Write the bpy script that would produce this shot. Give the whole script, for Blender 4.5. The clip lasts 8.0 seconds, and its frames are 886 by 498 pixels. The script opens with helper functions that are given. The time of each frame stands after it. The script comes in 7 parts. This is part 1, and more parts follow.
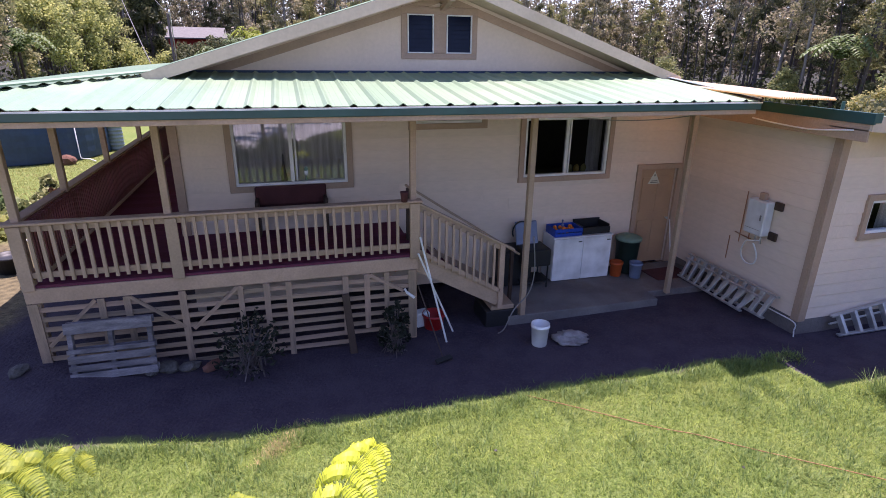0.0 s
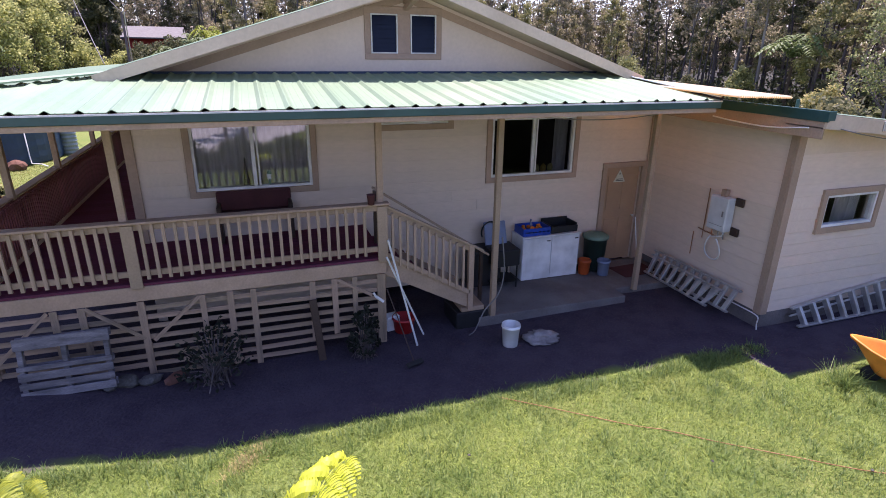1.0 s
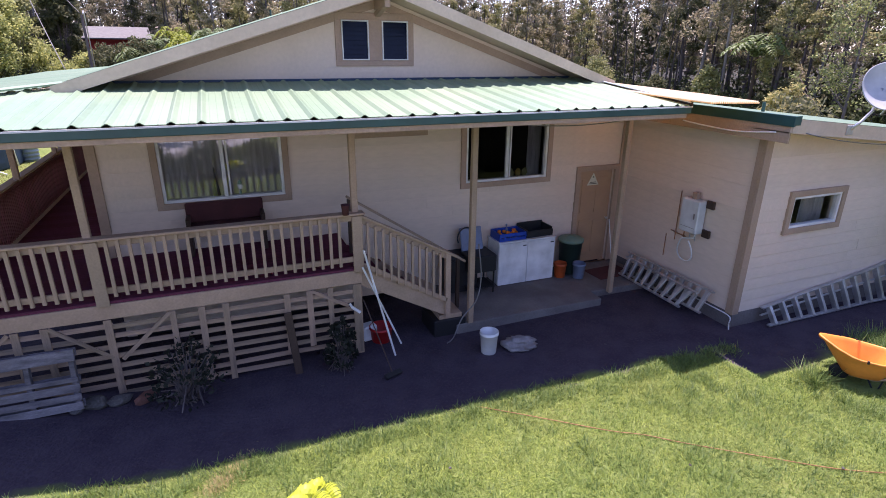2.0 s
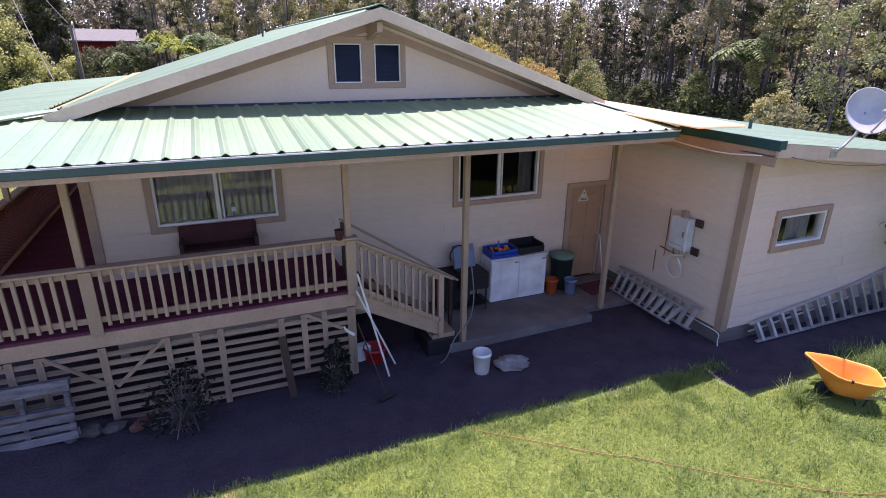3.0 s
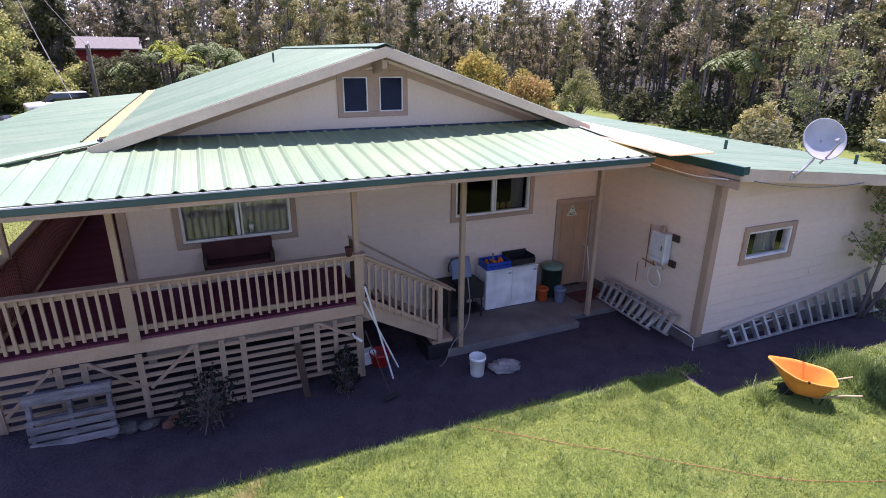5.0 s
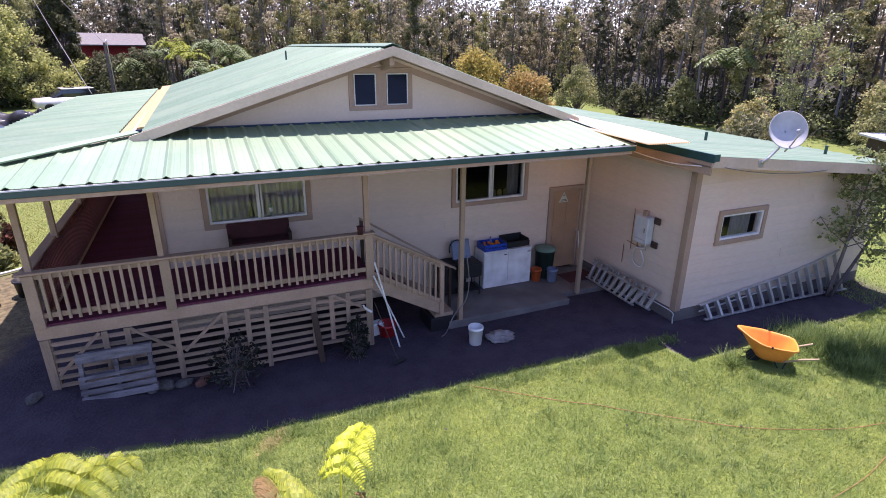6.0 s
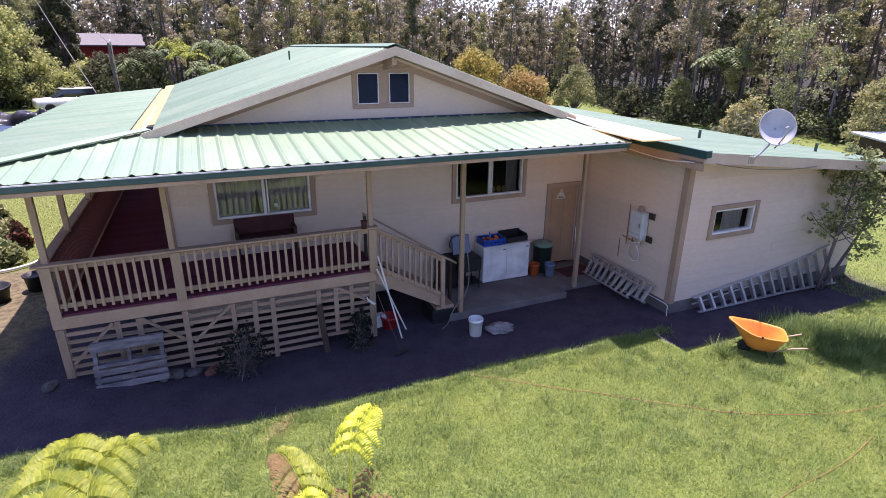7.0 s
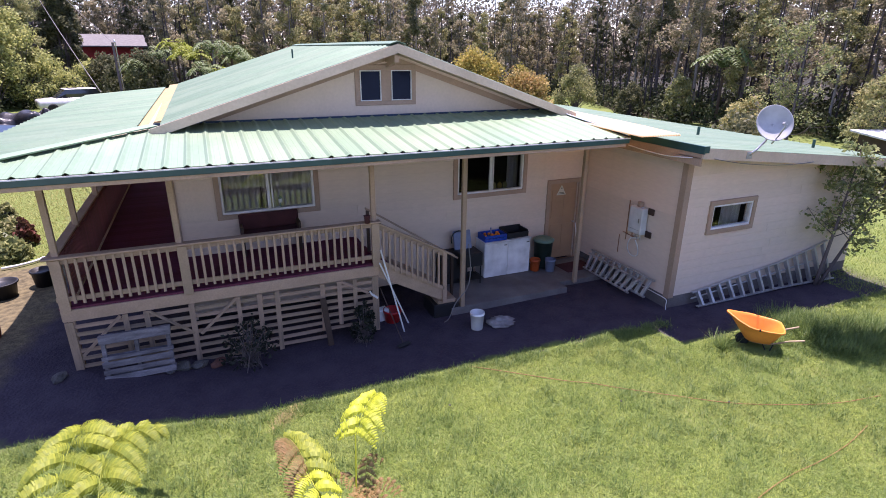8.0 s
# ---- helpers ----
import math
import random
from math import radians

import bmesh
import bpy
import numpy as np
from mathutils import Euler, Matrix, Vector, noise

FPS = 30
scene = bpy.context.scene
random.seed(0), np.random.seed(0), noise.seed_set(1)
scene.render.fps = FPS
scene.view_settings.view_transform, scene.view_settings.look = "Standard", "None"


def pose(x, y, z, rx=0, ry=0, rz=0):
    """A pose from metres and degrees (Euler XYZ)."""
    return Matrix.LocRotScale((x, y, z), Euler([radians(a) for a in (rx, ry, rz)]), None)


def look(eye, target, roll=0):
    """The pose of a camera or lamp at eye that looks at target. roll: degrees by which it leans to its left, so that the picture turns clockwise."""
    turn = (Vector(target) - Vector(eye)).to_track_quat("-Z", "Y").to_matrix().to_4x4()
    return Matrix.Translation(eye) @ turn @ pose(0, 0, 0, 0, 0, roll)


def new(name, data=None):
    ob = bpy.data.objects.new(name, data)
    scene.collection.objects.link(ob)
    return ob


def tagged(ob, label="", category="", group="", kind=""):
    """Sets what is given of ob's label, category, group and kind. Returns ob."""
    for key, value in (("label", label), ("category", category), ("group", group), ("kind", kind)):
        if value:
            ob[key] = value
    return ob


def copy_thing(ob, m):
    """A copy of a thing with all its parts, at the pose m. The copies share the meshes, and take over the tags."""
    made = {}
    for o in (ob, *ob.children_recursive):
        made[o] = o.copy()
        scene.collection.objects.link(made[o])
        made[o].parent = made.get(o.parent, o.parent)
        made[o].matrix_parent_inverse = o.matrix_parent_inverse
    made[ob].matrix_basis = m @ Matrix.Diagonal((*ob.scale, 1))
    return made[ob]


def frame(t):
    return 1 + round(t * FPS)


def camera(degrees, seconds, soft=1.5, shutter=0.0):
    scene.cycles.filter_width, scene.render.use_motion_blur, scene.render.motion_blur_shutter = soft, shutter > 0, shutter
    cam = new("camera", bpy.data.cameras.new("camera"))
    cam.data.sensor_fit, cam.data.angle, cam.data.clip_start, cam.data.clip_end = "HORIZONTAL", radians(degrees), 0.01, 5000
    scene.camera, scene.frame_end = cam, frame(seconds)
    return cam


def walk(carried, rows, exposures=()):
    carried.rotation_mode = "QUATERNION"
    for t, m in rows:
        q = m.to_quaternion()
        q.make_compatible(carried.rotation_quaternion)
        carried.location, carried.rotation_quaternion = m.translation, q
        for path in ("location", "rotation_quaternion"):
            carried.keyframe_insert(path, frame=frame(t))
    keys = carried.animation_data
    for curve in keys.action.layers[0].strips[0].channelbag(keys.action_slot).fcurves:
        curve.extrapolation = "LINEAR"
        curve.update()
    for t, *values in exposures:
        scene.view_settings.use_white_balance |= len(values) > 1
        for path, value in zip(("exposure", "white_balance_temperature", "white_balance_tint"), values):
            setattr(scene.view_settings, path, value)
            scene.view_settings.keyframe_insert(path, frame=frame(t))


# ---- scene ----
cam = camera(78.1, 8.0, soft=0.9)
PATH = [
    (0, (0.882, -9.411, 4.242), (1.396, -7.603, 3.558), 0.8),
    (0.5, (0.895, -9.374, 4.25), (1.461, -7.582, 3.565), 0.7),
    (1, (0.926, -9.323, 4.252), (1.545, -7.549, 3.568), 0.7),
    (1.5, (0.951, -9.268, 4.274), (1.62, -7.512, 3.588), 0.6),
    (3, (0.948, -9.171, 4.721), (1.678, -7.441, 4.033), 0.5),
    (3.5, (0.941, -9.184, 4.945), (1.675, -7.455, 4.255), 0.6),
    (4, (0.936, -9.252, 5.156), (1.669, -7.524, 4.467), 0.5),
    (5.3, (0.497, -10.168, 5.244), (1.235, -8.437, 4.567), 0.5),
    (5.5, (0.408, -10.375, 5.271), (1.142, -8.646, 4.582), 0.5),
    (6, (0.198, -10.827, 5.267), (0.934, -9.101, 4.576), 0.5),
    (6.5, (0.091, -11.014, 5.273), (0.831, -9.289, 4.584), 0.5),
    (7, (0.012, -11.118, 5.262), (0.755, -9.394, 4.572), 0.5),
    (7.5, (-0.027, -11.206, 5.239), (0.715, -9.482, 4.548), 0.5),
    (8, (-0.076, -11.282, 5.203), (0.664, -9.556, 4.515), 0.4),
]
walk(cam, [(t, look(eye, target, roll)) for t, eye, target, roll in PATH], [(0, 1.37, 6170, 40), (8, 1.37, 6170, 40)])

# ---- world, sun ----
world = bpy.data.worlds.new("sky")
scene.world = world
world.use_nodes = True
wn = world.node_tree.nodes
sky = wn.new("ShaderNodeTexSky")
sky.sky_type = "NISHITA"
sky.sun_disc = False
sky.sun_elevation = radians(75)
sky.sun_rotation = radians(33)
sky.air_density, sky.dust_density, sky.ozone_density = 1.0, 0.6, 2.2
wn["Background"].inputs["Strength"].default_value = 0.118
world.node_tree.links.new(sky.outputs["Color"], wn["Background"].inputs["Color"])

sun = new("sun", bpy.data.lights.new("sun", "SUN"))
sun.data.energy = 4.1
sun.data.angle = radians(0.53)
sun.data.color = (1.0, 0.95, 0.86)
sun.matrix_world = look((0.5, 0.76, 3.72), (0, 0, 0))

# ---- materials ----
def mat(name, color, rough=0.7, metal=0.0, vary=0.12, scale=3.0, fine=40.0, bump=0.1, bump_scale=60.0,
        hue2=None, stain=0.0, stain_color=(0.1, 0.08, 0.06), stain_scale=1.2, stretch=(1, 1, 1), island=0.0, per_object=0.0, spec=0.4,
        trans=0.0, trans_color=None):
    """A weathered surface: base colour, a second colour in broad patches, fine grain, stains and relief."""
    m = bpy.data.materials.new(name)
    m.use_nodes = True
    nt = m.node_tree
    n, ln = nt.nodes, nt.links.new
    b = n["Principled BSDF"]
    co = n.new("ShaderNodeTexCoord")
    mp = n.new("ShaderNodeMapping")
    mp.inputs["Scale"].default_value = stretch
    ln(co.outputs["Object"], mp.inputs["Vector"])
    big = n.new("ShaderNodeTexNoise")
    big.inputs["Scale"].default_value = scale
    big.inputs["Detail"].default_value = 4
    small = n.new("ShaderNodeTexNoise")
    small.inputs["Scale"].default_value = fine
    small.inputs["Detail"].default_value = 3
    ln(mp.outputs["Vector"], big.inputs["Vector"])
    ln(mp.outputs["Vector"], small.inputs["Vector"])
    c2 = hue2 or tuple(c * 0.72 for c in color)
    mix = n.new("ShaderNodeMix")
    mix.data_type = "RGBA"
    mix.inputs["A"].default_value = (*color, 1)
    mix.inputs["B"].default_value = (*c2, 1)
    ramp = n.new("ShaderNodeMapRange")
    ramp.inputs["From Min"].default_value, ramp.inputs["From Max"].default_value = 0.35, 0.68
    ln(big.outputs["Fac"], ramp.inputs["Value"])
    ln(ramp.outputs["Result"], mix.inputs["Factor"])
    hsv = n.new("ShaderNodeHueSaturation")
    val = n.new("ShaderNodeMapRange")
    val.inputs["To Min"].default_value, val.inputs["To Max"].default_value = 1 - 2 * vary, 1 + 2 * vary
    ln(small.outputs["Fac"], val.inputs["Value"])
    ln(mix.outputs["Result"], hsv.inputs["Color"])
    ln(val.outputs["Result"], hsv.inputs["Value"])
    out = hsv.outputs["Color"]
    if stain:
        st = n.new("ShaderNodeTexNoise")
        st.inputs["Scale"].default_value = stain_scale
        st.inputs["Detail"].default_value = 7
        ln(mp.outputs["Vector"], st.inputs["Vector"])
        sr = n.new("ShaderNodeMapRange")
        sr.inputs["From Min"].default_value, sr.inputs["From Max"].default_value = 0.52, 0.75
        sr.inputs["To Max"].default_value = stain
        ln(st.outputs["Fac"], sr.inputs["Value"])
        sm = n.new("ShaderNodeMix")
        sm.data_type = "RGBA"
        sm.inputs["B"].default_value = (*stain_color, 1)
        ln(sr.outputs["Result"], sm.inputs["Factor"])
        ln(out, sm.inputs["A"])
        out = sm.outputs["Result"]
    if island or per_object:
        src = n.new("ShaderNodeNewGeometry").outputs["Random Per Island"] if island else n.new("ShaderNodeObjectInfo").outputs["Random"]
        amount = island or per_object
        r = n.new("ShaderNodeMapRange")
        r.inputs["To Min"].default_value, r.inputs["To Max"].default_value = 1 - amount, 1 + amount
        ln(src, r.inputs["Value"])
        h2 = n.new("ShaderNodeHueSaturation")
        ln(out, h2.inputs["Color"])
        ln(r.outputs["Result"], h2.inputs["Value"])
        rh = n.new("ShaderNodeMapRange")
        rh.inputs["To Min"].default_value, rh.inputs["To Max"].default_value = 0.5 + amount * 0.06, 0.5 - amount * 0.06
        ln(src, rh.inputs["Value"])
        ln(rh.outputs["Result"], h2.inputs["Hue"])
        out = h2.outputs["Color"]
    ln(out, b.inputs["Base Color"])
    b.inputs["Roughness"].default_value = rough
    b.inputs["Metallic"].default_value = metal
    b.inputs["Specular IOR Level"].default_value = spec
    if bump:
        bt = n.new("ShaderNodeTexNoise")
        bt.inputs["Scale"].default_value = bump_scale
        bt.inputs["Detail"].default_value = 4
        ln(mp.outputs["Vector"], bt.inputs["Vector"])
        bp = n.new("ShaderNodeBump")
        bp.inputs["Strength"].default_value = bump
        bp.inputs["Distance"].default_value = 0.02
        ln(bt.outputs["Fac"], bp.inputs["Height"])
        ln(bp.outputs["Normal"], b.inputs["Normal"])
    if trans:
        tr = n.new("ShaderNodeBsdfTranslucent")
        if trans_color:
            tr.inputs["Color"].default_value = (*trans_color, 1)
        else:
            ln(out, tr.inputs["Color"])
        ms = n.new("ShaderNodeMixShader")
        ms.inputs["Fac"].default_value = trans
        ln(b.outputs["BSDF"], ms.inputs[1])
        ln(tr.outputs["BSDF"], ms.inputs[2])
        ln(ms.outputs["Shader"], n["Material Output"].inputs["Surface"])
    return m


def glass_mat(name, tint, least=0.075):
    """Thin window glass: clear, with a mirror reflection that grows towards grazing angles."""
    m = bpy.data.materials.new(name)
    m.use_nodes = True
    n, ln = m.node_tree.nodes, m.node_tree.links.new
    clear = n.new("ShaderNodeBsdfTransparent")
    clear.inputs["Color"].default_value = (*tint, 1)
    gloss = n.new("ShaderNodeBsdfGlossy")
    gloss.inputs["Roughness"].default_value = 0.015
    lw = n.new("ShaderNodeLayerWeight")
    lw.inputs["Blend"].default_value = 0.5
    pw = n.new("ShaderNodeMath")
    pw.operation = "POWER"
    pw.inputs[1].default_value = 5.0
    ln(lw.outputs["Facing"], pw.inputs[0])
    fr = n.new("ShaderNodeMapRange")
    fr.inputs["To Min"].default_value = least
    ln(pw.outputs[0], fr.inputs["Value"])
    ms = n.new("ShaderNodeMixShader")
    ln(fr.outputs["Result"], ms.inputs["Fac"])
    ln(clear.outputs["BSDF"], ms.inputs[1])
    ln(gloss.outputs["BSDF"], ms.inputs[2])
    ln(ms.outputs["Shader"], n["Material Output"].inputs["Surface"])
    return m


M = dict(
    wall=mat("cream_painted_siding", (0.71, 0.575, 0.465), 0.62, hue2=(0.66, 0.535, 0.43), vary=0.05, scale=0.7, fine=18, bump=0.08, stain=0.25,
             stain_color=(0.42, 0.33, 0.25), stain_scale=0.8, stretch=(1, 1, 1), per_object=0.035),
    trim=mat("brown_painted_trim", (0.42, 0.29, 0.21), 0.6, hue2=(0.36, 0.25, 0.18), vary=0.08, scale=2, fine=30, per_object=0.06),
    post=mat("tan_painted_timber", (0.415, 0.288, 0.2), 0.65, hue2=(0.35, 0.242, 0.168), vary=0.12, scale=2.2, fine=35, bump=0.2, stain=0.4,
             stain_color=(0.25, 0.18, 0.12), stain_scale=2.5, per_object=0.08),
    lattice=mat("tan_lattice_board", (0.355, 0.247, 0.172), 0.75, hue2=(0.262, 0.183, 0.13), vary=0.14, scale=2.5, fine=25, bump=0.25, stain=0.6,
                stain_color=(0.17, 0.13, 0.10), stain_scale=2.0, per_object=0.14),
    barge=mat("cream_barge_board", (0.62, 0.49, 0.36), 0.6, hue2=(0.54, 0.42, 0.3), vary=0.07, scale=1.5, fine=20, stain=0.35, stain_color=(0.35, 0.27, 0.2)),
    deck=mat("dark_red_deck_paint", (0.15, 0.035, 0.065), 0.85, spec=0.1, hue2=(0.115, 0.03, 0.055), vary=0.15, scale=2, fine=30, bump=0.15, stain=0.4,
             stain_color=(0.05, 0.03, 0.03), per_object=0.12),
    redrail=mat("red_brown_rail_wood", (0.22, 0.07, 0.065), 0.7, hue2=(0.16, 0.05, 0.05), vary=0.12, per_object=0.12),
    roof=mat("pale_green_metal_roof", (0.205, 0.30, 0.188), 0.55, metal=0.38, hue2=(0.232, 0.318, 0.2), vary=0.05, scale=1.3, fine=14, bump=0.03,
             stain=0.6, stain_color=(0.30, 0.375, 0.24), stain_scale=0.9, stretch=(1, 0.5, 1), per_object=0.05, spec=0.5),
    roof2=mat("weathered_green_metal_roof", (0.135, 0.212, 0.14), 0.6, metal=0.25, hue2=(0.165, 0.232, 0.16), vary=0.06, scale=1.0, fine=12, bump=0.03,
              stain=0.5, stain_color=(0.2, 0.255, 0.17), stain_scale=0.8, per_object=0.08, spec=0.25),
    green=mat("dark_green_metal", (0.018, 0.075, 0.068), 0.4, vary=0.08, scale=2, fine=20, bump=0.03, spec=0.5, stain=0.3, stain_color=(0.06, 0.13, 0.11)),
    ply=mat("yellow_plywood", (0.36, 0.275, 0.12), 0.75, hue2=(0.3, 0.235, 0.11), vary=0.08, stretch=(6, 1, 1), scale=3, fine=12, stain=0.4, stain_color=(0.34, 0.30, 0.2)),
    # dark tone chosen to weaken light bounced off the hidden porch ceiling
    lowbounce=mat("low_bounce_ceiling", (0.17, 0.125, 0.09), 0.8, vary=0.12, stretch=(6, 1, 1), scale=3, fine=12),
    fibre=mat("cream_corrugated_fibreglass", (0.86, 0.84, 0.66), 0.5, hue2=(0.8, 0.77, 0.58), vary=0.06, trans=0.4, trans_color=(0.95, 0.66, 0.36), stain=0.35, stain_color=(0.5, 0.42, 0.27)),
    white=mat("white_vinyl", (0.78, 0.78, 0.76), 0.4, vary=0.03, fine=15, bump=0.02, stain=0.15, stain_color=(0.45, 0.42, 0.38)),
    appliance=mat("white_enamel", (0.80, 0.80, 0.80), 0.3, vary=0.02, fine=8, bump=0.0, stain=0.2, stain_color=(0.55, 0.52, 0.48), stain_scale=3),
    concrete=mat("grey_concrete", (0.18, 0.165, 0.155), 0.85, hue2=(0.115, 0.10, 0.098), vary=0.14, scale=1.5, fine=30, bump=0.3, stain=0.7,
                 stain_color=(0.10, 0.075, 0.06), stain_scale=1.4),
    steel=mat("weathered_aluminium", (0.60, 0.60, 0.60), 0.38, metal=0.75, vary=0.08, scale=4, fine=30, bump=0.05, stain=0.4, stain_color=(0.3, 0.28, 0.26)),
    dish=mat("grey_dish_enamel", (0.45, 0.46, 0.48), 0.4, vary=0.04, fine=10, bump=0.02, stain=0.3, stain_color=(0.33, 0.33, 0.33)),
    orange=mat("orange_plastic", (0.85, 0.305, 0.05), 0.45, hue2=(0.8, 0.26, 0.04), vary=0.05, fine=15, bump=0.04, stain=0.35, stain_color=(0.42, 0.16, 0.03), stain_scale=4),
    wood=mat("bare_wood", (0.45, 0.33, 0.2), 0.7, vary=0.12, stretch=(1, 8, 8), bump=0.2),
    pallet=mat("grey_weathered_pallet", (0.2, 0.182, 0.195), 0.85, hue2=(0.085, 0.078, 0.086), vary=0.22, scale=3, fine=30, stretch=(1, 5, 5), bump=0.4,
               stain=0.5, stain_color=(0.09, 0.08, 0.08), per_object=0.25),
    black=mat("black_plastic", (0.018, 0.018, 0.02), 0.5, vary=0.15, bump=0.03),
    tarp=mat("black_tarp", (0.03, 0.03, 0.035), 0.35, vary=0.2, scale=4, fine=20, bump=0.5, bump_scale=9),
    blue=mat("blue_plastic", (0.015, 0.07, 0.42), 0.4, vary=0.06, bump=0.02),
    bluegrey=mat("grey_blue_plastic", (0.18, 0.22, 0.32), 0.5, vary=0.08, bump=0.02),
    red=mat("red_plastic", (0.42, 0.02, 0.02), 0.45, vary=0.08, bump=0.02),
    orangered=mat("orange_red_plastic", (0.5, 0.09, 0.02), 0.5, vary=0.08, bump=0.02),
    fruit=mat("orange_fruit", (0.75, 0.25, 0.02), 0.5, vary=0.1, fine=60, island=0.2),
    lid=mat("green_grey_lid", (0.16, 0.26, 0.2), 0.5, vary=0.08),
    bin=mat("dark_green_bin", (0.015, 0.03, 0.025), 0.5, vary=0.1),
    maroon=mat("dark_maroon_cloth", (0.09, 0.028, 0.03), 0.9, vary=0.18, fine=60, bump=0.3),
    door=mat("tan_brown_door", (0.42, 0.26, 0.15), 0.55, hue2=(0.37, 0.23, 0.14), vary=0.06, stain=0.3, stain_color=(0.25, 0.16, 0.1)),
    sign=mat("pale_sign", (0.62, 0.62, 0.5), 0.5, vary=0.04),
    signink=mat("dark_sign_print", (0.06, 0.07, 0.05), 0.6, vary=0.05),
    heater=mat("grey_white_enamel", (0.62, 0.64, 0.65), 0.35, vary=0.03, fine=10, bump=0.02, stain=0.2, stain_color=(0.4, 0.38, 0.36)),
    copper=mat("copper_pipe", (0.5, 0.25, 0.15), 0.4, metal=0.7, vary=0.1),
    pvc=mat("white_pipe", (0.8, 0.8, 0.78), 0.4, vary=0.04),
    curtain=mat("white_curtain", (0.88, 0.87, 0.88), 0.9, vary=0.06, stretch=(6, 6, 0.5), fine=30, trans=0.12),
    # plaster this dark stands in for the gloom of the rooms
    inside=mat("unlit_room_plaster", (0.10, 0.08, 0.075), 0.9, vary=0.05),
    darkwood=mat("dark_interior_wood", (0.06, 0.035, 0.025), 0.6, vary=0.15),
    rubber=mat("dark_rubber", (0.02, 0.02, 0.02), 0.7, vary=0.1),
    cable=mat("grey_cable", (0.2, 0.19, 0.18), 0.6, vary=0.1),
    hose=mat("orange_cord", (0.36, 0.16, 0.07), 0.6, vary=0.15, stain=0.4, stain_color=(0.4, 0.25, 0.12)),
    stone=mat("grey_lava_stone", (0.07, 0.065, 0.062), 0.9, hue2=(0.12, 0.11, 0.10), vary=0.25, scale=5, fine=40, bump=0.6, per_object=0.25),
    redstone=mat("red_brown_block", (0.16, 0.075, 0.05), 0.9, vary=0.2, scale=5, bump=0.5, per_object=0.25),
    bark=mat("grey_bark", (0.16, 0.13, 0.125), 0.9, hue2=(0.085, 0.07, 0.07), vary=0.25, scale=4, fine=25, stretch=(1, 1, 0.25), bump=0.6, bump_scale=20),
    darkbark=mat("dark_bark", (0.07, 0.056, 0.06), 0.9, hue2=(0.04, 0.033, 0.036), vary=0.25, scale=4, fine=25, stretch=(1, 1, 0.25), bump=0.5, bump_scale=20),
    palebark=mat("pale_bark", (0.29, 0.255, 0.23), 0.9, hue2=(0.16, 0.14, 0.13), vary=0.25, scale=3, fine=25, stretch=(1, 1, 0.25), bump=0.5, bump_scale=20),
    leaf=mat("grey_green_leaf", (0.37, 0.335, 0.2), 0.5, hue2=(0.27, 0.245, 0.15), vary=0.15, scale=0.5, fine=6, bump=0, island=0.5, spec=0.15, trans=0.5),
    # shaded leaf copy: the dimness under trees is in the colour
    leafshade=mat("shade_dark_leaf", (0.065, 0.085, 0.035), 0.6, hue2=(0.045, 0.05, 0.025), vary=0.15, scale=0.5, fine=6, bump=0, island=0.5, spec=0.15, trans=0.35),
    # still darker leaf copy, coloured for plants shaded by the porch eave
    leafdeepshade=mat("deep_shade_leaf", (0.032, 0.038, 0.027), 0.6, hue2=(0.022, 0.025, 0.02), vary=0.15, bump=0, island=0.5, spec=0.15, trans=0.3),
    leafdark=mat("dark_green_leaf", (0.16, 0.165, 0.085), 0.45, hue2=(0.09, 0.10, 0.05), vary=0.15, scale=0.5, fine=6, bump=0, island=0.45, spec=0.15, trans=0.45),
    leaflight=mat("light_green_leaf", (0.34, 0.345, 0.15), 0.5, hue2=(0.23, 0.245, 0.10), vary=0.15, scale=0.6, fine=6, bump=0, island=0.4, spec=0.15, trans=0.4),
    leafpale=mat("pale_green_leaf", (0.42, 0.39, 0.16), 0.5, hue2=(0.34, 0.31, 0.13), vary=0.15, scale=0.6, fine=6, bump=0, island=0.4, spec=0.15, trans=0.4),
    leaffresh=mat("fresh_green_leaf", (0.47, 0.49, 0.18), 0.5, hue2=(0.37, 0.40, 0.15), vary=0.15, scale=0.6, fine=6, bump=0, island=0.4, spec=0.15, trans=0.45),
    leafyard=mat("glossy_yard_leaf", (0.29, 0.32, 0.13), 0.4, hue2=(0.19, 0.215, 0.085), vary=0.15, scale=0.9, fine=6, bump=0, island=0.5, spec=0.15, trans=0.35),
    leafolive=mat("olive_leaf", (0.38, 0.365, 0.16), 0.5, hue2=(0.27, 0.265, 0.12), vary=0.15, scale=0.5, fine=6, bump=0, island=0.5, spec=0.15, trans=0.4),
    leafwoods=mat("deep_forest_leaf", (0.25, 0.225, 0.16), 0.6, hue2=(0.16, 0.145, 0.105), vary=0.15, scale=0.4, fine=6, bump=0, island=0.5, spec=0.15, trans=0.3),
    leafgold=mat("golden_leaf", (0.48, 0.38, 0.10), 0.55, hue2=(0.32, 0.29, 0.07), vary=0.12, scale=0.8, fine=6, bump=0, island=0.35, spec=0.15, trans=0.35),
    leafbronze=mat("bronze_leaf", (0.48, 0.34, 0.13), 0.55, hue2=(0.36, 0.29, 0.09), vary=0.12, scale=0.8, fine=6, bump=0, island=0.35, spec=0.15, trans=0.35),
    leafred=mat("red_leaf", (0.16, 0.075, 0.045), 0.5, vary=0.15, bump=0, island=0.5, spec=0.15, trans=0.3),
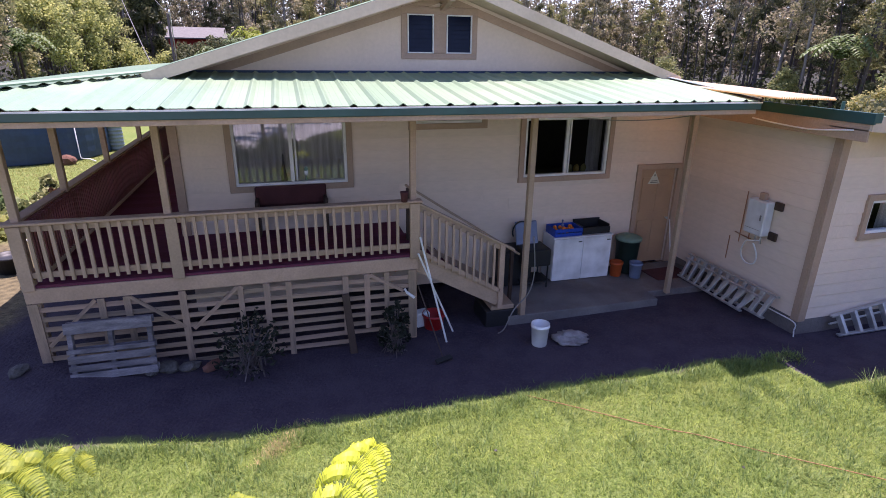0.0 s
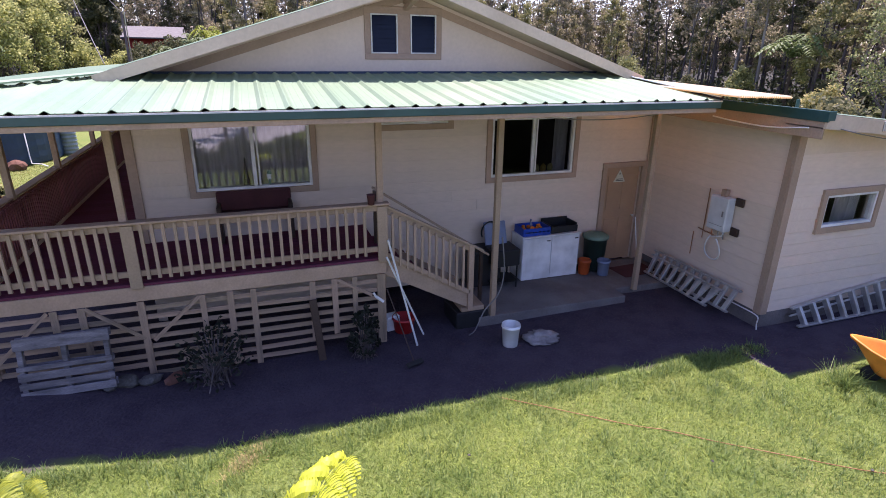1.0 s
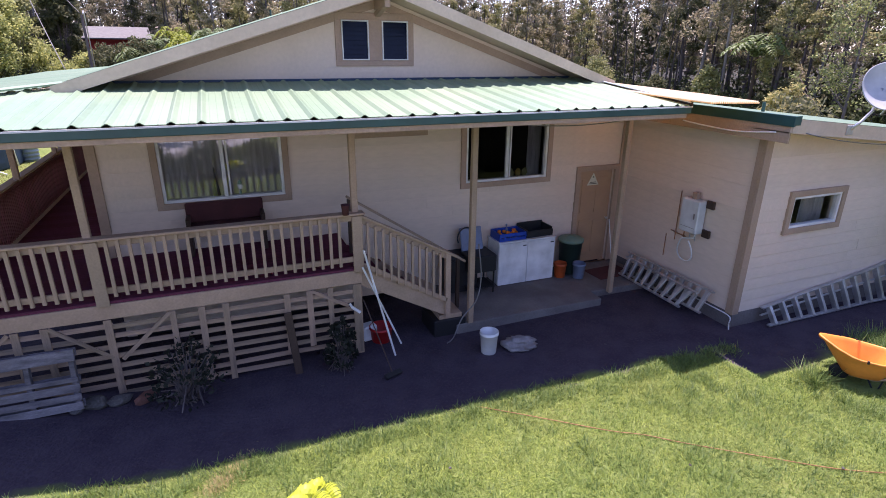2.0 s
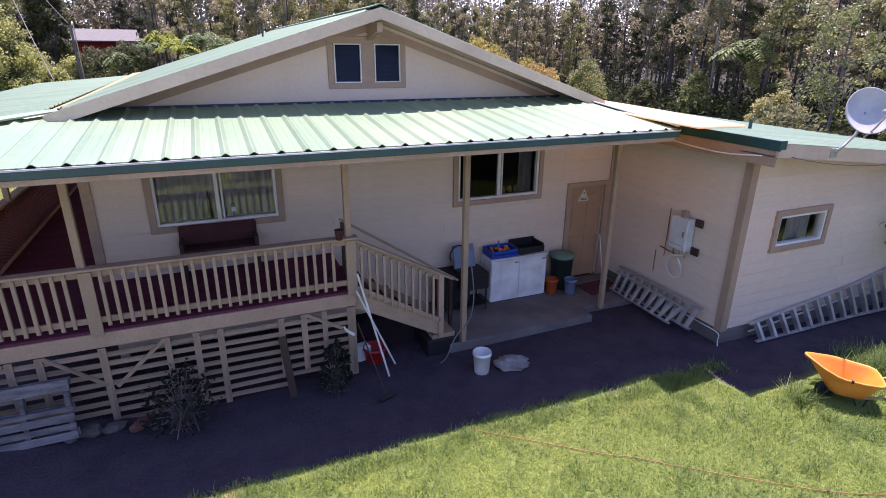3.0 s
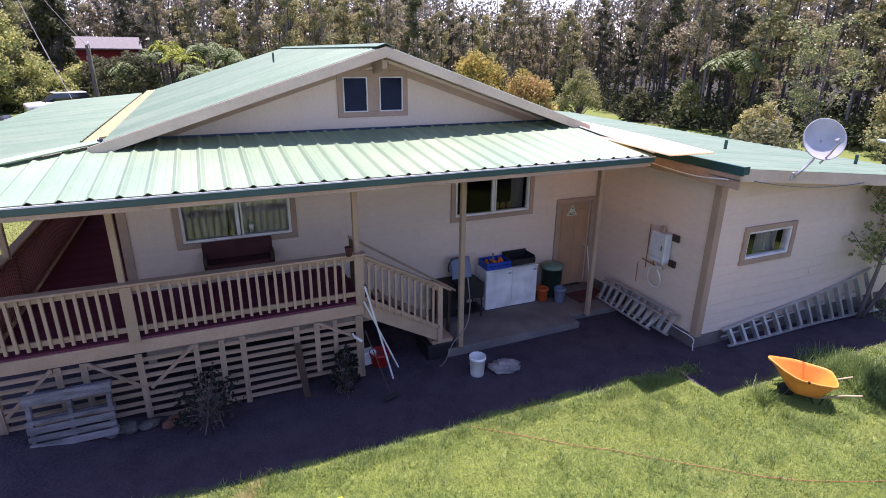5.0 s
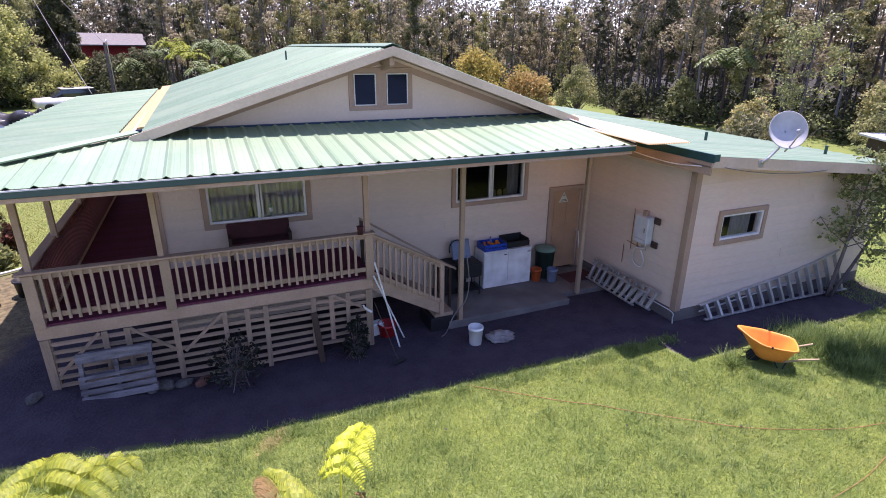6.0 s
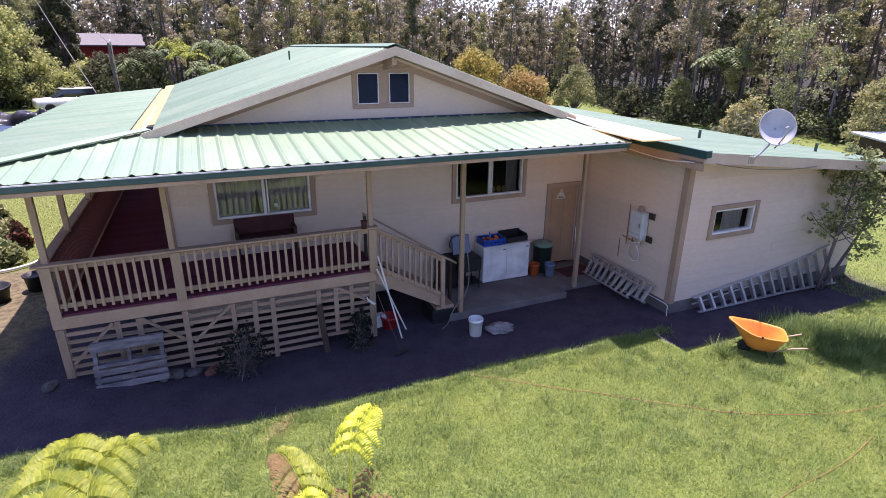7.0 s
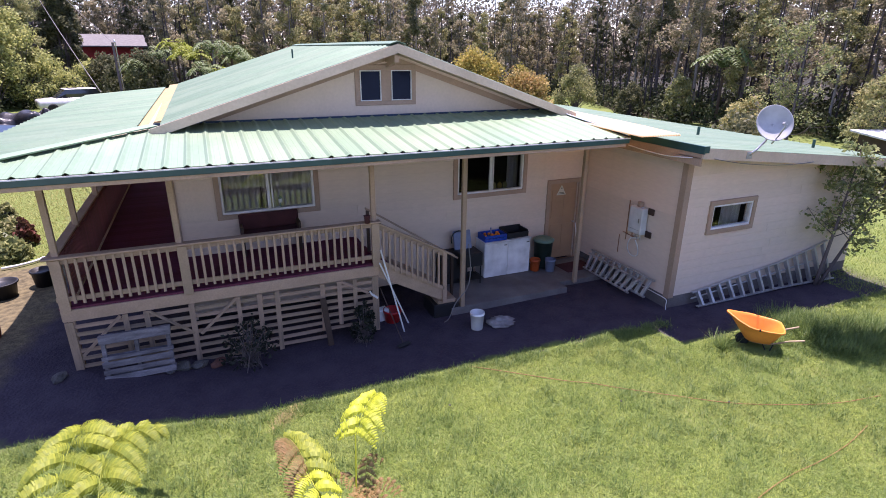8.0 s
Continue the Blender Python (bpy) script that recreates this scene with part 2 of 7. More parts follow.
    frond=mat("yellow_green_frond", (0.52, 0.56, 0.035), 0.5, hue2=(0.44, 0.5, 0.035), vary=0.08, scale=2, fine=8, bump=0, island=0.18, trans=0.35),
    frondold=mat("olive_frond", (0.30, 0.34, 0.035), 0.6, hue2=(0.235, 0.28, 0.03), vary=0.1, scale=2, fine=8, bump=0, island=0.2, trans=0.35),
    frondbrown=mat("brown_dry_frond", (0.25, 0.165, 0.05), 0.7, hue2=(0.17, 0.11, 0.045), vary=0.12, scale=2, fine=8, bump=0, island=0.3, trans=0.2),
    frondgreen=mat("green_frond", (0.19, 0.25, 0.085), 0.5, hue2=(0.13, 0.185, 0.07), vary=0.1, scale=1, fine=6, bump=0, island=0.3, trans=0.35),
    blade=mat("lawn_grass_blade", (0.245, 0.318, 0.063), 0.55, hue2=(0.155, 0.235, 0.046), vary=0.2, scale=1.3, fine=11, bump=0, island=0.42, trans=0.35, spec=0.3,
              stain=0.25, stain_color=(0.28, 0.28, 0.09), stain_scale=0.9),
    blade_dry=mat("dry_lawn_blade", (0.30, 0.29, 0.085), 0.6, hue2=(0.24, 0.265, 0.07), vary=0.12, scale=0.8, fine=6, bump=0, island=0.3, trans=0.3, spec=0.3),
    tall=mat("tall_grass_blade", (0.175, 0.255, 0.064), 0.55, hue2=(0.135, 0.205, 0.054), vary=0.1, scale=0.8, fine=3, bump=0, island=0.4, trans=0.35),
    straw=mat("dry_straw", (0.45, 0.36, 0.15), 0.8, vary=0.15, bump=0, island=0.3),
    carglass=mat("tinted_car_glass", (0.03, 0.035, 0.045), 0.12, vary=0.05, bump=0, spec=0.9),
    carwhite=mat("white_car_paint", (0.75, 0.75, 0.76), 0.2, vary=0.02, bump=0, spec=0.6),
    redhouse=mat("red_painted_wall", (0.35, 0.03, 0.03), 0.7, vary=0.1),
    greyroof=mat("grey_shingle_roof", (0.15, 0.14, 0.13), 0.7, vary=0.2, per_object=0.1),
    tank=mat("dark_blue_liner", (0.022, 0.05, 0.10), 0.45, vary=0.15, scale=1, fine=8, bump=0.3, bump_scale=5),
    tankgrey=mat("grey_green_tank", (0.22, 0.27, 0.27), 0.45, vary=0.08),
    bagcloth=mat("grey_white_sack", (0.32, 0.30, 0.29), 0.85, hue2=(0.16, 0.14, 0.14), vary=0.12, scale=4, bump=0.5, bump_scale=12),
    gravel=mat("pale_gravel", (0.62, 0.60, 0.58), 0.9, vary=0.15, scale=2, fine=30, bump=0.4),
    screen=mat("louver_glass", (0.006, 0.010, 0.026), 0.25, vary=0.1, bump=0, spec=0.2),
)
M["glass"] = glass_mat("window_glass", (0.95, 0.96, 0.97), 0.05)
M["doubleglass"] = glass_mat("double_window_glass", (0.95, 0.95, 0.97), 0.085)
M["screened"] = glass_mat("screened_window_glass", (0.75, 0.75, 0.78), 0.012)


def ground_mat():
    """Lawn, with dry patches and bare soil beside the house darkened as if shaded."""
    m = bpy.data.materials.new("lawn_and_shade_soil")
    m.use_nodes = True
    nt = m.node_tree
    n, ln = nt.nodes, nt.links.new
    b = n["Principled BSDF"]
    b.inputs["Roughness"].default_value = 0.9
    b.inputs["Specular IOR Level"].default_value = 0.15
    co = n.new("ShaderNodeTexCoord").outputs["Object"]

    def tex(scale, detail=5):
        t = n.new("ShaderNodeTexNoise")
        t.inputs["Scale"].default_value, t.inputs["Detail"].default_value = scale, detail
        ln(co, t.inputs["Vector"])
        return t.outputs["Fac"]

    def rng(v, a, c, lo=0.0, hi=1.0):
        r = n.new("ShaderNodeMapRange")
        for k, x in (("From Min", a), ("From Max", c), ("To Min", lo), ("To Max", hi)):
            r.inputs[k].default_value = x
        ln(v, r.inputs["Value"])
        return r.outputs["Result"]

    def blend(f, a, c):
        x = n.new("ShaderNodeMix")
        x.data_type = "RGBA"
        ln(f, x.inputs["Factor"])
        for v, k in ((a, "A"), (c, "B")):
            if isinstance(v, tuple):
                x.inputs[k].default_value = (*v, 1)
            else:
                ln(v, x.inputs[k])
        return x.outputs["Result"]

    def math_node(op, a, c):
        x = n.new("ShaderNodeMath")
        x.operation = op
        for i, v in enumerate((a, c)):
            if isinstance(v, float):
                x.inputs[i].default_value = v
            else:
                ln(v, x.inputs[i])
        return x.outputs[0]

    grass = blend(rng(tex(0.8), 0.35, 0.65), (0.128, 0.175, 0.042), (0.15, 0.186, 0.047))
    grass = blend(rng(tex(14), 0.4, 0.7, 0, 0.4), grass, (0.13, 0.165, 0.05))
    grass = blend(rng(tex(1.2, 3), 0.54, 0.75, 0, 0.4), grass, (0.21, 0.21, 0.075))
    # soil near black with a purple cast: eave shade put into its colour
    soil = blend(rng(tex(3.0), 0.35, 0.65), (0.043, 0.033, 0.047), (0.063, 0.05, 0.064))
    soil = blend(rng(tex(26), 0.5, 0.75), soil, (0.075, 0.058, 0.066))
    # bare bed between the house and the eaves' shadow edge, about three metres out
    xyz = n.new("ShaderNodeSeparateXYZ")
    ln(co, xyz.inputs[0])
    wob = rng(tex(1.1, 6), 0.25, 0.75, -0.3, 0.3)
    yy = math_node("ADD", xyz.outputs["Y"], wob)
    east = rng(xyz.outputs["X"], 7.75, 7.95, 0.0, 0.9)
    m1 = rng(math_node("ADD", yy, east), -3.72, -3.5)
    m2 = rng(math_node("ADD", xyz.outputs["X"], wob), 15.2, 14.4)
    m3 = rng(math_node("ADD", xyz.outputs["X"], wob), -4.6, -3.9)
    shade_bed = math_node("MULTIPLY", math_node("MULTIPLY", m1, m2), m3)
    shade_bed = math_node("MULTIPLY", shade_bed, rng(yy, 14.0, 13.0))
    # dry cinder ground west of the porch
    dry = math_node("MULTIPLY", rng(math_node("ADD", xyz.outputs["X"], wob), -3.4, -3.8), rng(math_node("ADD", xyz.outputs["Y"], wob), 5.6, 4.6))
    dry = math_node("MULTIPLY", dry, rng(yy, -2.6, -1.8))
    dry = math_node("MULTIPLY", dry, rng(math_node("ADD", xyz.outputs["X"], wob), -9.5, -8.5))
    col = blend(shade_bed, grass, soil)
    col = blend(dry, col, blend(rng(tex(7, 6), 0.35, 0.65), (0.17, 0.14, 0.075), (0.08, 0.068, 0.04)))
    # leaf litter under the forest, beyond the clearing, blackened as if in tree shade
    far = n.new("ShaderNodeVectorMath")
    far.operation = "DISTANCE"
    ln(co, far.inputs[0])
    far.inputs[1].default_value = (0.5, -10.5, 0)
    ang = math_node("ARCTAN2", math_node("SUBTRACT", xyz.outputs["X"], 0.5), math_node("ADD", xyz.outputs["Y"], 10.5))
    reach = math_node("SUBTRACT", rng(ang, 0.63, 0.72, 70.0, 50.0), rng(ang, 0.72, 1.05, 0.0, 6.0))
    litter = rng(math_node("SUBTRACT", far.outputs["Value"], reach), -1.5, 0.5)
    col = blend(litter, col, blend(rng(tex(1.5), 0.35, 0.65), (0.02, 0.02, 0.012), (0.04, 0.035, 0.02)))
    ln(col, b.inputs["Base Color"])
    bp = n.new("ShaderNodeBump")
    bp.inputs["Strength"].default_value = 0.7
    bp.inputs["Distance"].default_value = 0.05
    ln(tex(22, 6), bp.inputs["Height"])
    ln(bp.outputs["Normal"], b.inputs["Normal"])
    return m


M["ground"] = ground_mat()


# ---- building helpers ----
def mesh_of(bm, name, material, smooth=False):
    me = bpy.data.meshes.new(name)
    bm.normal_update()
    bm.to_mesh(me)
    bm.free()
    me.materials.append(material)
    if smooth:
        me.polygons.foreach_set("use_smooth", [True] * len(me.polygons))
    return me


def part(name, bm, material, parent, label="", smooth=False):
    ob = new(name, mesh_of(bm, name, material, smooth))
    ob.parent = parent
    if label:
        ob["label"] = label
    return ob


def piece(name, me, parent, m):
    """An object of its own on a shared mesh."""
    ob = new(name, me)
    ob.parent = parent
    ob.matrix_basis = m
    return ob


def thing(name, label, category, at=(0, 0, 0), group="", kind="", turn=0):
    ob = new(name)
    ob.empty_display_size = 0.2
    ob.matrix_basis = pose(*at, 0, 0, turn)
    return tagged(ob, label, category, group, kind)


def single(name, bm, material, label, category, group="", kind="", smooth=False, m=None):
    ob = new(name, mesh_of(bm, name, material, smooth))
    if m is not None:
        ob.matrix_basis = m
    return tagged(ob, label, category, group, kind)


def box(bm, lo, hi, bevel=0.0, m=None):
    """A box from corner lo to corner hi, its edges rounded by bevel."""
    lo, hi = Vector(lo), Vector(hi)
    r = bmesh.ops.create_cube(bm, size=1)
    c, s = (lo + hi) / 2, hi - lo
    for v in r["verts"]:
        v.co = Vector((v.co.x * s.x + c.x, v.co.y * s.y + c.y, v.co.z * s.z + c.z))
    vs = r["verts"]
    if bevel:
        es = {e for v in vs for e in v.link_edges}
        out = bmesh.ops.bevel(bm, geom=list(es), offset=bevel, segments=1, affect="EDGES", profile=0.5)
        vs = list({v for f in out["faces"] for v in f.verts} | {v for v in vs if v.is_valid})
    if m is not None:
        bmesh.ops.transform(bm, matrix=m, verts=vs)
    return vs


def beam(bm, a, b, w, h, bevel=0.0, up=(0, 0, 1)):
    """A bar from a to b, w wide and h high."""
    a, b = Vector(a), Vector(b)
    d = b - a
    z = Vector(up)
    y = z.cross(d)
    if y.length < 1e-5:
        y = Vector((0, 1, 0))
    y.normalize()
    x = d.normalized()
    z = x.cross(y)
    m = Matrix((x, y, z)).transposed().to_4x4()
    m.translation = (a + b) / 2
    L = d.length
    return box(bm, (-L / 2, -w / 2, -h / 2), (L / 2, w / 2, h / 2), bevel, m)


def rod(bm, a, b, r, r2=None, seg=8):
    a, b = Vector(a), Vector(b)
    d = b - a
    m = d.to_track_quat("Z", "Y").to_matrix().to_4x4()
    m.translation = (a + b) / 2
    bmesh.ops.create_cone(bm, cap_ends=True, segments=seg, radius1=r, radius2=r if r2 is None else r2, depth=d.length, matrix=m)


def tube(bm, pts, r, seg=6, r_end=None):
    """A round tube along a list of points."""
    pts = [Vector(p) for p in pts]
    rings = []
    k = len(pts)
    for i, p in enumerate(pts):
        t = (pts[min(i + 1, k - 1)] - pts[max(i - 1, 0)]).normalized()
        q = t.to_track_quat("Z", "Y")
        rr = r if r_end is None else r + (r_end - r) * i / (k - 1)
        rings.append([bm.verts.new(p + q @ Vector((math.cos(2 * math.pi * j / seg) * rr, math.sin(2 * math.pi * j / seg) * rr, 0))) for j in range(seg)])
    for a, b in zip(rings, rings[1:]):
        for j in range(seg):
            bm.faces.new((a[j], a[(j + 1) % seg], b[(j + 1) % seg], b[j]))
    bm.faces.new(rings[0][::-1])
    bm.faces.new(rings[-1])


def lathe(bm, profile, seg=20, m=None):
    """A turned body: profile of (radius, height) from bottom to top."""
    rings = []
    for r, z in profile:
        ring = [bm.verts.new((r * math.cos(2 * math.pi * j / seg), r * math.sin(2 * math.pi * j / seg), z)) for j in range(seg)]
        rings.append(ring)
    for a, b in zip(rings, rings[1:]):
        for j in range(seg):
            bm.faces.new((a[j], a[(j + 1) % seg], b[(j + 1) % seg], b[j]))
    bm.faces.new(rings[0][::-1])
    bm.faces.new(rings[-1])
    if m is not None:
        bmesh.ops.transform(bm, matrix=m, verts=[v for ring in rings for v in ring])


def blob(bm, c, s, seed=0, rough=0.2, sub=2, freq=1.5):
    r = bmesh.ops.create_icosphere(bm, subdivisions=sub, radius=1)
    c, s = Vector(c), Vector(s)
    for v in r["verts"]:
        k = 1 + rough * noise.noise(v.co * freq + Vector((seed * 3.1, seed * 1.7, 0)))
        v.co = Vector((v.co.x * s.x * k, v.co.y * s.y * k, v.co.z * s.z * k)) + c


def quad_mesh(name, corners, material):
    """A mesh of loose quads from an array of shape (n, 4, 3)."""
    k = len(corners)
    me = bpy.data.meshes.new(name)
    me.vertices.add(4 * k)
    me.vertices.foreach_set("co", np.ascontiguousarray(corners, dtype=np.float32).ravel())
    me.loops.add(4 * k)
    me.loops.foreach_set("vertex_index", np.arange(4 * k, dtype=np.int32))
    me.polygons.add(k)
    me.polygons.foreach_set("loop_start", np.arange(0, 4 * k, 4, dtype=np.int32))
    me.update(calc_edges=True)
    me.materials.append(material)
    return me


def unit(v):
    return v / np.maximum(np.linalg.norm(v, axis=-1, keepdims=True), 1e-9)


def leaf_quads(rng, centres, size, droop=0.0, aspect=0.55):
    """Leaf shaped quads scattered in all directions at the given centres."""
    k = len(centres)
    d = unit(rng.normal(size=(k, 3)) + np.array([0, 0, -droop]))
    s = unit(np.cross(d, rng.normal(size=(k, 3))))
    L = size * rng.uniform(0.6, 1.3, (k, 1))
    W = L * aspect * 0.5
    a = centres - d * L * 0.5
    b = centres + s * W + d * L * 0.05
    c = centres + d * L * 0.5
    e = centres - s * W + d * L * 0.05
    return np.stack([a, b, c, e], axis=1)


def ease(a, b, v):
    s = min(1.0, max(0.0, (v - a) / (b - a)))
    return s * s * (3 - 2 * s)


def ground_z(x, y):
    """The lawn: nearly level, rising a little towards the west end of the porch."""
    rise = 0.34 * ease(0.4, -2.6, x) * ease(-6.5, -3.0, y) * ease(1.5, -1.2, y)
    return rise - 0.15 + 0.035 * noise.noise(Vector((x * 0.35, y * 0.35, 0))) + 0.012 * noise.noise(Vector((x * 1.7, y * 1.7, 3)))


# ---- ground ----
def build_ground():
    def axis(lo, hi, fine_lo, fine_hi, step):
        a = list(np.arange(fine_lo, fine_hi + 1e-6, step))
        left, right, s = [], [], step
        x = fine_lo
        while x > lo:
            s *= 1.35
            x -= s
            left.append(max(x, lo))
        x, s = fine_hi, step
        while x < hi:
            s *= 1.35
            x += s
            right.append(min(x, hi))
        return left[::-1] + a + right
    xs = axis(-900, 900, -14, 20, 0.3)
    ys = axis(-900, 900, -14, 20, 0.3)
    nx, ny = len(xs), len(ys)
    co = [(x, y, ground_z(x, y) if abs(x) < 60 and abs(y) < 60 else -0.15) for y in ys for x in xs]
    faces = [(j * nx + i, j * nx + i + 1, (j + 1) * nx + i + 1, (j + 1) * nx + i) for j in range(ny - 1) for i in range(nx - 1)]
    me = bpy.data.meshes.new("ground")
    me.from_pydata(co, [], faces)
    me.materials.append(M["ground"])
    me.polygons.foreach_set("use_smooth", [True] * len(me.polygons))
    tagged(new("ground", me), "mown green lawn with bare soil darkened where the house shades it", "ground", kind="structure")


build_ground()

# ---- house ----
house = thing("house", "cream sided single-storey house with green metal roofs", "house")


def cells(bm, x0, x1, z0, z1, holes, y0, y1):
    """A wall body with rectangular openings right through it."""
    xs = sorted({x0, x1, *[h[0] for h in holes], *[h[2] for h in holes]})
    zs = sorted({z0, z1, *[h[1] for h in holes], *[h[3] for h in holes]})
    for a, b in zip(xs, xs[1:]):
        for c, d in zip(zs, zs[1:]):
            if not any(h[0] - 1e-6 <= a and b <= h[2] + 1e-6 and h[1] - 1e-6 <= c and d <= h[3] + 1e-6 for h in holes):
                box(bm, (a, y0, c), (b, y1, d))
    # weld the cells into one body and drop the faces between them
    bmesh.ops.remove_doubles(bm, verts=bm.verts[:], dist=1e-5)
    seen = {}
    for f in bm.faces:
        seen.setdefault(tuple(round(v, 4) for v in f.calc_center_median()), []).append(f)
    inner = [f for fs in seen.values() if len(fs) > 1 for f in fs]
    bmesh.ops.delete(bm, geom=inner, context="FACES_ONLY")
    bmesh.ops.recalc_face_normals(bm, faces=bm.faces)


def board_mesh():
    """One lap siding board, one metre long, thicker at its lower edge."""
    bm = bmesh.new()
    sec = [(0.0, 0.0), (-0.0155, 0.0), (-0.017, 0.0045), (-0.005, 0.215), (0.0, 0.215)]
    a = [bm.verts.new((0, y, z)) for y, z in sec]
    b = [bm.verts.new((1, y, z)) for y, z in sec]
    k = len(sec)
    for i in range(k):
        bm.faces.new((a[i], b[i], b[(i + 1) % k], a[(i + 1) % k]))
    bm.faces.new(a[::-1])
    bm.faces.new(b)
    bmesh.ops.recalc_face_normals(bm, faces=bm.faces)
    return mesh_of(bm, "siding_board", M["wall"])


BOARD = board_mesh()
STEP = 0.2
rs = random.Random(4)


def wall(m, L, z0, z1, holes=(), rake=None, boards=True, thick=0.14):
    """A sided wall: local x along it, -y outside. rake(z) gives the run of x at that height."""
    bm = bmesh.new()
    if rake is None:
        cells(bm, 0, L, z0, z1, holes, 0.0, thick)
    else:
        a, b = rake(z0), rake(z1)
        fr = [bm.verts.new(p) for p in ((a[0], 0, z0), (a[1], 0, z0), (b[1], 0, z1), (b[0], 0, z1))]
        bk = [bm.verts.new(v.co + Vector((0, thick, 0))) for v in fr]
        bm.faces.new(fr)
        bm.faces.new(bk[::-1])
        for i in range(4):
            bm.faces.new((fr[i], bk[i], bk[(i + 1) % 4], fr[(i + 1) % 4]))
        bmesh.ops.recalc_face_normals(bm, faces=bm.faces)
    w = part("wall", bm, M["wall"], house)
    w.matrix_basis = m
    if boards:
        z = z0
        while z < z1 - 0.05:
            run = [(0, L)] if rake is None else [rake(min(z + 0.1, z1))]
            grown = [(h[0] - 0.07, h[1] - 0.07, h[2] + 0.07, h[3] + 0.07) for h in holes]
            for h in grown:
                if h[1] < z + 0.12 and h[3] > z + 0.08:
                    run = [q for a, b in run for q in ((a, min(b, h[0])), (max(a, h[2]), b)) if q[1] - q[0] > 0.02]
            for a, b in run:
                # long runs are made of several lengths of board
                while b - a > 0.02:
                    k = b - a if b - a < 4.4 else rs.uniform(2.4, 3.6)
                    piece("siding_board", BOARD, w, Matrix.Translation((a, -0.001 - rs.uniform(0, 0.002), z)) @ Matrix.Diagonal((k - 0.002, 1, min(1, (z1 - z) / 0.215), 1)))
                    a += k
            z += STEP
    return w


def ring(bm, x0, z0, x1, z1, w, y0, y1, e=0.004):
    """One rectangular frame round the opening x0..x1, z0..z1, w wide, its outer edges eased."""
    def loop(d, y):
        return [bm.verts.new((x, y, z)) for x, z in ((x0 - d, z0 - d), (x1 + d, z0 - d), (x1 + d, z1 + d), (x0 - d, z1 + d))]
    loops = [loop(0, y1), loop(0, y0 + e), loop(e, y0), loop(w - e, y0), loop(w, y0 + e), loop(w, y1)]
    for a, b in zip(loops, loops[1:] + loops[:1]):
        for i in range(4):
            bm.faces.new((a[i], a[(i + 1) % 4], b[(i + 1) % 4], b[i]))
    bmesh.ops.recalc_face_normals(bm, faces=bm.faces)


def casing(bm, x0, z0, x1, z1, w=0.1, y0=-0.058, y1=-0.005):
    ring(bm, x0, z0, x1, z1, w, y0, y1)


def window(m, x0, z0, x1, z1, kind="slider", label="", glass="glass"):
    """A window in its opening: white frame, brown casing, panes."""
    f = 0.02 if kind == "louver" else 0.045
    bm = bmesh.new()
    ring(bm, x0 + f, z0 + f, x1 - f, z1 - f, f, -0.035, 0.07)
    xm = (x0 + x1) / 2
    w = part("window", bm, M["white"], house, label or "white framed sliding window with brown casing")
    w.matrix_basis = m
    bm = bmesh.new()
    casing(bm, x0, z0, x1, z1)
    part("window_casing", bm, M["trim"], w, "brown painted casing")
    if kind == "slider":
        for a, b, d in ((-0.03, 0.03, -0.02), (0.055, 0.085, -0.005)):
            bm = bmesh.new()
            box(bm, (xm + a, d, z0 + f), (xm + b, 0.05, z1 - f), 0.003)
            part("mullion", bm, M["white"], w)
    spans = [(x0 + f, xm - 0.03), (xm + 0.03, x1 - f)] if kind == "slider" else [(x0 + f, x1 - f)]
    if kind == "louver":
        k = 8
        h = (z1 - z0 - 2 * f) / k
        for i in range(k):
            bm = bmesh.new()
            beam(bm, (x0 + f, 0.0, z0 + f + (i + 0.5) * h), (x1 - f, 0.0, z0 + f + (i + 0.5) * h), h * 1.05, 0.006, up=(0, -1, 0.18))
            part("louver", bm, M["screen"], w)
    else:
        for i, (a, b) in enumerate(spans):
            bm = bmesh.new()
            y = 0.012 + 0.02 * i
            box(bm, (a, y, z0 + f), (b, y + 0.005, z1 - f))
            p = part("pane", bm, M[glass], w)
            p.visible_shadow = False
    return w


MAIN = pose(-0.87, 0.0, 0)          # main front wall
LX = 0.87
live = (LX + 0.0, 2.08, LX + 1.82, 3.2)
kitchen = (LX + 5.1, 2.0, LX + 6.85, 3.1)
high = (LX + 3.0, 3.04, LX + 4.24, 3.36)
doorway = (LX + 7.68, 0.0, LX + 8.53, 2.04)
wall(MAIN, 9.65, 0.0, 3.82, [live, kitchen, high, doorway, (LX + 7.72, 3.4, 9.66, 3.83)])
window(MAIN, *live, glass="doubleglass")
window(MAIN, *kitchen, glass="screened")
window(MAIN, *high, kind="slider", label="narrow high sliding window under the porch roof")

# gable above the porch roof
RX, RZ, SL, SE = 3.48, 5.28, 0.315, 0.342


def rake(z):
    d = (RZ - 0.12 - z) / SL
    return (LX + RX - d, LX + RX + d * SL / SE)


gl, gr = (LX + 2.89, 4.19, LX + 3.33, 4.79), (LX + 3.55, 4.19, LX + 3.99, 4.79)
wall(MAIN @ Matrix.Translation((0, -0.03, 0)), 9.65, 3.82, 5.12, rake=rake, boards=False)
bm = bmesh.new()
for x0, z0, x1, z1 in ((LX + 2.79, 4.10, LX + 4.09, 4.19), (LX + 2.79, 4.79, LX + 4.09, 4.90), (LX + 2.79, 4.19, LX + 2.89, 4.79), (LX + 3.33, 4.19, LX + 3.55, 4.79), (LX + 3.99, 4.19, LX + 4.09, 4.79)):
    box(bm, (x0, -0.055, z0), (x1, -0.012, z1), 0.004)
g = part("gable_casing", bm, M["trim"], house, "brown painted casing round two gable windows")
g.matrix_basis = MAIN
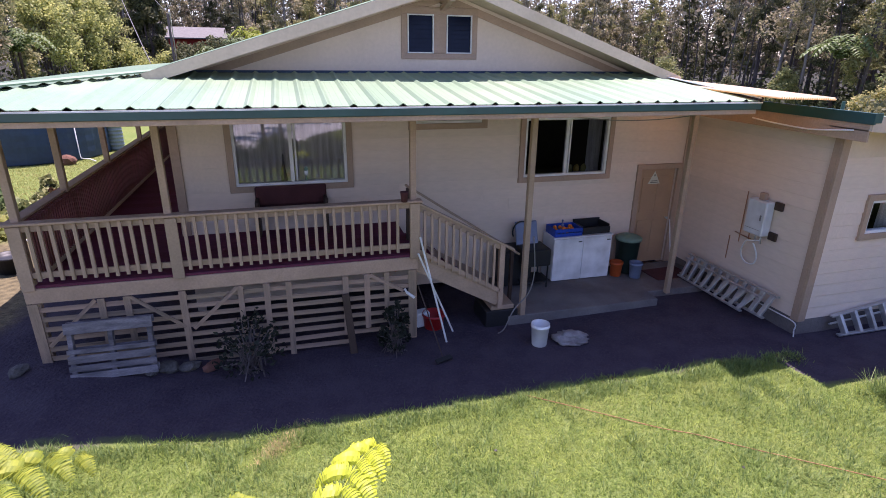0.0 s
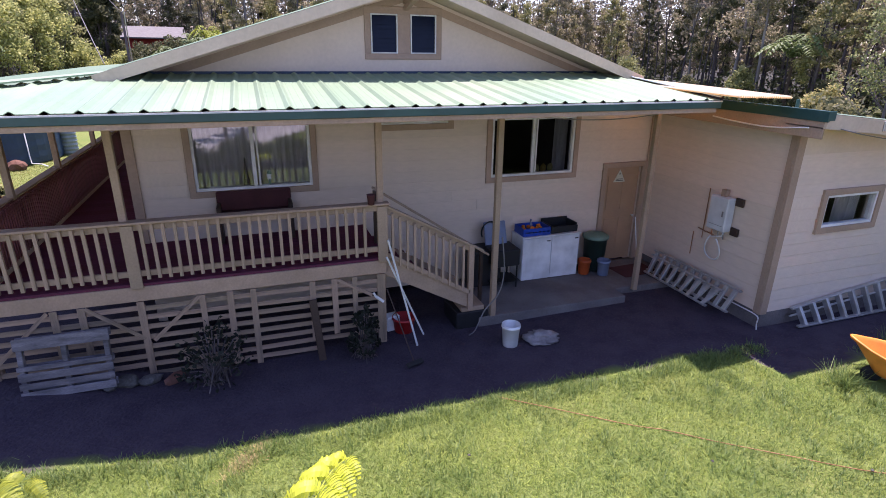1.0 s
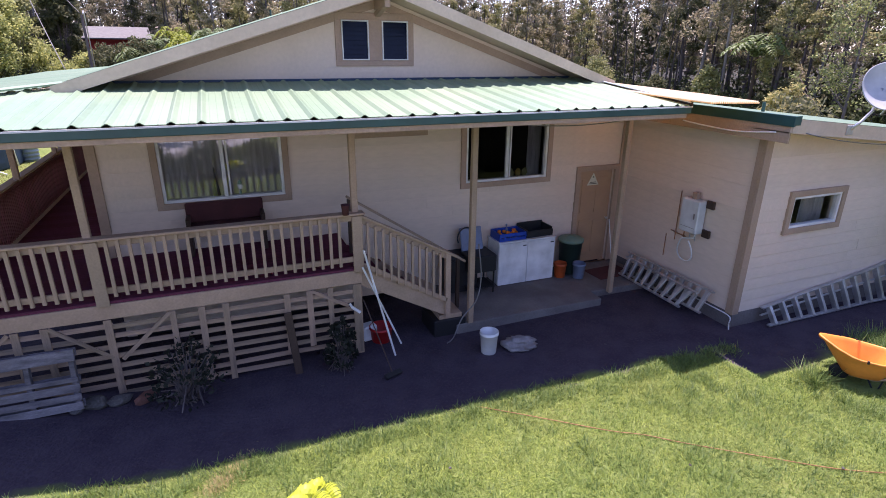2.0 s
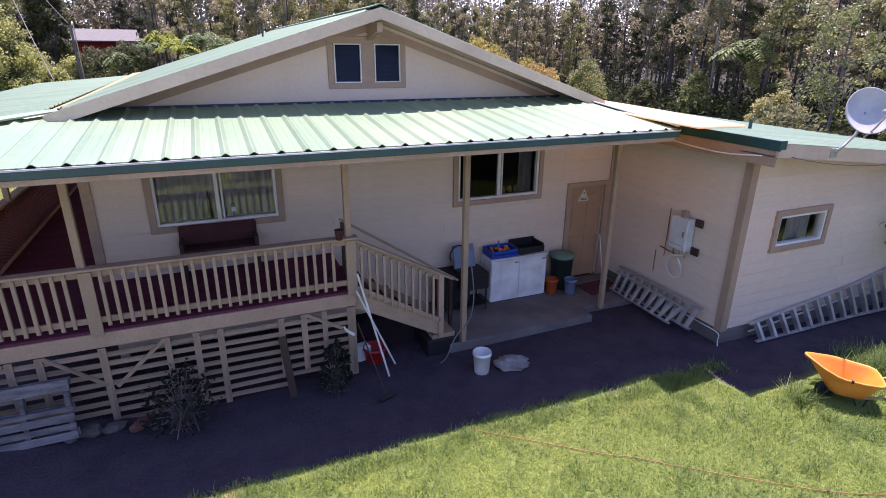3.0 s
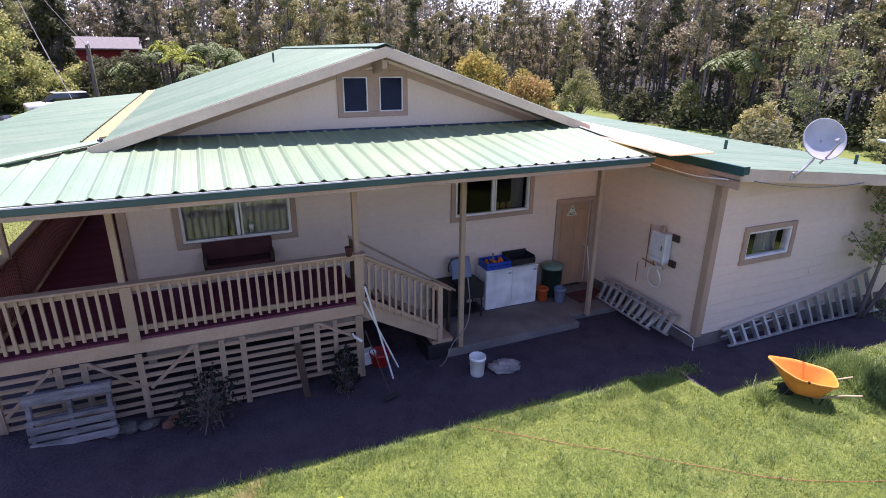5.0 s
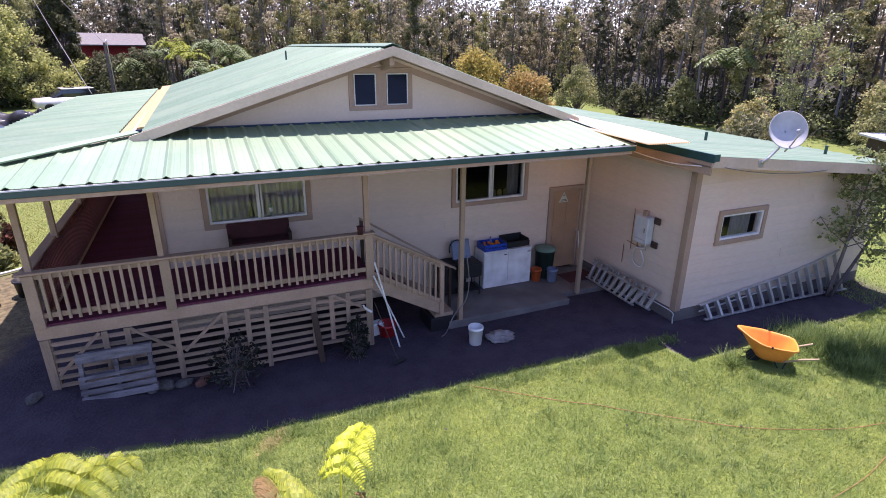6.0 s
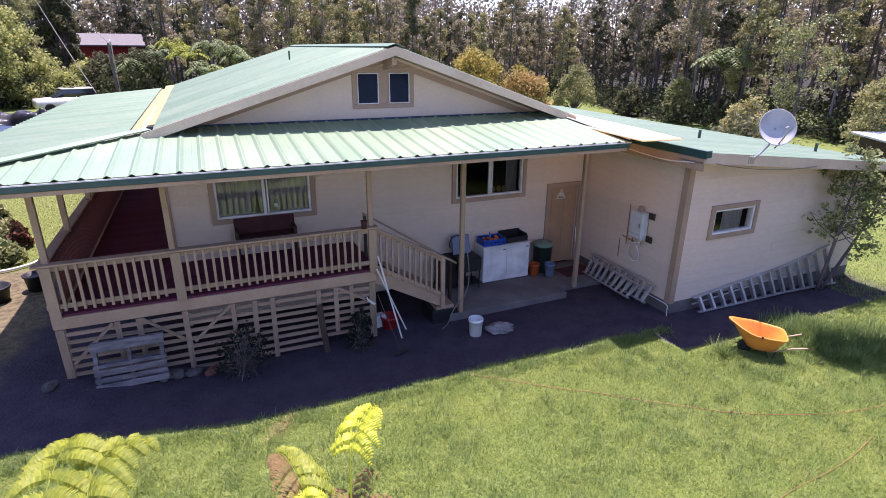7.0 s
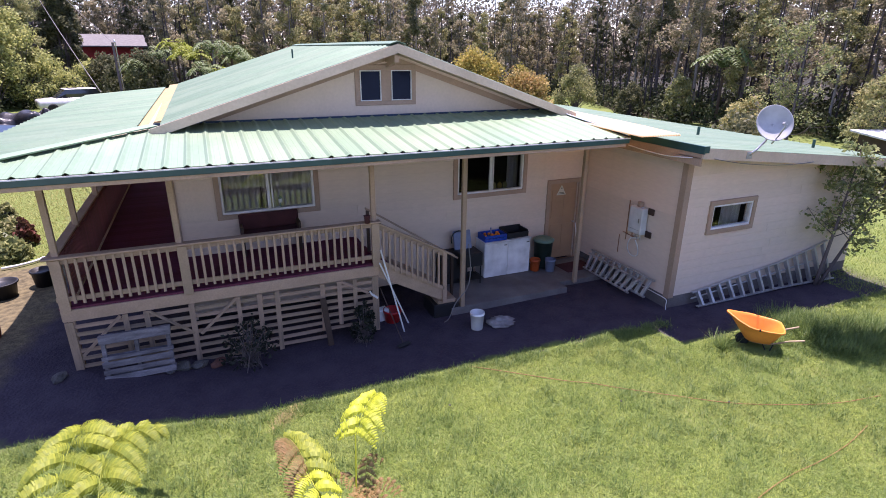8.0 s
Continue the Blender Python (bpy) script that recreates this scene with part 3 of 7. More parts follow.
for q in (gl, gr):
    window(MAIN @ Matrix.Translation((0, -0.04, 0)), *q, kind="louver", label="white framed louvre window with dark glass slats")
for ob in [o for o in house.children if o.name.startswith("window") and o["label"].startswith("white framed louvre")]:
    for c in list(ob.children):
        if c.name.startswith("window_casing"):
            bpy.data.objects.remove(c)

# addition: side wall, front wall, and the walls that close both bodies
AX, AY = 8.78, -3.19
wall(pose(AX, 0.0, 0, 0, 0, -90), 3.19, 0.12, 3.41)
aw = (0.86, 1.56, 2.06, 2.11)
AF = pose(AX, AY, 0)
wall(AF, 5.97, 0.12, 2.8, [aw])
window(AF, *aw, kind="fixed", glass="glass", label="small white framed window with brown casing")
bm = bmesh.new()   # wedge of the front wall under the sloping roof
v = [bm.verts.new(p) for p in ((0, 0, 2.8), (5.97, 0, 2.8), (5.97, 0, 2.83), (0, 0, 3.44))]
u = [bm.verts.new(q.co + Vector((0, 0.14, 0))) for q in v]
bm.faces.new(v)
bm.faces.new(u[::-1])
for i in range(4):
    bm.faces.new((v[i], u[i], u[(i + 1) % 4], v[(i + 1) % 4]))
bmesh.ops.recalc_face_normals(bm, faces=bm.faces)
part("wall_top", bm, M["wall"], house).matrix_basis = AF @ Matrix.Translation((0, -0.02, 0))
wall(pose(14.75, AY, 0, 0, 0, 90), 13.0, -0.15, 2.8, boards=False)
wall(pose(14.75, 9.8, 0, 0, 0, 180), 5.97, -0.15, 2.75, boards=False)
wall(pose(-0.87, 11.2, 0, 0, 0, -90), 11.2, 0.9, 3.86)
wall(pose(-0.87, 11.2, 0, 0, 0, -90), 11.2, -0.15, 0.9, boards=False)
wall(MAIN @ Matrix.Translation((0, 11.03, 0)), 9.65, 3.82, 5.12, rake=rake, boards=False)
wall(pose(7.6, 11.2, 0, 0, 0, 180), 8.47, 3.35, 3.82, boards=False)
wall(pose(8.78, 11.2, 0, 0, 0, 180), 9.65, -0.15, 3.35, boards=False)
wall(pose(8.78, 0.0, 0, 0, 0, 90), 11.2, -0.15, 3.3, boards=False)

# inside: floor, ceiling, partition seen through the windows, coloured dark as unlit rooms
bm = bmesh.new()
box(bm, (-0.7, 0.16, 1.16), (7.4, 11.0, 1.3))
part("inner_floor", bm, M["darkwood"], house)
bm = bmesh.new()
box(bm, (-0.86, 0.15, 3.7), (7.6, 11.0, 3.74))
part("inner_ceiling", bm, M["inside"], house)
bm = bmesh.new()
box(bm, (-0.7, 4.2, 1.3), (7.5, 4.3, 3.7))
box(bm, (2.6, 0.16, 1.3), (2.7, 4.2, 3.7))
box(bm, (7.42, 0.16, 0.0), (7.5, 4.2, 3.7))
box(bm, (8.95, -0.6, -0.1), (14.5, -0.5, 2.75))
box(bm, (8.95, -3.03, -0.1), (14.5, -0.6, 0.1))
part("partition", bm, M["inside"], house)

# corner boards and base boards
bm = bmesh.new()
box(bm, (AX - 0.05, AY - 0.05, 0.1), (AX + 0.1, AY - 0.004, 3.2), 0.004)
box(bm, (AX - 0.05, AY - 0.004, 0.1), (AX - 0.004, AY + 0.1, 3.3), 0.004)
part("corner_board", bm, M["trim"], house)
bm = bmesh.new()
box(bm, (-0.92, -0.05, 1.3), (-0.78, -0.004, 3.86), 0.004)
box(bm, (-0.92, -0.004, 1.3), (-0.875, 0.1, 3.86), 0.004)
part("corner_board", bm, M["trim"], house)
bm = bmesh.new()
box(bm, (8.62, -0.06, 0.0), (8.745, -0.03, 3.4), 0.004)
part("corner_board", bm, M["trim"], house)
bm = bmesh.new()
box(bm, (AX - 0.028, AY, -0.2), (AX + 0.12, 0.0, 0.12))
box(bm, (AX, AY - 0.02, -0.2), (14.75, AY + 0.12, 0.12))
part("foundation", bm, M["concrete"], house, "grey stained concrete footing")

# storage door in the main wall
bm = bmesh.new()
box(bm, (7.69, 0.03, 0.01), (8.52, 0.075, 2.03), 0.003)
for x0 in (7.78, 8.14):
    for z0, z1 in ((0.22, 0.95), (1.12, 1.86)):
        box(bm, (x0, 0.022, z0), (x0 + 0.29, 0.034, z1), 0.008)
door = part("door", bm, M["door"], house, "closed tan panelled storage door")
bm = bmesh.new()
casing(bm, 7.68, 0.0, 8.53, 2.04, w=0.1)
for vv in [q for q in bm.verts if q.co.z < -0.005]:
    vv.co.z = 0.0
part("door_casing", bm, M["trim"], door)
bm = bmesh.new()
rod(bm, (8.45, 0.03, 0.98), (8.45, -0.02, 0.98), 0.012)
blob(bm, (8.45, -0.035, 0.98), (0.028, 0.02, 0.028), sub=2, rough=0)
part("door_knob", bm, M["steel"], door, "dull metal door knob", True)


# ---- metal roofs ----
PROFILE = [(0.0, 0), (0.15, 0.027), (0.19, 0.027), (0.34, 0), (0.44, 0), (0.46, 0.002), (0.50, 0.002), (0.52, 0), (0.72, 0), (0.74, 0.002), (0.78, 0.002), (0.80, 0), (1.0, 0)]


def strip(e0, e1, t0, t1, parent, material, name="roof_panel", rib=1.0):
    """One ribbed sheet between the eave e0-e1 and the top t0-t1."""
    e0, e1, t0, t1 = map(Vector, (e0, e1, t0, t1))
    bm = bmesh.new()
    n = (e1 - e0).cross((t0 + t1) / 2 - e0).normalized()
    if n.z < 0:
        n = -n
    low, top = [], []
    for u, h in PROFILE:
        h *= rib
        low.append(bm.verts.new(e0.lerp(e1, u) + n * h))
        top.append(bm.verts.new(t0.lerp(t1, u) + n * h))
    low2 = [bm.verts.new(q.co - n * 0.008) for q in low]
    top2 = [bm.verts.new(q.co - n * 0.008) for q in top]
    for i in range(len(PROFILE) - 1):
        bm.faces.new((low[i], low[i + 1], top[i + 1], top[i]))
        bm.faces.new((low2[i + 1], low2[i], top2[i], top2[i + 1]))
        bm.faces.new((low2[i], low2[i + 1], low[i + 1], low[i]))
    bmesh.ops.recalc_face_normals(bm, faces=bm.faces)
    return part(name, bm, material, parent)


EY, EZ = -2.86, 3.62       # front eave
WX, WZ = -3.74, 3.62       # side eave
HX, HY, HZ = -1.02, -0.34, 3.855   # where the hip starts
BACK = 11.4
FS = (HZ - EZ) / (HY - EY)


def slab_between(a, b, c, d, t=0.02):
    """A thin board with the four given corners as its upper face."""
    bm = bmesh.new()
    up = [bm.verts.new(p) for p in (a, b, c, d)]
    dn = [bm.verts.new(Vector(p) - Vector((0, 0, t))) for p in (a, b, c, d)]
    bm.faces.new(up)
    bm.faces.new(dn[::-1])
    for i in range(4):
        bm.faces.new((up[i], dn[i], dn[(i + 1) % 4], up[(i + 1) % 4]))
    bmesh.ops.recalc_face_normals(bm, faces=bm.faces)
    return bm


# front porch roof: boarding, then ribbed sheets from the hip to the east end
bm = slab_between((WX + 0.1, EY + 0.1, EZ - 0.03), (7.4, EY + 0.1, EZ - 0.03), (7.4, -0.03, 3.85), (HX, -0.03, 3.85))
front_roof = part("porch_roof", bm, M["barge"], house, "pale green ribbed metal porch roof")
PITCH = 0.2917
PHASE = -2.488
k0 = math.floor((WX - PHASE) / PITCH)
k = k0
while PHASE + k * PITCH < 7.40:
    xa, xb = max(PHASE + k * PITCH, WX + 0.02), min(PHASE + (k + 1) * PITCH, 7.45)

    def top_at(xx):
        if xx < HX:
            s = (xx - WX) / (HX - WX)
            return (xx, EY + s * (HY - EY) - 0.02, EZ + s * (HZ - EZ))
        return (xx, -0.035, EZ + FS * (-0.035 - EY))
    strip((xa, EY, EZ), (xb, EY, EZ), top_at(xa), top_at(xb), front_roof, M["roof"])
    k += 1
# side porch roof
bm = slab_between((WX + 0.05, EY + 0.1, WZ - 0.03), (HX, HY, HZ - 0.04), (HX, BACK - 0.02, HZ - 0.04), (WX + 0.05, BACK - 0.02, WZ - 0.03))
side_roof = part("side_roof", bm, M["barge"], house, "weathered green ribbed metal roof over the side porch")
y = EY + 0.02
while y < BACK - 0.05:
    ya, yb = y, min(y + PITCH, BACK)

    def side_top(yy):
        s = min(1.0, (yy - EY) / (HY - EY))
        xx = WX + s * (HX - 0.22 - WX)
        return (xx, yy, WZ + (xx - WX) / (HX - WX) * (HZ - WZ))
    strip((WX, yb, WZ), (WX, ya, WZ), side_top(yb), side_top(ya), side_roof, M["roof2"], rib=0.85)
    y += PITCH
# hip cap
bm = bmesh.new()
a, b = Vector((WX, EY, EZ + 0.07)), Vector((HX + 0.08, HY, HZ + 0.075))
for off, dz in (((-0.10, 0.10), -0.012), ((0.09, -0.10), -0.012)):
    o = Vector((off[0], off[1], dz))
    v = [bm.verts.new(p) for p in (a, b, b + o, a + o)]
    w_ = [bm.verts.new(q.co - Vector((0, 0, 0.02))) for q in v]
    bm.faces.new(v)
    bm.faces.new(w_[::-1])
    for i in range(4):
        bm.faces.new((v[i], w_[i], w_[(i + 1) % 4], v[(i + 1) % 4]))
bmesh.ops.recalc_face_normals(bm, faces=bm.faces)
part("hip_cap", bm, M["roof"], house)
# bare plywood strip between the two roof slopes
bm = slab_between((-0.94, 0.05, 3.925), (-0.64, 0.05, 3.97), (-0.80, BACK, 3.96), (-1.09, BACK, 3.925), 0.03)
part("plywood_strip", bm, M["ply"], house, "bare yellow plywood strip along the roof joint")

bm = slab_between((HX - 0.4, HY - 0.02, HZ - 0.045), (HX + 0.5, HY - 0.02, HZ - 0.045), (HX + 0.5, BACK, HZ - 0.045), (HX - 0.4, BACK, HZ - 0.045), 0.02)
part("roof_boarding", bm, M["ply"], house)

# main gable roof, ridge running back
GL, GR = -0.8, 7.7


def gz(xx):
    return RZ + 0.02 - (SL if xx < RX else SE) * abs(xx - RX)


FY = -0.72
bm = slab_between((GL, FY + 0.06, gz(GL) - 0.04), (RX, FY + 0.06, gz(RX) - 0.04), (RX, BACK - 0.02, gz(RX) - 0.04), (GL, BACK - 0.02, gz(GL) - 0.04))
west = part("main_roof_west", bm, M["barge"], house, "weathered green ribbed metal roof slope")
bm = slab_between((RX, FY + 0.06, gz(RX) - 0.04), (GR, FY + 0.06, gz(GR) - 0.04), (GR, BACK - 0.02, gz(GR) - 0.04), (RX, BACK - 0.02, gz(RX) - 0.04))
east = part("main_roof_east", bm, M["barge"], house, "weathered green ribbed metal roof slope")
y = FY
while y < BACK - 0.05:
    ya, yb = y, min(y + PITCH, BACK)
    strip((GL, yb, gz(GL)), (GL, ya, gz(GL)), (RX, yb, gz(RX)), (RX, ya, gz(RX)), west, M["roof2"], rib=0.75)
    strip((GR, ya, gz(GR)), (GR, yb, gz(GR)), (RX, ya, gz(RX)), (RX, yb, gz(RX)), east, M["roof2"], rib=0.45)
    y += PITCH
bm = bmesh.new()
for s in (-1, 1):
    a = Vector((RX, FY - 0.03, RZ + 0.065))
    o = Vector((s * 0.16, 0, -0.16 * SL))
    b = Vector((RX, BACK, RZ + 0.065))
    v = [bm.verts.new(p) for p in (a, b, b + o, a + o)]
    w_ = [bm.verts.new(q.co - Vector((0, 0, 0.015))) for q in v]
    bm.faces.new(v)
    bm.faces.new(w_[::-1])
    for i in range(4):
        bm.faces.new((v[i], w_[i], w_[(i + 1) % 4], v[(i + 1) % 4]))
bmesh.ops.recalc_face_normals(bm, faces=bm.faces)
part("ridge_cap", bm, M["roof2"], house)
# barge boards and the bracket under the ridge
for x1 in (GL - 0.18, GR):
    bm = bmesh.new()
    a, b = Vector((RX, FY, RZ - 0.085)), Vector((x1, FY, gz(x1) - 0.105))
    d = (b - a).normalized()
    pts = [(RX, RZ + 0.012), (x1, gz(x1) - 0.004), (x1, gz(x1) - 0.165), (RX, RZ - 0.155)]
    v = [bm.verts.new((px, FY - 0.045, pz)) for px, pz in pts]
    u = [bm.verts.new((px, FY - 0.005, pz)) for px, pz in pts]
    bm.faces.new(v)
    bm.faces.new(u[::-1])
    for i in range(4):
        bm.faces.new((v[i], u[i], u[(i + 1) % 4], v[(i + 1) % 4]))
    bmesh.ops.recalc_face_normals(bm, faces=bm.faces)
    part("barge_board", bm, M["barge"], house)
    bm = slab_between((RX, FY + 0.07, RZ - 0.09), (x1, FY + 0.07, gz(x1) - 0.11), (x1, 0.0, gz(x1) - 0.11), (RX, 0.0, RZ - 0.09), 0.02)
    part("soffit", bm, M["barge"], house)
    bm = bmesh.new()
    beam(bm, (RX, -0.03, RZ - 0.24), (x1, -0.03, gz(x1) - 0.26), 0.03, 0.12, up=(0, 0, 1))
    part("rake_trim", bm, M["trim"], house)
bm = bmesh.new()
beam(bm, (RX, 0.0, RZ - 0.26), (RX, FY + 0.06, RZ - 0.26), 0.09, 0.14, 0.006)
beam(bm, (RX, -0.04, RZ - 0.40), (RX, FY + 0.2, RZ - 0.3), 0.08, 0.08, 0.006)
part("ridge_bracket", bm, M["trim"], house)
bm = bmesh.new()
rod(bm, (2.3, 4.6, gz(2.3)), (2.3, 4.6, gz(2.3) + 0.24), 0.022)
part("vent_pipe", bm, M["green"], house)
# flashing where the porch roof meets the wall
bm = bmesh.new()
box(bm, (-0.95, -0.085, 3.86), (7.42, -0.065, 3.915))
part("flashing", bm, M["tank"], house)

# porch eave: green fascia with a pale drip edge, tan board below, beam on the posts
bm = bmesh.new()
box(bm, (WX, EY - 0.01, 3.50), (7.47, EY + 0.03, 3.605), 0.006)
box(bm, (WX - 0.01, EY + 0.03, 3.50), (WX + 0.03, BACK, 3.605), 0.006)
box(bm, (7.43, EY + 0.03, 3.50), (7.47, -0.9, 3.62), 0.004)
part("fascia", bm, M["green"], house, "dark green metal fascia")
bm = bmesh.new()
box(bm, (WX, EY - 0.018, 3.588), (7.475, EY + 0.0, 3.606))
part("drip_edge", bm, M["white"], house)
bm = bmesh.new()
box(bm, (WX + 0.02, EY + 0.02, 3.435), (7.42, EY + 0.06, 3.50), 0.004)
box(bm, (WX + 0.02, EY + 0.06, 3.435), (WX + 0.06, BACK, 3.50), 0.004)
part("eave_board", bm, M["post"], house)
bm = bmesh.new()
box(bm, (-2.56, -1.83, 3.33), (7.68, -1.7, 3.47), 0.005)
box(bm, (-2.56, -1.7, 3.33), (-2.42, 11.0, 3.47), 0.005)
part("porch_beam", bm, M["post"], house)
# unseen porch ceiling, coloured dark so less light bounces onto the wall
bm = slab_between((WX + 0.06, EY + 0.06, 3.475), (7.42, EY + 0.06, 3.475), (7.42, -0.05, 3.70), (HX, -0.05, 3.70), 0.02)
part("porch_ceiling", bm, M["lowbounce"], house)

# addition roof, falling to the east
AL, AR, AFY, ABY = 8.42, 14.92, -3.82, 10.0
AZ0, AZ1 = 3.50, 2.845
bm = slab_between((AL + 0.03, AFY + 0.03, AZ0 - 0.03), (AR, AFY + 0.03, AZ1 - 0.03), (AR, ABY, AZ1 - 0.03), (AL + 0.03, ABY, AZ0 - 0.03))
add_roof = part("addition_roof", bm, M["barge"], house, "weathered green ribbed metal roof falling away from the house")
y = AFY
while y < ABY - 0.05:
    strip((AR, y, AZ1), (AR, y + PITCH, AZ1), (AL, y, AZ0), (AL, y + PITCH, AZ0), add_roof, M["roof2"], rib=0.45)
    y += PITCH
bm = bmesh.new()   # front fascia board following the slope
pts = [(AL, AZ0 - 0.005), (AR, AZ1 - 0.005), (AR, AZ1 - 0.21), (AL, AZ0 - 0.21)]
v = [bm.verts.new((px, AFY, pz)) for px, pz in pts]
u = [bm.verts.new((px, AFY + 0.04, pz)) for px, pz in pts]
bm.faces.new(v)
bm.faces.new(u[::-1])
for i in range(4):
    bm.faces.new((v[i], u[i], u[(i + 1) % 4], v[(i + 1) % 4]))
bmesh.ops.recalc_face_normals(bm, faces=bm.faces)
part("addition_fascia", bm, M["barge"], house, "cream fascia board")
bm = slab_between((AL, AFY + 0.04, AZ0 - 0.2), (AR, AFY + 0.04, AZ1 - 0.2), (AR, AY, AZ1 - 0.2), (AL, AY, AZ0 - 0.2), 0.015)
part("soffit", bm, M["barge"], house)
bm = bmesh.new()
box(bm, (AL - 0.02, AFY - 0.012, AZ0 - 0.12), (AL + 0.02, -1.2, AZ0 + 0.03), 0.004)
box(bm, (AL - 0.02, AFY - 0.014, AZ0 - 0.10), (AL + 0.12, AFY - 0.002, AZ0 + 0.03), 0.004)
part("side_fascia", bm, M["green"], house, "dark green metal edge strip")
bm = bmesh.new()
box(bm, (AL, AFY + 0.04, AZ0 - 0.36), (AL + 0.035, 0.0, AZ0 - 0.12), 0.004)
part("eave_board", bm, M["post"], house)
for vx, vy in ((11.3, -1.0), (13.6, -2.45)):
    bm = bmesh.new()
    vz = AZ0 + (vx - AL) / (AR - AL) * (AZ1 - AZ0)
    rod(bm, (vx, vy, vz - 0.02), (vx, vy, vz + 0.2), 0.035)
    part("vent_pipe", bm, M["green"], house)

# corrugated fibreglass sheet bridging the two roofs
bm = bmesh.new()
cols = 96
rows = []
for yy, xa, xb, zz in ((-3.30, 7.34, 8.38, 3.70), (-2.2, 7.34, 8.5, 3.72), (-1.0, 7.36, 8.52, 3.745), (0.5, 7.4, 8.52, 3.775)):
    rows.append([bm.verts.new((xa + i / cols * (xb - xa), yy + 0.06 * i / cols, zz - 0.03 * i / cols + 0.018 * math.sin(i * math.pi / 2))) for i in range(cols + 1)])
for a, b in zip(rows, rows[1:]):
    for i in range(cols):
        bm.faces.new((a[i], a[i + 1], b[i + 1], b[i]))
bmesh.ops.recalc_face_normals(bm, faces=bm.faces)
under = [[bm.verts.new(q.co - Vector((0, 0, 0.004))) for q in r] for r in rows]
for a, b in zip(under, under[1:]):
    for i in range(cols):
        bm.faces.new((a[i], b[i], b[i + 1], a[i + 1]))
part("corrugated_sheet", bm, M["fibre"], house, "cream corrugated fibreglass sheet bridging two roofs")
bm = bmesh.new()
beam(bm, (7.475, -2.86, 3.63), (7.475, -0.1, 3.875), 0.03, 0.07)
part("sheet_batten", bm, M["darkwood"], house, "dark timber batten along the roof edge")
bm = bmesh.new()
beam(bm, (7.44, -2.86, 3.66), (7.44, -0.1, 3.905), 0.03, 0.015)
part("rake_flashing", bm, M["white"], house)

# concrete slab at the storage door
bm = bmesh.new()
box(bm, (4.25, -1.7, -0.25), (7.2, 0.0, 0.0), 0.012)
box(bm, (7.19, -1.35, -0.25), (8.745, 0.0, -0.012), 0.012)
tagged(part("slab", bm, M["concrete"], None), "stained grey concrete slab at the storage door", "slab", kind="structure")


# ---- porch: deck, rails, skirting ----
porch = thing("porch", "raised wooden porch with tan railing and slatted skirting", "porch", (0, 0.09, 0))
DZ = 1.3


def unit_box(name, material, bevel=0.02):
    """A unit bar to be scaled into boards; its edges are slightly rounded."""
    bm = bmesh.new()
    box(bm, (0, -0.5, -0.5), (1, 0.5, 0.5))
    return mesh_of(bm, name, material)


PLANK = unit_box("deck_board", M["deck"])


def bar_piece(name, me, parent, a, b, w, h, up=(0, 0, 1)):
    """A board from a to b on a shared unit mesh."""
    a, b = Vector(a), Vector(b)
    x = (b - a)
    L = x.length
    x.normalize()
    z = Vector(up)
    y = z.cross(x).normalized()
    z = x.cross(y)
    m = Matrix((x, y, z)).transposed().to_4x4() @ Matrix.Diagonal((L, w, h, 1))
    m.translation = a
    return piece(name, me, parent, m)


bm = bmesh.new()
for yy in (-1.7, -1.1, -0.5, -0.1):
    box(bm, (-2.52, yy - 0.02, 1.06), (2.6, yy + 0.02, 1.26))
for yy in range(0, 11, 1):
    box(bm, (-2.5, yy + 0.4, 1.06), (-0.9, yy + 0.44, 1.26))
floor_frame = part("floor_frame", bm, M["post"], porch)
y = -1.84
while y < -0.05:
    bar_piece("deck_board", PLANK, floor_frame, (-2.6, y + 0.07, DZ - 0.02), (2.66, y + 0.07, DZ - 0.02), 0.134, 0.036)
    y += 0.14
y = -0.02
while y < 11.2:
    bar_piece("deck_board", PLANK, floor_frame, (-2.6, y + 0.07, DZ - 0.02), (-0.92, y + 0.07, DZ - 0.02), 0.134, 0.036)
    y += 0.14

bm = bmesh.new()
box(bm, (-2.58, -1.85, 1.05), (2.66, -1.81, 1.255), 0.006)
part("rim_board", bm, M["post"], porch)
bm = bmesh.new()
box(bm, (-2.6, -1.81, 1.05), (-2.56, 11.1, 1.255), 0.006)
part("rim_board", bm, M["post"], porch)

# posts: (x, y, foot, head)
for px, py, z0, z1 in ((-2.48, -1.78, -0.2, 3.34), (-0.74, -1.78, DZ, 3.34), (2.6, -1.78, -0.2, 3.34), (4.5, -1.76, 0.0, 3.34), (7.6, -1.5, -0.05, 3.42),
                       (-2.49, -0.03, DZ, 3.34), (-2.49, 2.26, DZ, 3.34), (-2.49, 4.95, DZ, 3.34), (-2.49, 7.2, DZ, 3.34), (-2.49, 9.2, DZ, 3.34)):
    bm = bmesh.new()
    box(bm, (px - 0.045, py - 0.045, z0), (px + 0.045, py + 0.045, z1), 0.006)
    part("post", bm, M["post"], porch)
# wide boards that face the lower part of the posts
for px in (-2.5, -0.71, 2.61):
    bm = bmesh.new()
    box(bm, (px - 0.075, -1.885, 1.24), (px + 0.075, -1.852, 2.11), 0.005)
    part("post_facing", bm, M["post"], porch)

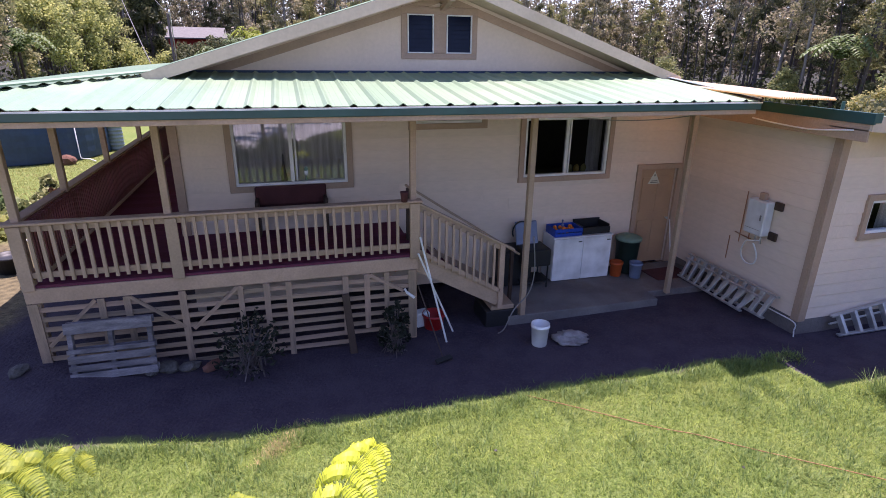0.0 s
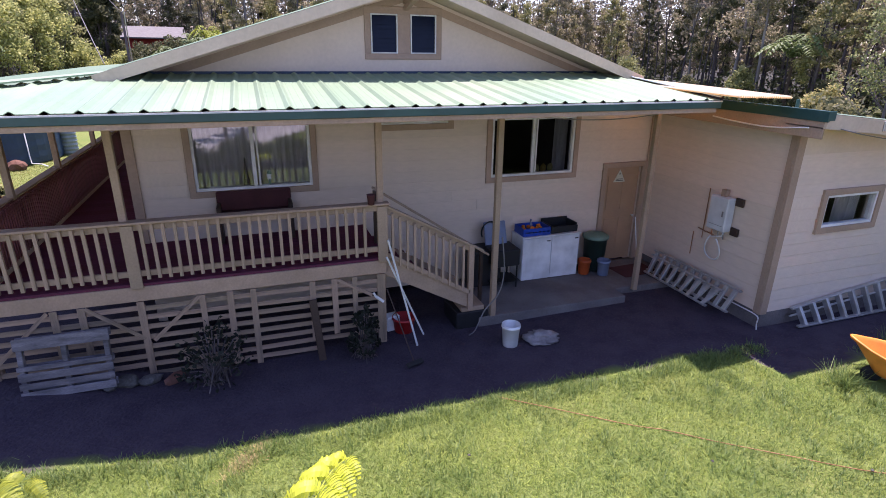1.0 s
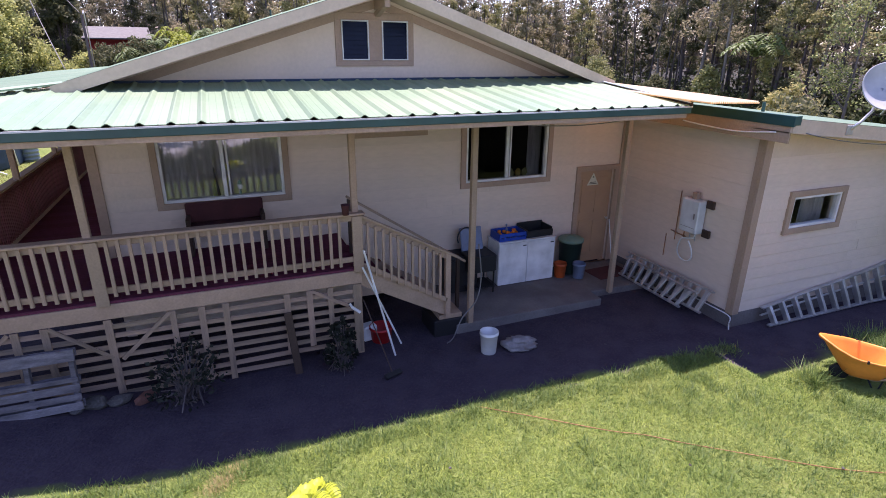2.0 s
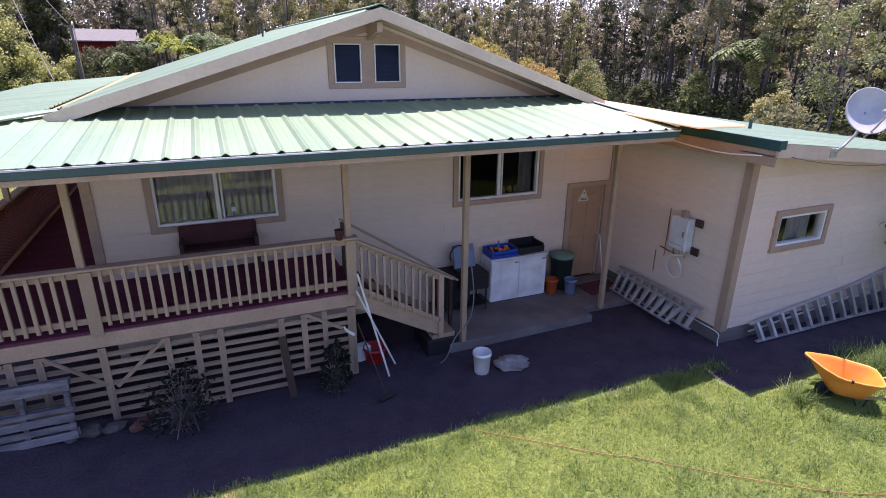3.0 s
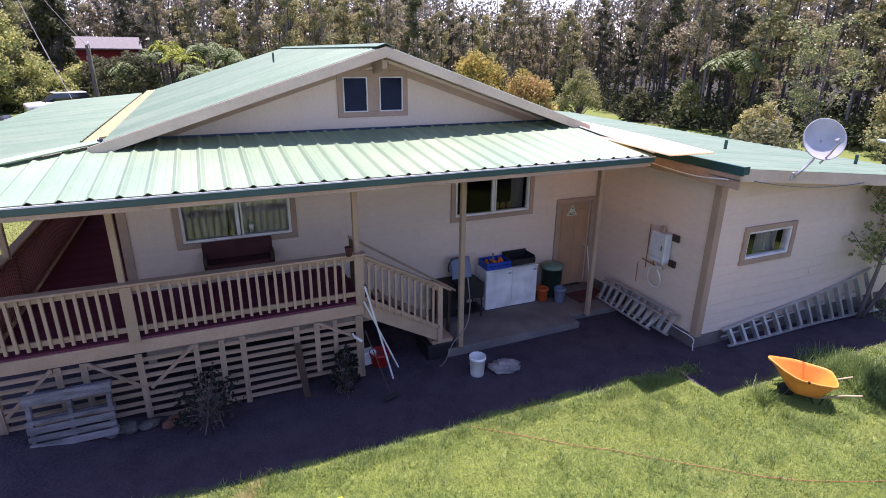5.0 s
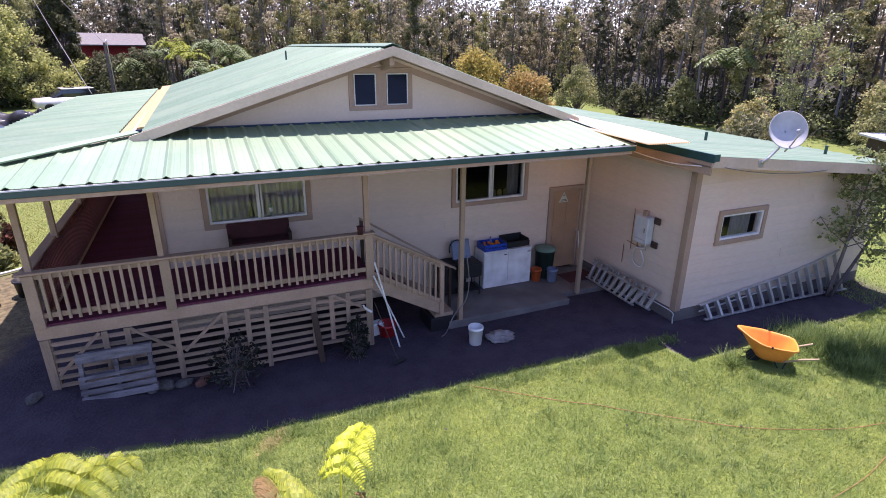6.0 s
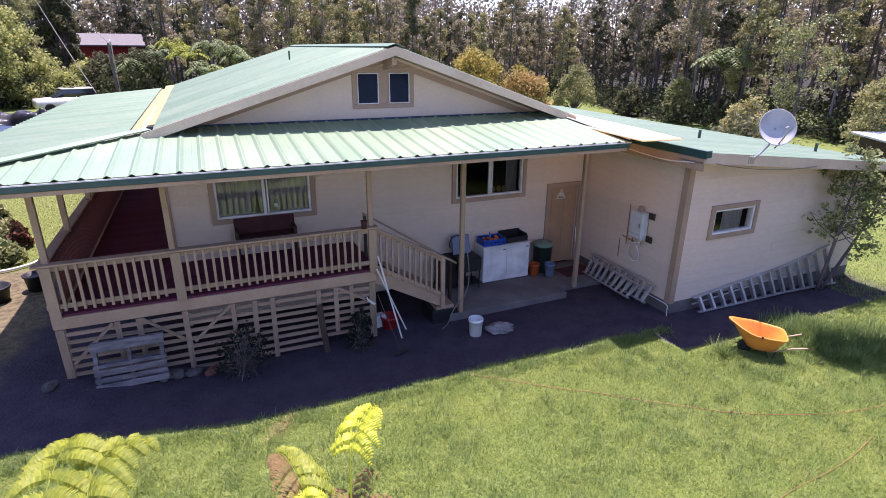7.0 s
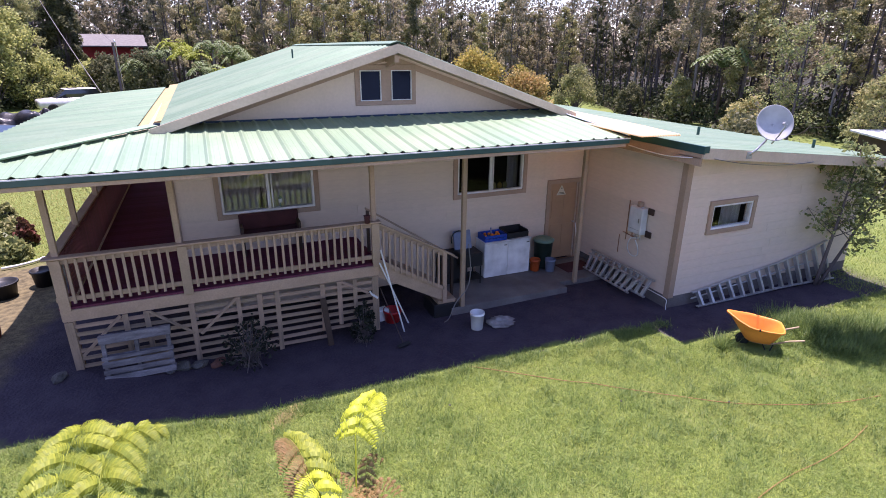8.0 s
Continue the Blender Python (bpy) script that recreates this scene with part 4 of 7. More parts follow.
bm = bmesh.new()
box(bm, (-2.66, -1.92, 2.125), (2.72, -1.76, 2.16), 0.008)
part("rail_cap", bm, M["post"], porch)
bm = bmesh.new()
box(bm, (-2.6, -1.845, 2.03), (2.6, -1.81, 2.122), 0.004)
part("top_rail", bm, M["post"], porch)
bm = bmesh.new()
box(bm, (-2.6, -1.845, 1.40), (2.6, -1.81, 1.48), 0.004)
part("bottom_rail", bm, M["post"], porch)
BALUSTER = unit_box("baluster", M["post"])
rb = random.Random(9)
xs = [-0.548 + 0.1315 * i for i in range(23)] + [-2.345 + 0.1287 * i for i in range(12)]
for xx in xs:
    lean = rb.uniform(-0.006, 0.006)
    bar_piece("baluster", BALUSTER, porch, (xx, -1.866, 1.365 + rb.uniform(-0.008, 0.008)), (xx + lean, -1.866, 2.115), 0.042, 0.04, up=(0, 1, 0))

# side railing, red-brown inside
bm = bmesh.new()
box(bm, (-2.62, -1.75, 2.125), (-2.46, 11.1, 2.16), 0.008)
part("rail_cap", bm, M["post"], porch)
bm = bmesh.new()
box(bm, (-2.475, -1.75, 2.03), (-2.44, 11.1, 2.122), 0.004)
part("top_rail", bm, M["redrail"], porch)
bm = bmesh.new()
box(bm, (-2.475, -1.75, 1.42), (-2.44, 11.1, 1.48), 0.004)
part("bottom_rail", bm, M["redrail"], porch)
bm = bmesh.new()
box(bm, (-2.438, -1.6, 1.262), (-2.40, 11.1, 1.37), 0.004)
part("kick_board", bm, M["barge"], porch, "pale board along the foot of the side railing")
RBAL = unit_box("baluster", M["redrail"])
for i in range(156):
    yy = -1.6 + 0.08175 * i
    bar_piece("baluster", RBAL, porch, (-2.42, yy, 1.36), (-2.42, yy, 2.115), 0.038, 0.038, up=(0, 1, 0))

# black sheet added behind the skirting, standing in for the shade below the floor
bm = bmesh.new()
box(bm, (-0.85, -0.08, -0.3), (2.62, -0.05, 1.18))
part("underfloor_boarding", bm, M["black"], porch, "black sheet added below the floor in place of shade")
# slatted skirting under the front edge
SLAT = unit_box("slat", M["lattice"])
rl = random.Random(5)
for x0, x1, rows in ((-2.52, -0.66, 7), (-0.72, 0.44, 8), (0.38, 1.56, 8), (1.5, 2.58, 7)):
    for i in range(rows):
        z = 0.945 - 0.143 * i
        bar_piece("slat", SLAT, porch, (x0, -1.845 + rl.uniform(-0.004, 0.004), z + rl.uniform(-0.01, 0.01)),
                  (x1, -1.845 + rl.uniform(-0.004, 0.004), z + rl.uniform(-0.012, 0.012)), 0.02, 0.067)
for xx, z0, w in ((-2.5, -0.1, 0.12), (-1.72, 0.35, 0.085), (-1.40, 0.35, 0.085), (-0.71, -0.05, 0.09), (0.40, -0.1, 0.085), (0.71, -0.15, 0.085), (1.53, 0.1, 0.085),
                  (1.86, 0.15, 0.085), (2.16, 0.4, 0.075), (2.56, -0.1, 0.12), (0.05, 0.3, 0.075)):
    bar_piece("batten", SLAT, porch, (xx, -1.868, z0), (xx + rl.uniform(-0.01, 0.01), -1.868, 1.05), 0.018, w, up=(1, 0, 0))
for a, b in (((-1.36, 1.04), (-0.72, 0.50)), ((0.02, 1.04), (-0.62, 0.46)), ((-1.78, 1.04), (-2.42, 0.42)), ((1.9, 1.04), (2.42, 0.72))):
    bar_piece("brace", SLAT, porch, (a[0], -1.872, a[1]), (b[0], -1.872, b[1]), 0.02, 0.05)

# ---- stairs from the porch down to the slab ----
stairs = thing("stairs", "tan wooden porch stairs with railings on both sides", "stairs", (0, 0.06, 0))
for yy in (-1.74, -1.12):
    bm = bmesh.new()
    pts = [(2.64, 1.27), (2.80, 1.27), (4.10, 0.50), (4.10, 0.26), (3.98, 0.26), (2.64, 0.99)]
    v = [bm.verts.new((a, yy - 0.02, c)) for a, c in pts]
    u = [bm.verts.new((a, yy + 0.02, c)) for a, c in pts]
    bm.faces.new(v)
    bm.faces.new(u[::-1])
    for i in range(6):
        bm.faces.new((v[i], u[i], u[(i + 1) % 6], v[(i + 1) % 6]))
    bmesh.ops.recalc_face_normals(bm, faces=bm.faces)
    part("stringer", bm, M["post"], stairs)
for i in range(5):
    x0, z0 = 2.7 + 0.26 * i, 1.3 - 0.18 * (i + 1)
    bm = bmesh.new()
    box(bm, (x0, -1.72, z0 - 0.04), (x0 + 0.28, -0.64, z0), 0.005)
    part("tread", bm, M["deck"], stairs)
    bm = bmesh.new()
    box(bm, (x0 - 0.012, -1.715, z0), (x0 + 0.012, -0.645, z0 + 0.14))
    part("riser", bm, M["deck"], stairs)
bm = bmesh.new()
beam(bm, (2.62, -1.12, 2.22), (4.66, -1.12, 0.87), 0.07, 0.035, 0.006)
part("handrail", bm, M["post"], stairs)
for xx, z0, z1 in ((2.66, 1.2, 2.17), (4.52, -0.02, 0.94)):
    bm = bmesh.new()
    box(bm, (xx - 0.03, -1.15, z0), (xx + 0.03, -1.09, z1), 0.004)
    part("newel", bm, M["darkwood"], stairs)
for yy in (-1.76,):
    bm = bmesh.new()
    box(bm, (4.02, yy - 0.045, 0.2), (4.11, yy + 0.045, 1.33), 0.006)
    part("newel", bm, M["post"], stairs)
    bm = bmesh.new()
    beam(bm, (2.62, yy, 2.12), (4.27, yy, 1.22), 0.10, 0.035, 0.006)
    part("handrail", bm, M["post"], stairs)
    bm = bmesh.new()
    beam(bm, (2.64, yy, 2.04), (4.05, yy, 1.27), 0.035, 0.085, 0.004)
    part("top_rail", bm, M["post"], stairs)
    bm = bmesh.new()
    beam(bm, (2.66, yy - 0.03, 1.34), (4.05, yy - 0.03, 0.52), 0.03, 0.07, 0.004)
    part("bottom_rail", bm, M["post"], stairs)
    for i in range(11):
        xx = 2.77 + 0.115 * i
        zt = 2.06 - (xx - 2.62) * 0.545
        bar_piece("baluster", BALUSTER, stairs, (xx, yy - 0.045, zt - 0.78), (xx, yy - 0.045, zt), 0.036, 0.036, up=(0, 1, 0))
# added support block, kept black so it sinks into the shade below the stairs
bm = bmesh.new()
box(bm, (3.85, -1.74, -0.25), (4.42, -1.1, 0.12), 0.01)
part("landing", bm, M["black"], stairs, "landing block kept black like the shade under the stairs")
bm = bmesh.new()
box(bm, (3.95, -1.70, 0.12), (4.36, -1.12, 0.2), 0.006)
part("bottom_step", bm, M["post"], stairs)


# ---- things on the slab and along the porch ----
def add(name, mk, material, parent, label="", smooth=False):
    bm = bmesh.new()
    mk(bm)
    return part(name, bm, material, parent, label, smooth)


def cabinet():
    t = thing("storage_cabinet", "white two-door storage cabinet on a concrete slab", "cabinet", (5.61, -0.53, 0.0))
    add("body", lambda b: box(b, (0, 0.02, 0.03), (1.25, 0.48, 0.88), 0.006), M["appliance"], t)
    add("plinth", lambda b: box(b, (0.03, 0.05, 0.0), (1.22, 0.45, 0.03)), M["black"], t)
    add("worktop", lambda b: box(b, (-0.015, -0.01, 0.88), (1.265, 0.49, 0.91), 0.006), M["appliance"], t)
    for x0, x1, hx in ((0.006, 0.622, 0.52), (0.630, 1.244, 1.14)):
        d = add("door", lambda b: box(b, (x0, -0.002, 0.02), (x1, 0.018, 0.868), 0.004), M["appliance"], t)
        add("handle", lambda b: box(b, (hx, -0.012, 0.79), (hx + 0.075, 0.0, 0.81), 0.003), M["black"], d, "small dark handle")
    return t


cabinet()


def crate():
    t = thing("plastic_crate", "blue plastic crate of oranges on the cabinet", "crate", (5.63, -0.5, 0.914))

    def mk(b):
        box(b, (0, 0, 0), (0.58, 0.4, 0.015))
        for lo, hi in (((0, 0, 0.015), (0.58, 0.015, 0.06)), ((0, 0, 0.085), (0.58, 0.015, 0.15)), ((0, 0.385, 0.015), (0.58, 0.4, 0.15)),
                       ((0, 0.015, 0.015), (0.015, 0.385, 0.15)), ((0.565, 0.015, 0.015), (0.58, 0.385, 0.15))):
            box(b, lo, hi, 0.003)
        for i in range(7):
            box(b, (0.02 + 0.09 * i, 0.002, 0.06), (0.05 + 0.09 * i, 0.013, 0.085))
    add("box", mk, M["blue"], t)
    rr = random.Random(2)
    for i in range(14):
        c = (0.1 + 0.39 * rr.random(), 0.08 + 0.25 * rr.random(), 0.06 + 0.07 * rr.random())
        add("orange", lambda b: blob(b, c, (0.037, 0.037, 0.036), i, 0.06, 2), M["fruit"], t, "", True)
    return t


crate()
b_ = bmesh.new()
lathe(b_, [(0.032, 0), (0.035, 0.01), (0.035, 0.12), (0.014, 0.16), (0.014, 0.19), (0.018, 0.19), (0.018, 0.215)], 14)
single("bottle", b_, M["bluegrey"], "small bottle with a dark cap behind a fruit crate", "bottle", smooth=True, m=pose(5.98, -0.1, 0.912))
b_ = bmesh.new()
for lo, hi in (((0, 0, 0), (0.6, 0.42, 0.02)), ((0, 0, 0.02), (0.6, 0.03, 0.13)), ((0, 0.39, 0.02), (0.6, 0.42, 0.2)), ((0, 0.03, 0.02), (0.03, 0.39, 0.15)), ((0.57, 0.03, 0.02), (0.6, 0.39, 0.17))):
    box(b_, lo, hi, 0.006)
single("black_tray", b_, M["black"], "deep black plastic tray on the cabinet", "tray", m=pose(6.24, -0.48, 0.914, 0, 0, 2))


def grill():
    t = thing("barbecue_grill", "dark barbecue grill with a raised grey lid", "grill", (4.86, -0.85, 0.0))
    add("firebox", lambda b: box(b, (0.05, 0.1, 0.45), (0.6, 0.6, 0.78), 0.02), M["black"], t)
    add("lid", lambda b: box(b, (0.05, 0.0, 0.0), (0.5, 0.04, 0.46), 0.015, pose(0.0, 0.48, 0.76, -18)), M["bluegrey"], t, "raised grey lid")
    for x, y in ((0.08, 0.14), (0.56, 0.14), (0.08, 0.56), (0.56, 0.56)):
        add("leg", lambda b: rod(b, (x, y, 0), (x, y, 0.46), 0.016), M["black"], t)
    add("shelf", lambda b: box(b, (0.06, 0.12, 0.12), (0.58, 0.58, 0.14)), M["black"], t)
    return t


grill()


def bin_():
    t = thing("rubbish_bin", "dark round bin with a grey-green lid beside the door", "bin", (7.38, -0.33, 0.0))
    add("barrel", lambda b: lathe(b, [(0.19, 0), (0.2, 0.02), (0.235, 0.66), (0.25, 0.67), (0.25, 0.7), (0.23, 0.7)], 24), M["bin"], t, "", True)
    add("lid", lambda b: lathe(b, [(0.262, 0.685), (0.265, 0.73), (0.2, 0.765), (0.07, 0.785), (0.06, 0.80), (0.01, 0.80)], 24), M["lid"], t, "grey-green domed lid", True)


bin_()


def bucket(at, r, h, material, label, handle=True, lid=False):
    t = thing("bucket", label, "bucket", at)
    add("pail", lambda b: lathe(b, [(r * 0.8, 0), (r * 0.82, 0.006), (r * 0.97, h * 0.86), (r * 1.05, h * 0.87), (r * 1.05, h * 0.93), (r, h * 0.94), (r * 1.02, h),
                                    (r * 0.94, h), (r * 0.76, 0.02), (0.01, 0.018)], 24), material, t, "", True)
    if handle:
        pts = [(r * 1.06 * math.cos(a), -0.02 + r * 0.5 * math.sin(a), h * 0.86 - 0.2 * r - 0.55 * r * math.sin(a)) for a in np.linspace(0, math.pi, 12)]
        add("handle", lambda b: tube(b, pts, 0.004), M["steel"], t, "", True)
    return t


bucket((4.49, -2.42, ground_z(4.49, -2.42)), 0.145, 0.37, M["white"], "white plastic bucket standing on dark soil")
bucket((7.05, -0.5, 0.0), 0.13, 0.3, M["orangered"], "orange-red plastic bucket on the slab")
bucket((7.38, -0.68, 0.0), 0.13, 0.32, M["bluegrey"], "blue-grey plastic bucket on the slab")
bucket((3.0, -1.45, ground_z(3.0, -1.45)), 0.19, 0.26, M["red"], "red plastic tub under the stairs", handle=False)
b_ = bmesh.new()
box(b_, (0, 0, 0), (0.24, 0.2, 0.26), 0.02)
single("white_carton", b_, M["white"], "small white box under the stairs", "box", m=pose(2.72, -1.45, ground_z(2.8, -1.4), 0, 0, 12))

b_ = bmesh.new()
for i, (c, s) in enumerate((((0, 0, 0.05), (0.26, 0.18, 0.06)), ((0.08, 0.03, 0.11), (0.2, 0.14, 0.05)), ((0.16, -0.05, 0.06), (0.16, 0.12, 0.05)))):
    blob(b_, c, s, i + 3, 0.5, 3, 2.2)
single("sack", b_, M["bagcloth"], "crumpled grey-white sack lying on the soil", "sack", smooth=True, m=pose(4.98, -2.45, ground_z(5, -2.45), 0, 0, -20))

b_ = bmesh.new()
box(b_, (0, 0, 0), (0.85, 0.55, 0.012), 0.004)
single("door_mat", b_, M["maroon"], "dark red door mat on the slab", "mat", m=pose(7.75, -0.95, -0.01, 0, 0, 3))
b_ = bmesh.new()
rod(b_, (8.28, -0.62, -0.012), (8.5, -0.07, 0.95), 0.012)
single("white_rod", b_, M["pvc"], "thin white rod leaning beside the door", "rod")
b_ = bmesh.new()
rod(b_, (3.07, -2.0, ground_z(3.07, -2)), (2.66, -1.9, 1.62), 0.016)
single("white_pole", b_, M["pvc"], "long white plastic pole leaning on the porch", "pole", group="poles leaning on the porch")
b_ = bmesh.new()
rod(b_, (3.27, -1.68, ground_z(3.27, -1.68)), (2.63, -1.91, 1.36), 0.016)
single("white_pole", b_, M["pvc"], "long white plastic pole leaning on the porch", "pole", group="poles leaning on the porch")
b_ = bmesh.new()
rod(b_, (2.45, -1.9, 0.74), (2.56, -1.95, 0.66), 0.024)
rod(b_, (2.45, -1.9, 0.74), (2.42, -1.885, 0.80), 0.018)
single("hose_tap", b_, M["white"], "white plastic hose tap fixed to the porch post", "tap")
b_ = bmesh.new()
beam(b_, (1.60, -1.98, -0.17), (1.52, -1.86, 0.80), 0.11, 0.035, 0.008, up=(0, 1, 0.1))
single("dark_board", b_, M["darkwood"], "dark stained board leaning on the skirting", "board")


def rake_tool():
    t = thing("garden_rake", "garden rake with a dark handle leaning on the porch", "rake")
    add("handle", lambda b: rod(b, (2.62, -1.93, 0.85), (2.86, -2.55, -0.10), 0.009), M["darkwood"], t)
    add("head", lambda b: box(b, (-0.14, -0.03, -0.02), (0.14, 0.05, 0.01), 0.005, pose(2.87, -2.58, -0.10, 20, 0, 20)), M["rubber"], t)


rake_tool()


# black box added to fill the dark gap at the wall's foot
b_ = bmesh.new()
box(b_, (0, 0, 0), (0.62, 0.46, 0.66), 0.02)
box(b_, (-0.015, -0.015, 0.66), (0.635, 0.475, 0.72), 0.015)
single("storage_box", b_, M["black"], "black box added to fill the dark gap behind the grill", "box", m=pose(4.56, -0.52, 0.0))


def pallet():
    t = thing("pallet", "grey weathered wooden pallet leaning on the skirting", "pallet", (-2.08, -2.06, ground_z(-1.6, -2.0) - 0.03))
    t.matrix_basis = pose(-2.1, -2.14, ground_z(-1.6, -2.1) - 0.02, 80, 0, 0)
    for i, y0 in enumerate((0.0, 0.13, 0.24, 0.37, 0.64)):
        h = (0.1, 0.08, 0.1, 0.06, 0.15)[i]
        add("board", lambda b: box(b, (0, y0, 0.085), (1.04, y0 + h, 0.105), 0.004), M["pallet"], t)
    for x0 in (0.02, 0.49, 0.96):
        add("stringer", lambda b: box(b, (x0, 0, 0), (x0 + 0.06, 0.78, 0.085), 0.005), M["pallet"], t)
    for y0 in (0.0, 0.33, 0.68):
        add("back_board", lambda b: box(b, (0, y0, -0.02), (1.04, y0 + 0.1, 0.0), 0.004), M["pallet"], t)


pallet()
for i, (x, y, s, mt) in enumerate(((-0.98, -2.05, 0.14, "stone"), (-0.72, -2.02, 0.12, "stone"), (-0.42, -2.0, 0.12, "redstone"), (-2.75, -2.0, 0.11, "stone"), (-1.15, -2.15, 0.1, "stone"))):
    b_ = bmesh.new()
    blob(b_, (0, 0, 0.05), (s * 1.3, s * 0.8, s * 0.6), i, 0.45, 2)
    single("stone", b_, M[mt], "rough grey block beside the skirting" if mt == "stone" else "red-brown block beside the skirting", "stone", group="stones by the skirting", m=pose(x, y, ground_z(x, y), 0, 0, 20 * i))


def bench():
    t = thing("porch_bench", "dark maroon bench under the window", "bench", (0.28, -0.42, DZ))
    add("seat", lambda b: box(b, (0, 0, 0.38), (1.16, 0.36, 0.46), 0.02), M["maroon"], t)
    add("backrest", lambda b: box(b, (0, 0.3, 0.46), (1.16, 0.37, 0.78), 0.02), M["maroon"], t)
    for x0 in (0.0, 1.1):
        add("side_panel", lambda b: box(b, (x0, 0.0, 0.0), (x0 + 0.06, 0.37, 0.6), 0.01), M["darkwood"], t)


bench()
b_ = bmesh.new()
lathe(b_, [(0.045, 0), (0.06, 0.14), (0.066, 0.15), (0.05, 0.15), (0.045, 0.1), (0.01, 0.1)], 14)
single("small_pot", b_, M["maroon"], "small dark red-brown pot on the porch rail", "pot", smooth=True, m=pose(2.44, -1.84, 2.16))


def door_sign():
    t = thing("door_sign", "pale triangular warning sign on the storage door", "sign")
    b = bmesh.new()
    v = [b.verts.new(p) for p in ((7.9, 0.018, 1.72), (8.19, 0.018, 1.72), (8.045, 0.018, 1.98))]
    u = [b.verts.new(q.co + Vector((0, 0.006, 0))) for q in v]
    b.faces.new(v)
    b.faces.new(u[::-1])
    for i in range(3):
        b.faces.new((v[i], u[i], u[(i + 1) % 3], v[(i + 1) % 3]))
    bmesh.ops.recalc_face_normals(b, faces=b.faces)
    part("plate", b, M["sign"], t)
    for z, w in ((1.745, 0.18), (1.775, 0.15), (1.88, 0.04), (1.90, 0.03)):
        add("text_bar", lambda q: box(q, (8.045 - w / 2, 0.013, z), (8.045 + w / 2, 0.016, z + 0.014)), M["signink"], t)


door_sign()


# ---- on the addition ----
def heater():
    t = thing("water_heater", "white tankless water heater on the side wall", "water heater")
    x = AX - 0.03
    add("case", lambda b: box(b, (x - 0.19, -2.33, 1.29), (x - 0.01, -1.92, 1.90), 0.02), M["heater"], t)
    add("cover_seam", lambda b: box(b, (x - 0.196, -2.29, 1.39), (x - 0.19, -1.96, 1.395)), M["cable"], t)
    add("badge", lambda b: box(b, (x - 0.195, -2.26, 1.56), (x - 0.19, -2.23, 1.66)), M["cable"], t, "dark control badge")
    for z in (1.25, 1.78):
        add("bracket", lambda b: box(b, (x - 0.05, -2.50, z), (x - 0.005, -2.335, z + 0.14), 0.008), M["darkwood"], t, "dark mounting bracket")
    add("flue", lambda b: box(b, (x - 0.13, -2.18, 1.90), (x - 0.04, -2.07, 2.02), 0.01), M["trim"], t, "tan flue block")
    for y, mt in ((-2.0, "copper"), (-2.14, "steel"), (-2.26, "steel")):
        add("pipe", lambda b: tube(b, [(x - 0.1, y, 1.30), (x - 0.1, y, 1.2), (x - 0.07, y + 0.02, 1.14)], 0.012), M[mt], t, "", True)
    loop = [(x - 0.09 - 0.03 * math.sin(a), -2.06 + (0.17 - 0.05 * math.sin(a)) * math.cos(a), 0.93 + 0.23 * math.sin(a)) for a in np.linspace(2.2, 7.3, 30)]
    add("hose", lambda b: tube(b, [*loop, (x - 0.1, -2.24, 1.2), (x - 0.1, -2.26, 1.29)], 0.013), M["pvc"], t, "white looped hose", True)
    for y, z0, z1 in ((-1.72, 1.0, 1.95), (-1.5, 0.6, 1.05)):
        add("pipe", lambda b: rod(b, (x - 0.02, y, z0), (x - 0.02, y, z1), 0.009), M["copper"], t, "thin copper pipe")
    add("pipe", lambda b: tube(b, [(x - 0.02, -1.6, 1.16), (x - 0.02, -1.8, 1.14), (x - 0.05, -2.0, 1.15)], 0.01), M["copper"], t, "thin copper pipe", True)


heater()


def dish():
    t = thing("satellite_dish", "grey satellite dish on a bent mast at the eave", "satellite dish")
    c = Vector((9.93, -4.0, 3.92))
    n = Vector((-0.42, -0.84, 0.36)).normalized()
    q = n.to_track_quat("Z", "Y").to_matrix().to_4x4()
    q.translation = c
    b = bmesh.new()
    R = 0.335
    prof = [(0.01, -0.10)] + [(R * s, -0.10 + 0.10 * s * s) for s in np.linspace(0.15, 1, 9)] + [(R + 0.012, 0.004), (R + 0.012, -0.012)] + [(R * s, -0.115 + 0.10 * s * s) for s in np.linspace(0.97, 0.1, 8)]
    lathe(b, prof, 40, q)
    part("reflector", b, M["dish"], t, "", True)
    feed = c + n * 0.42 + Vector((0.02, 0, -0.12))
    bottom = c + Vector((0.05, 0.02, -0.40))
    add("feed_arm", lambda b: tube(b, [bottom, (bottom + feed) / 2 + Vector((0, 0, -0.03)), feed], 0.016), M["steel"], t, "", True)
    add("feed_horn", lambda b: rod(b, feed, feed - n * 0.12 + Vector((0, 0, 0.03)), 0.045, 0.03, 12), M["dish"], t, "small grey feed horn")
    back = c - n * 0.1
    add("mast", lambda b: tube(b, [(9.62, AFY - 0.02, 3.30), (9.72, AFY - 0.06, 3.40), (9.9, -3.90, 3.56), back + Vector((0, 0, -0.12)), back], 0.022), M["steel"], t, "", True)
    add("foot", lambda b: box(b, (9.55, AFY - 0.02, 3.22), (9.69, AFY - 0.002, 3.36), 0.004), M["steel"], t)


dish()


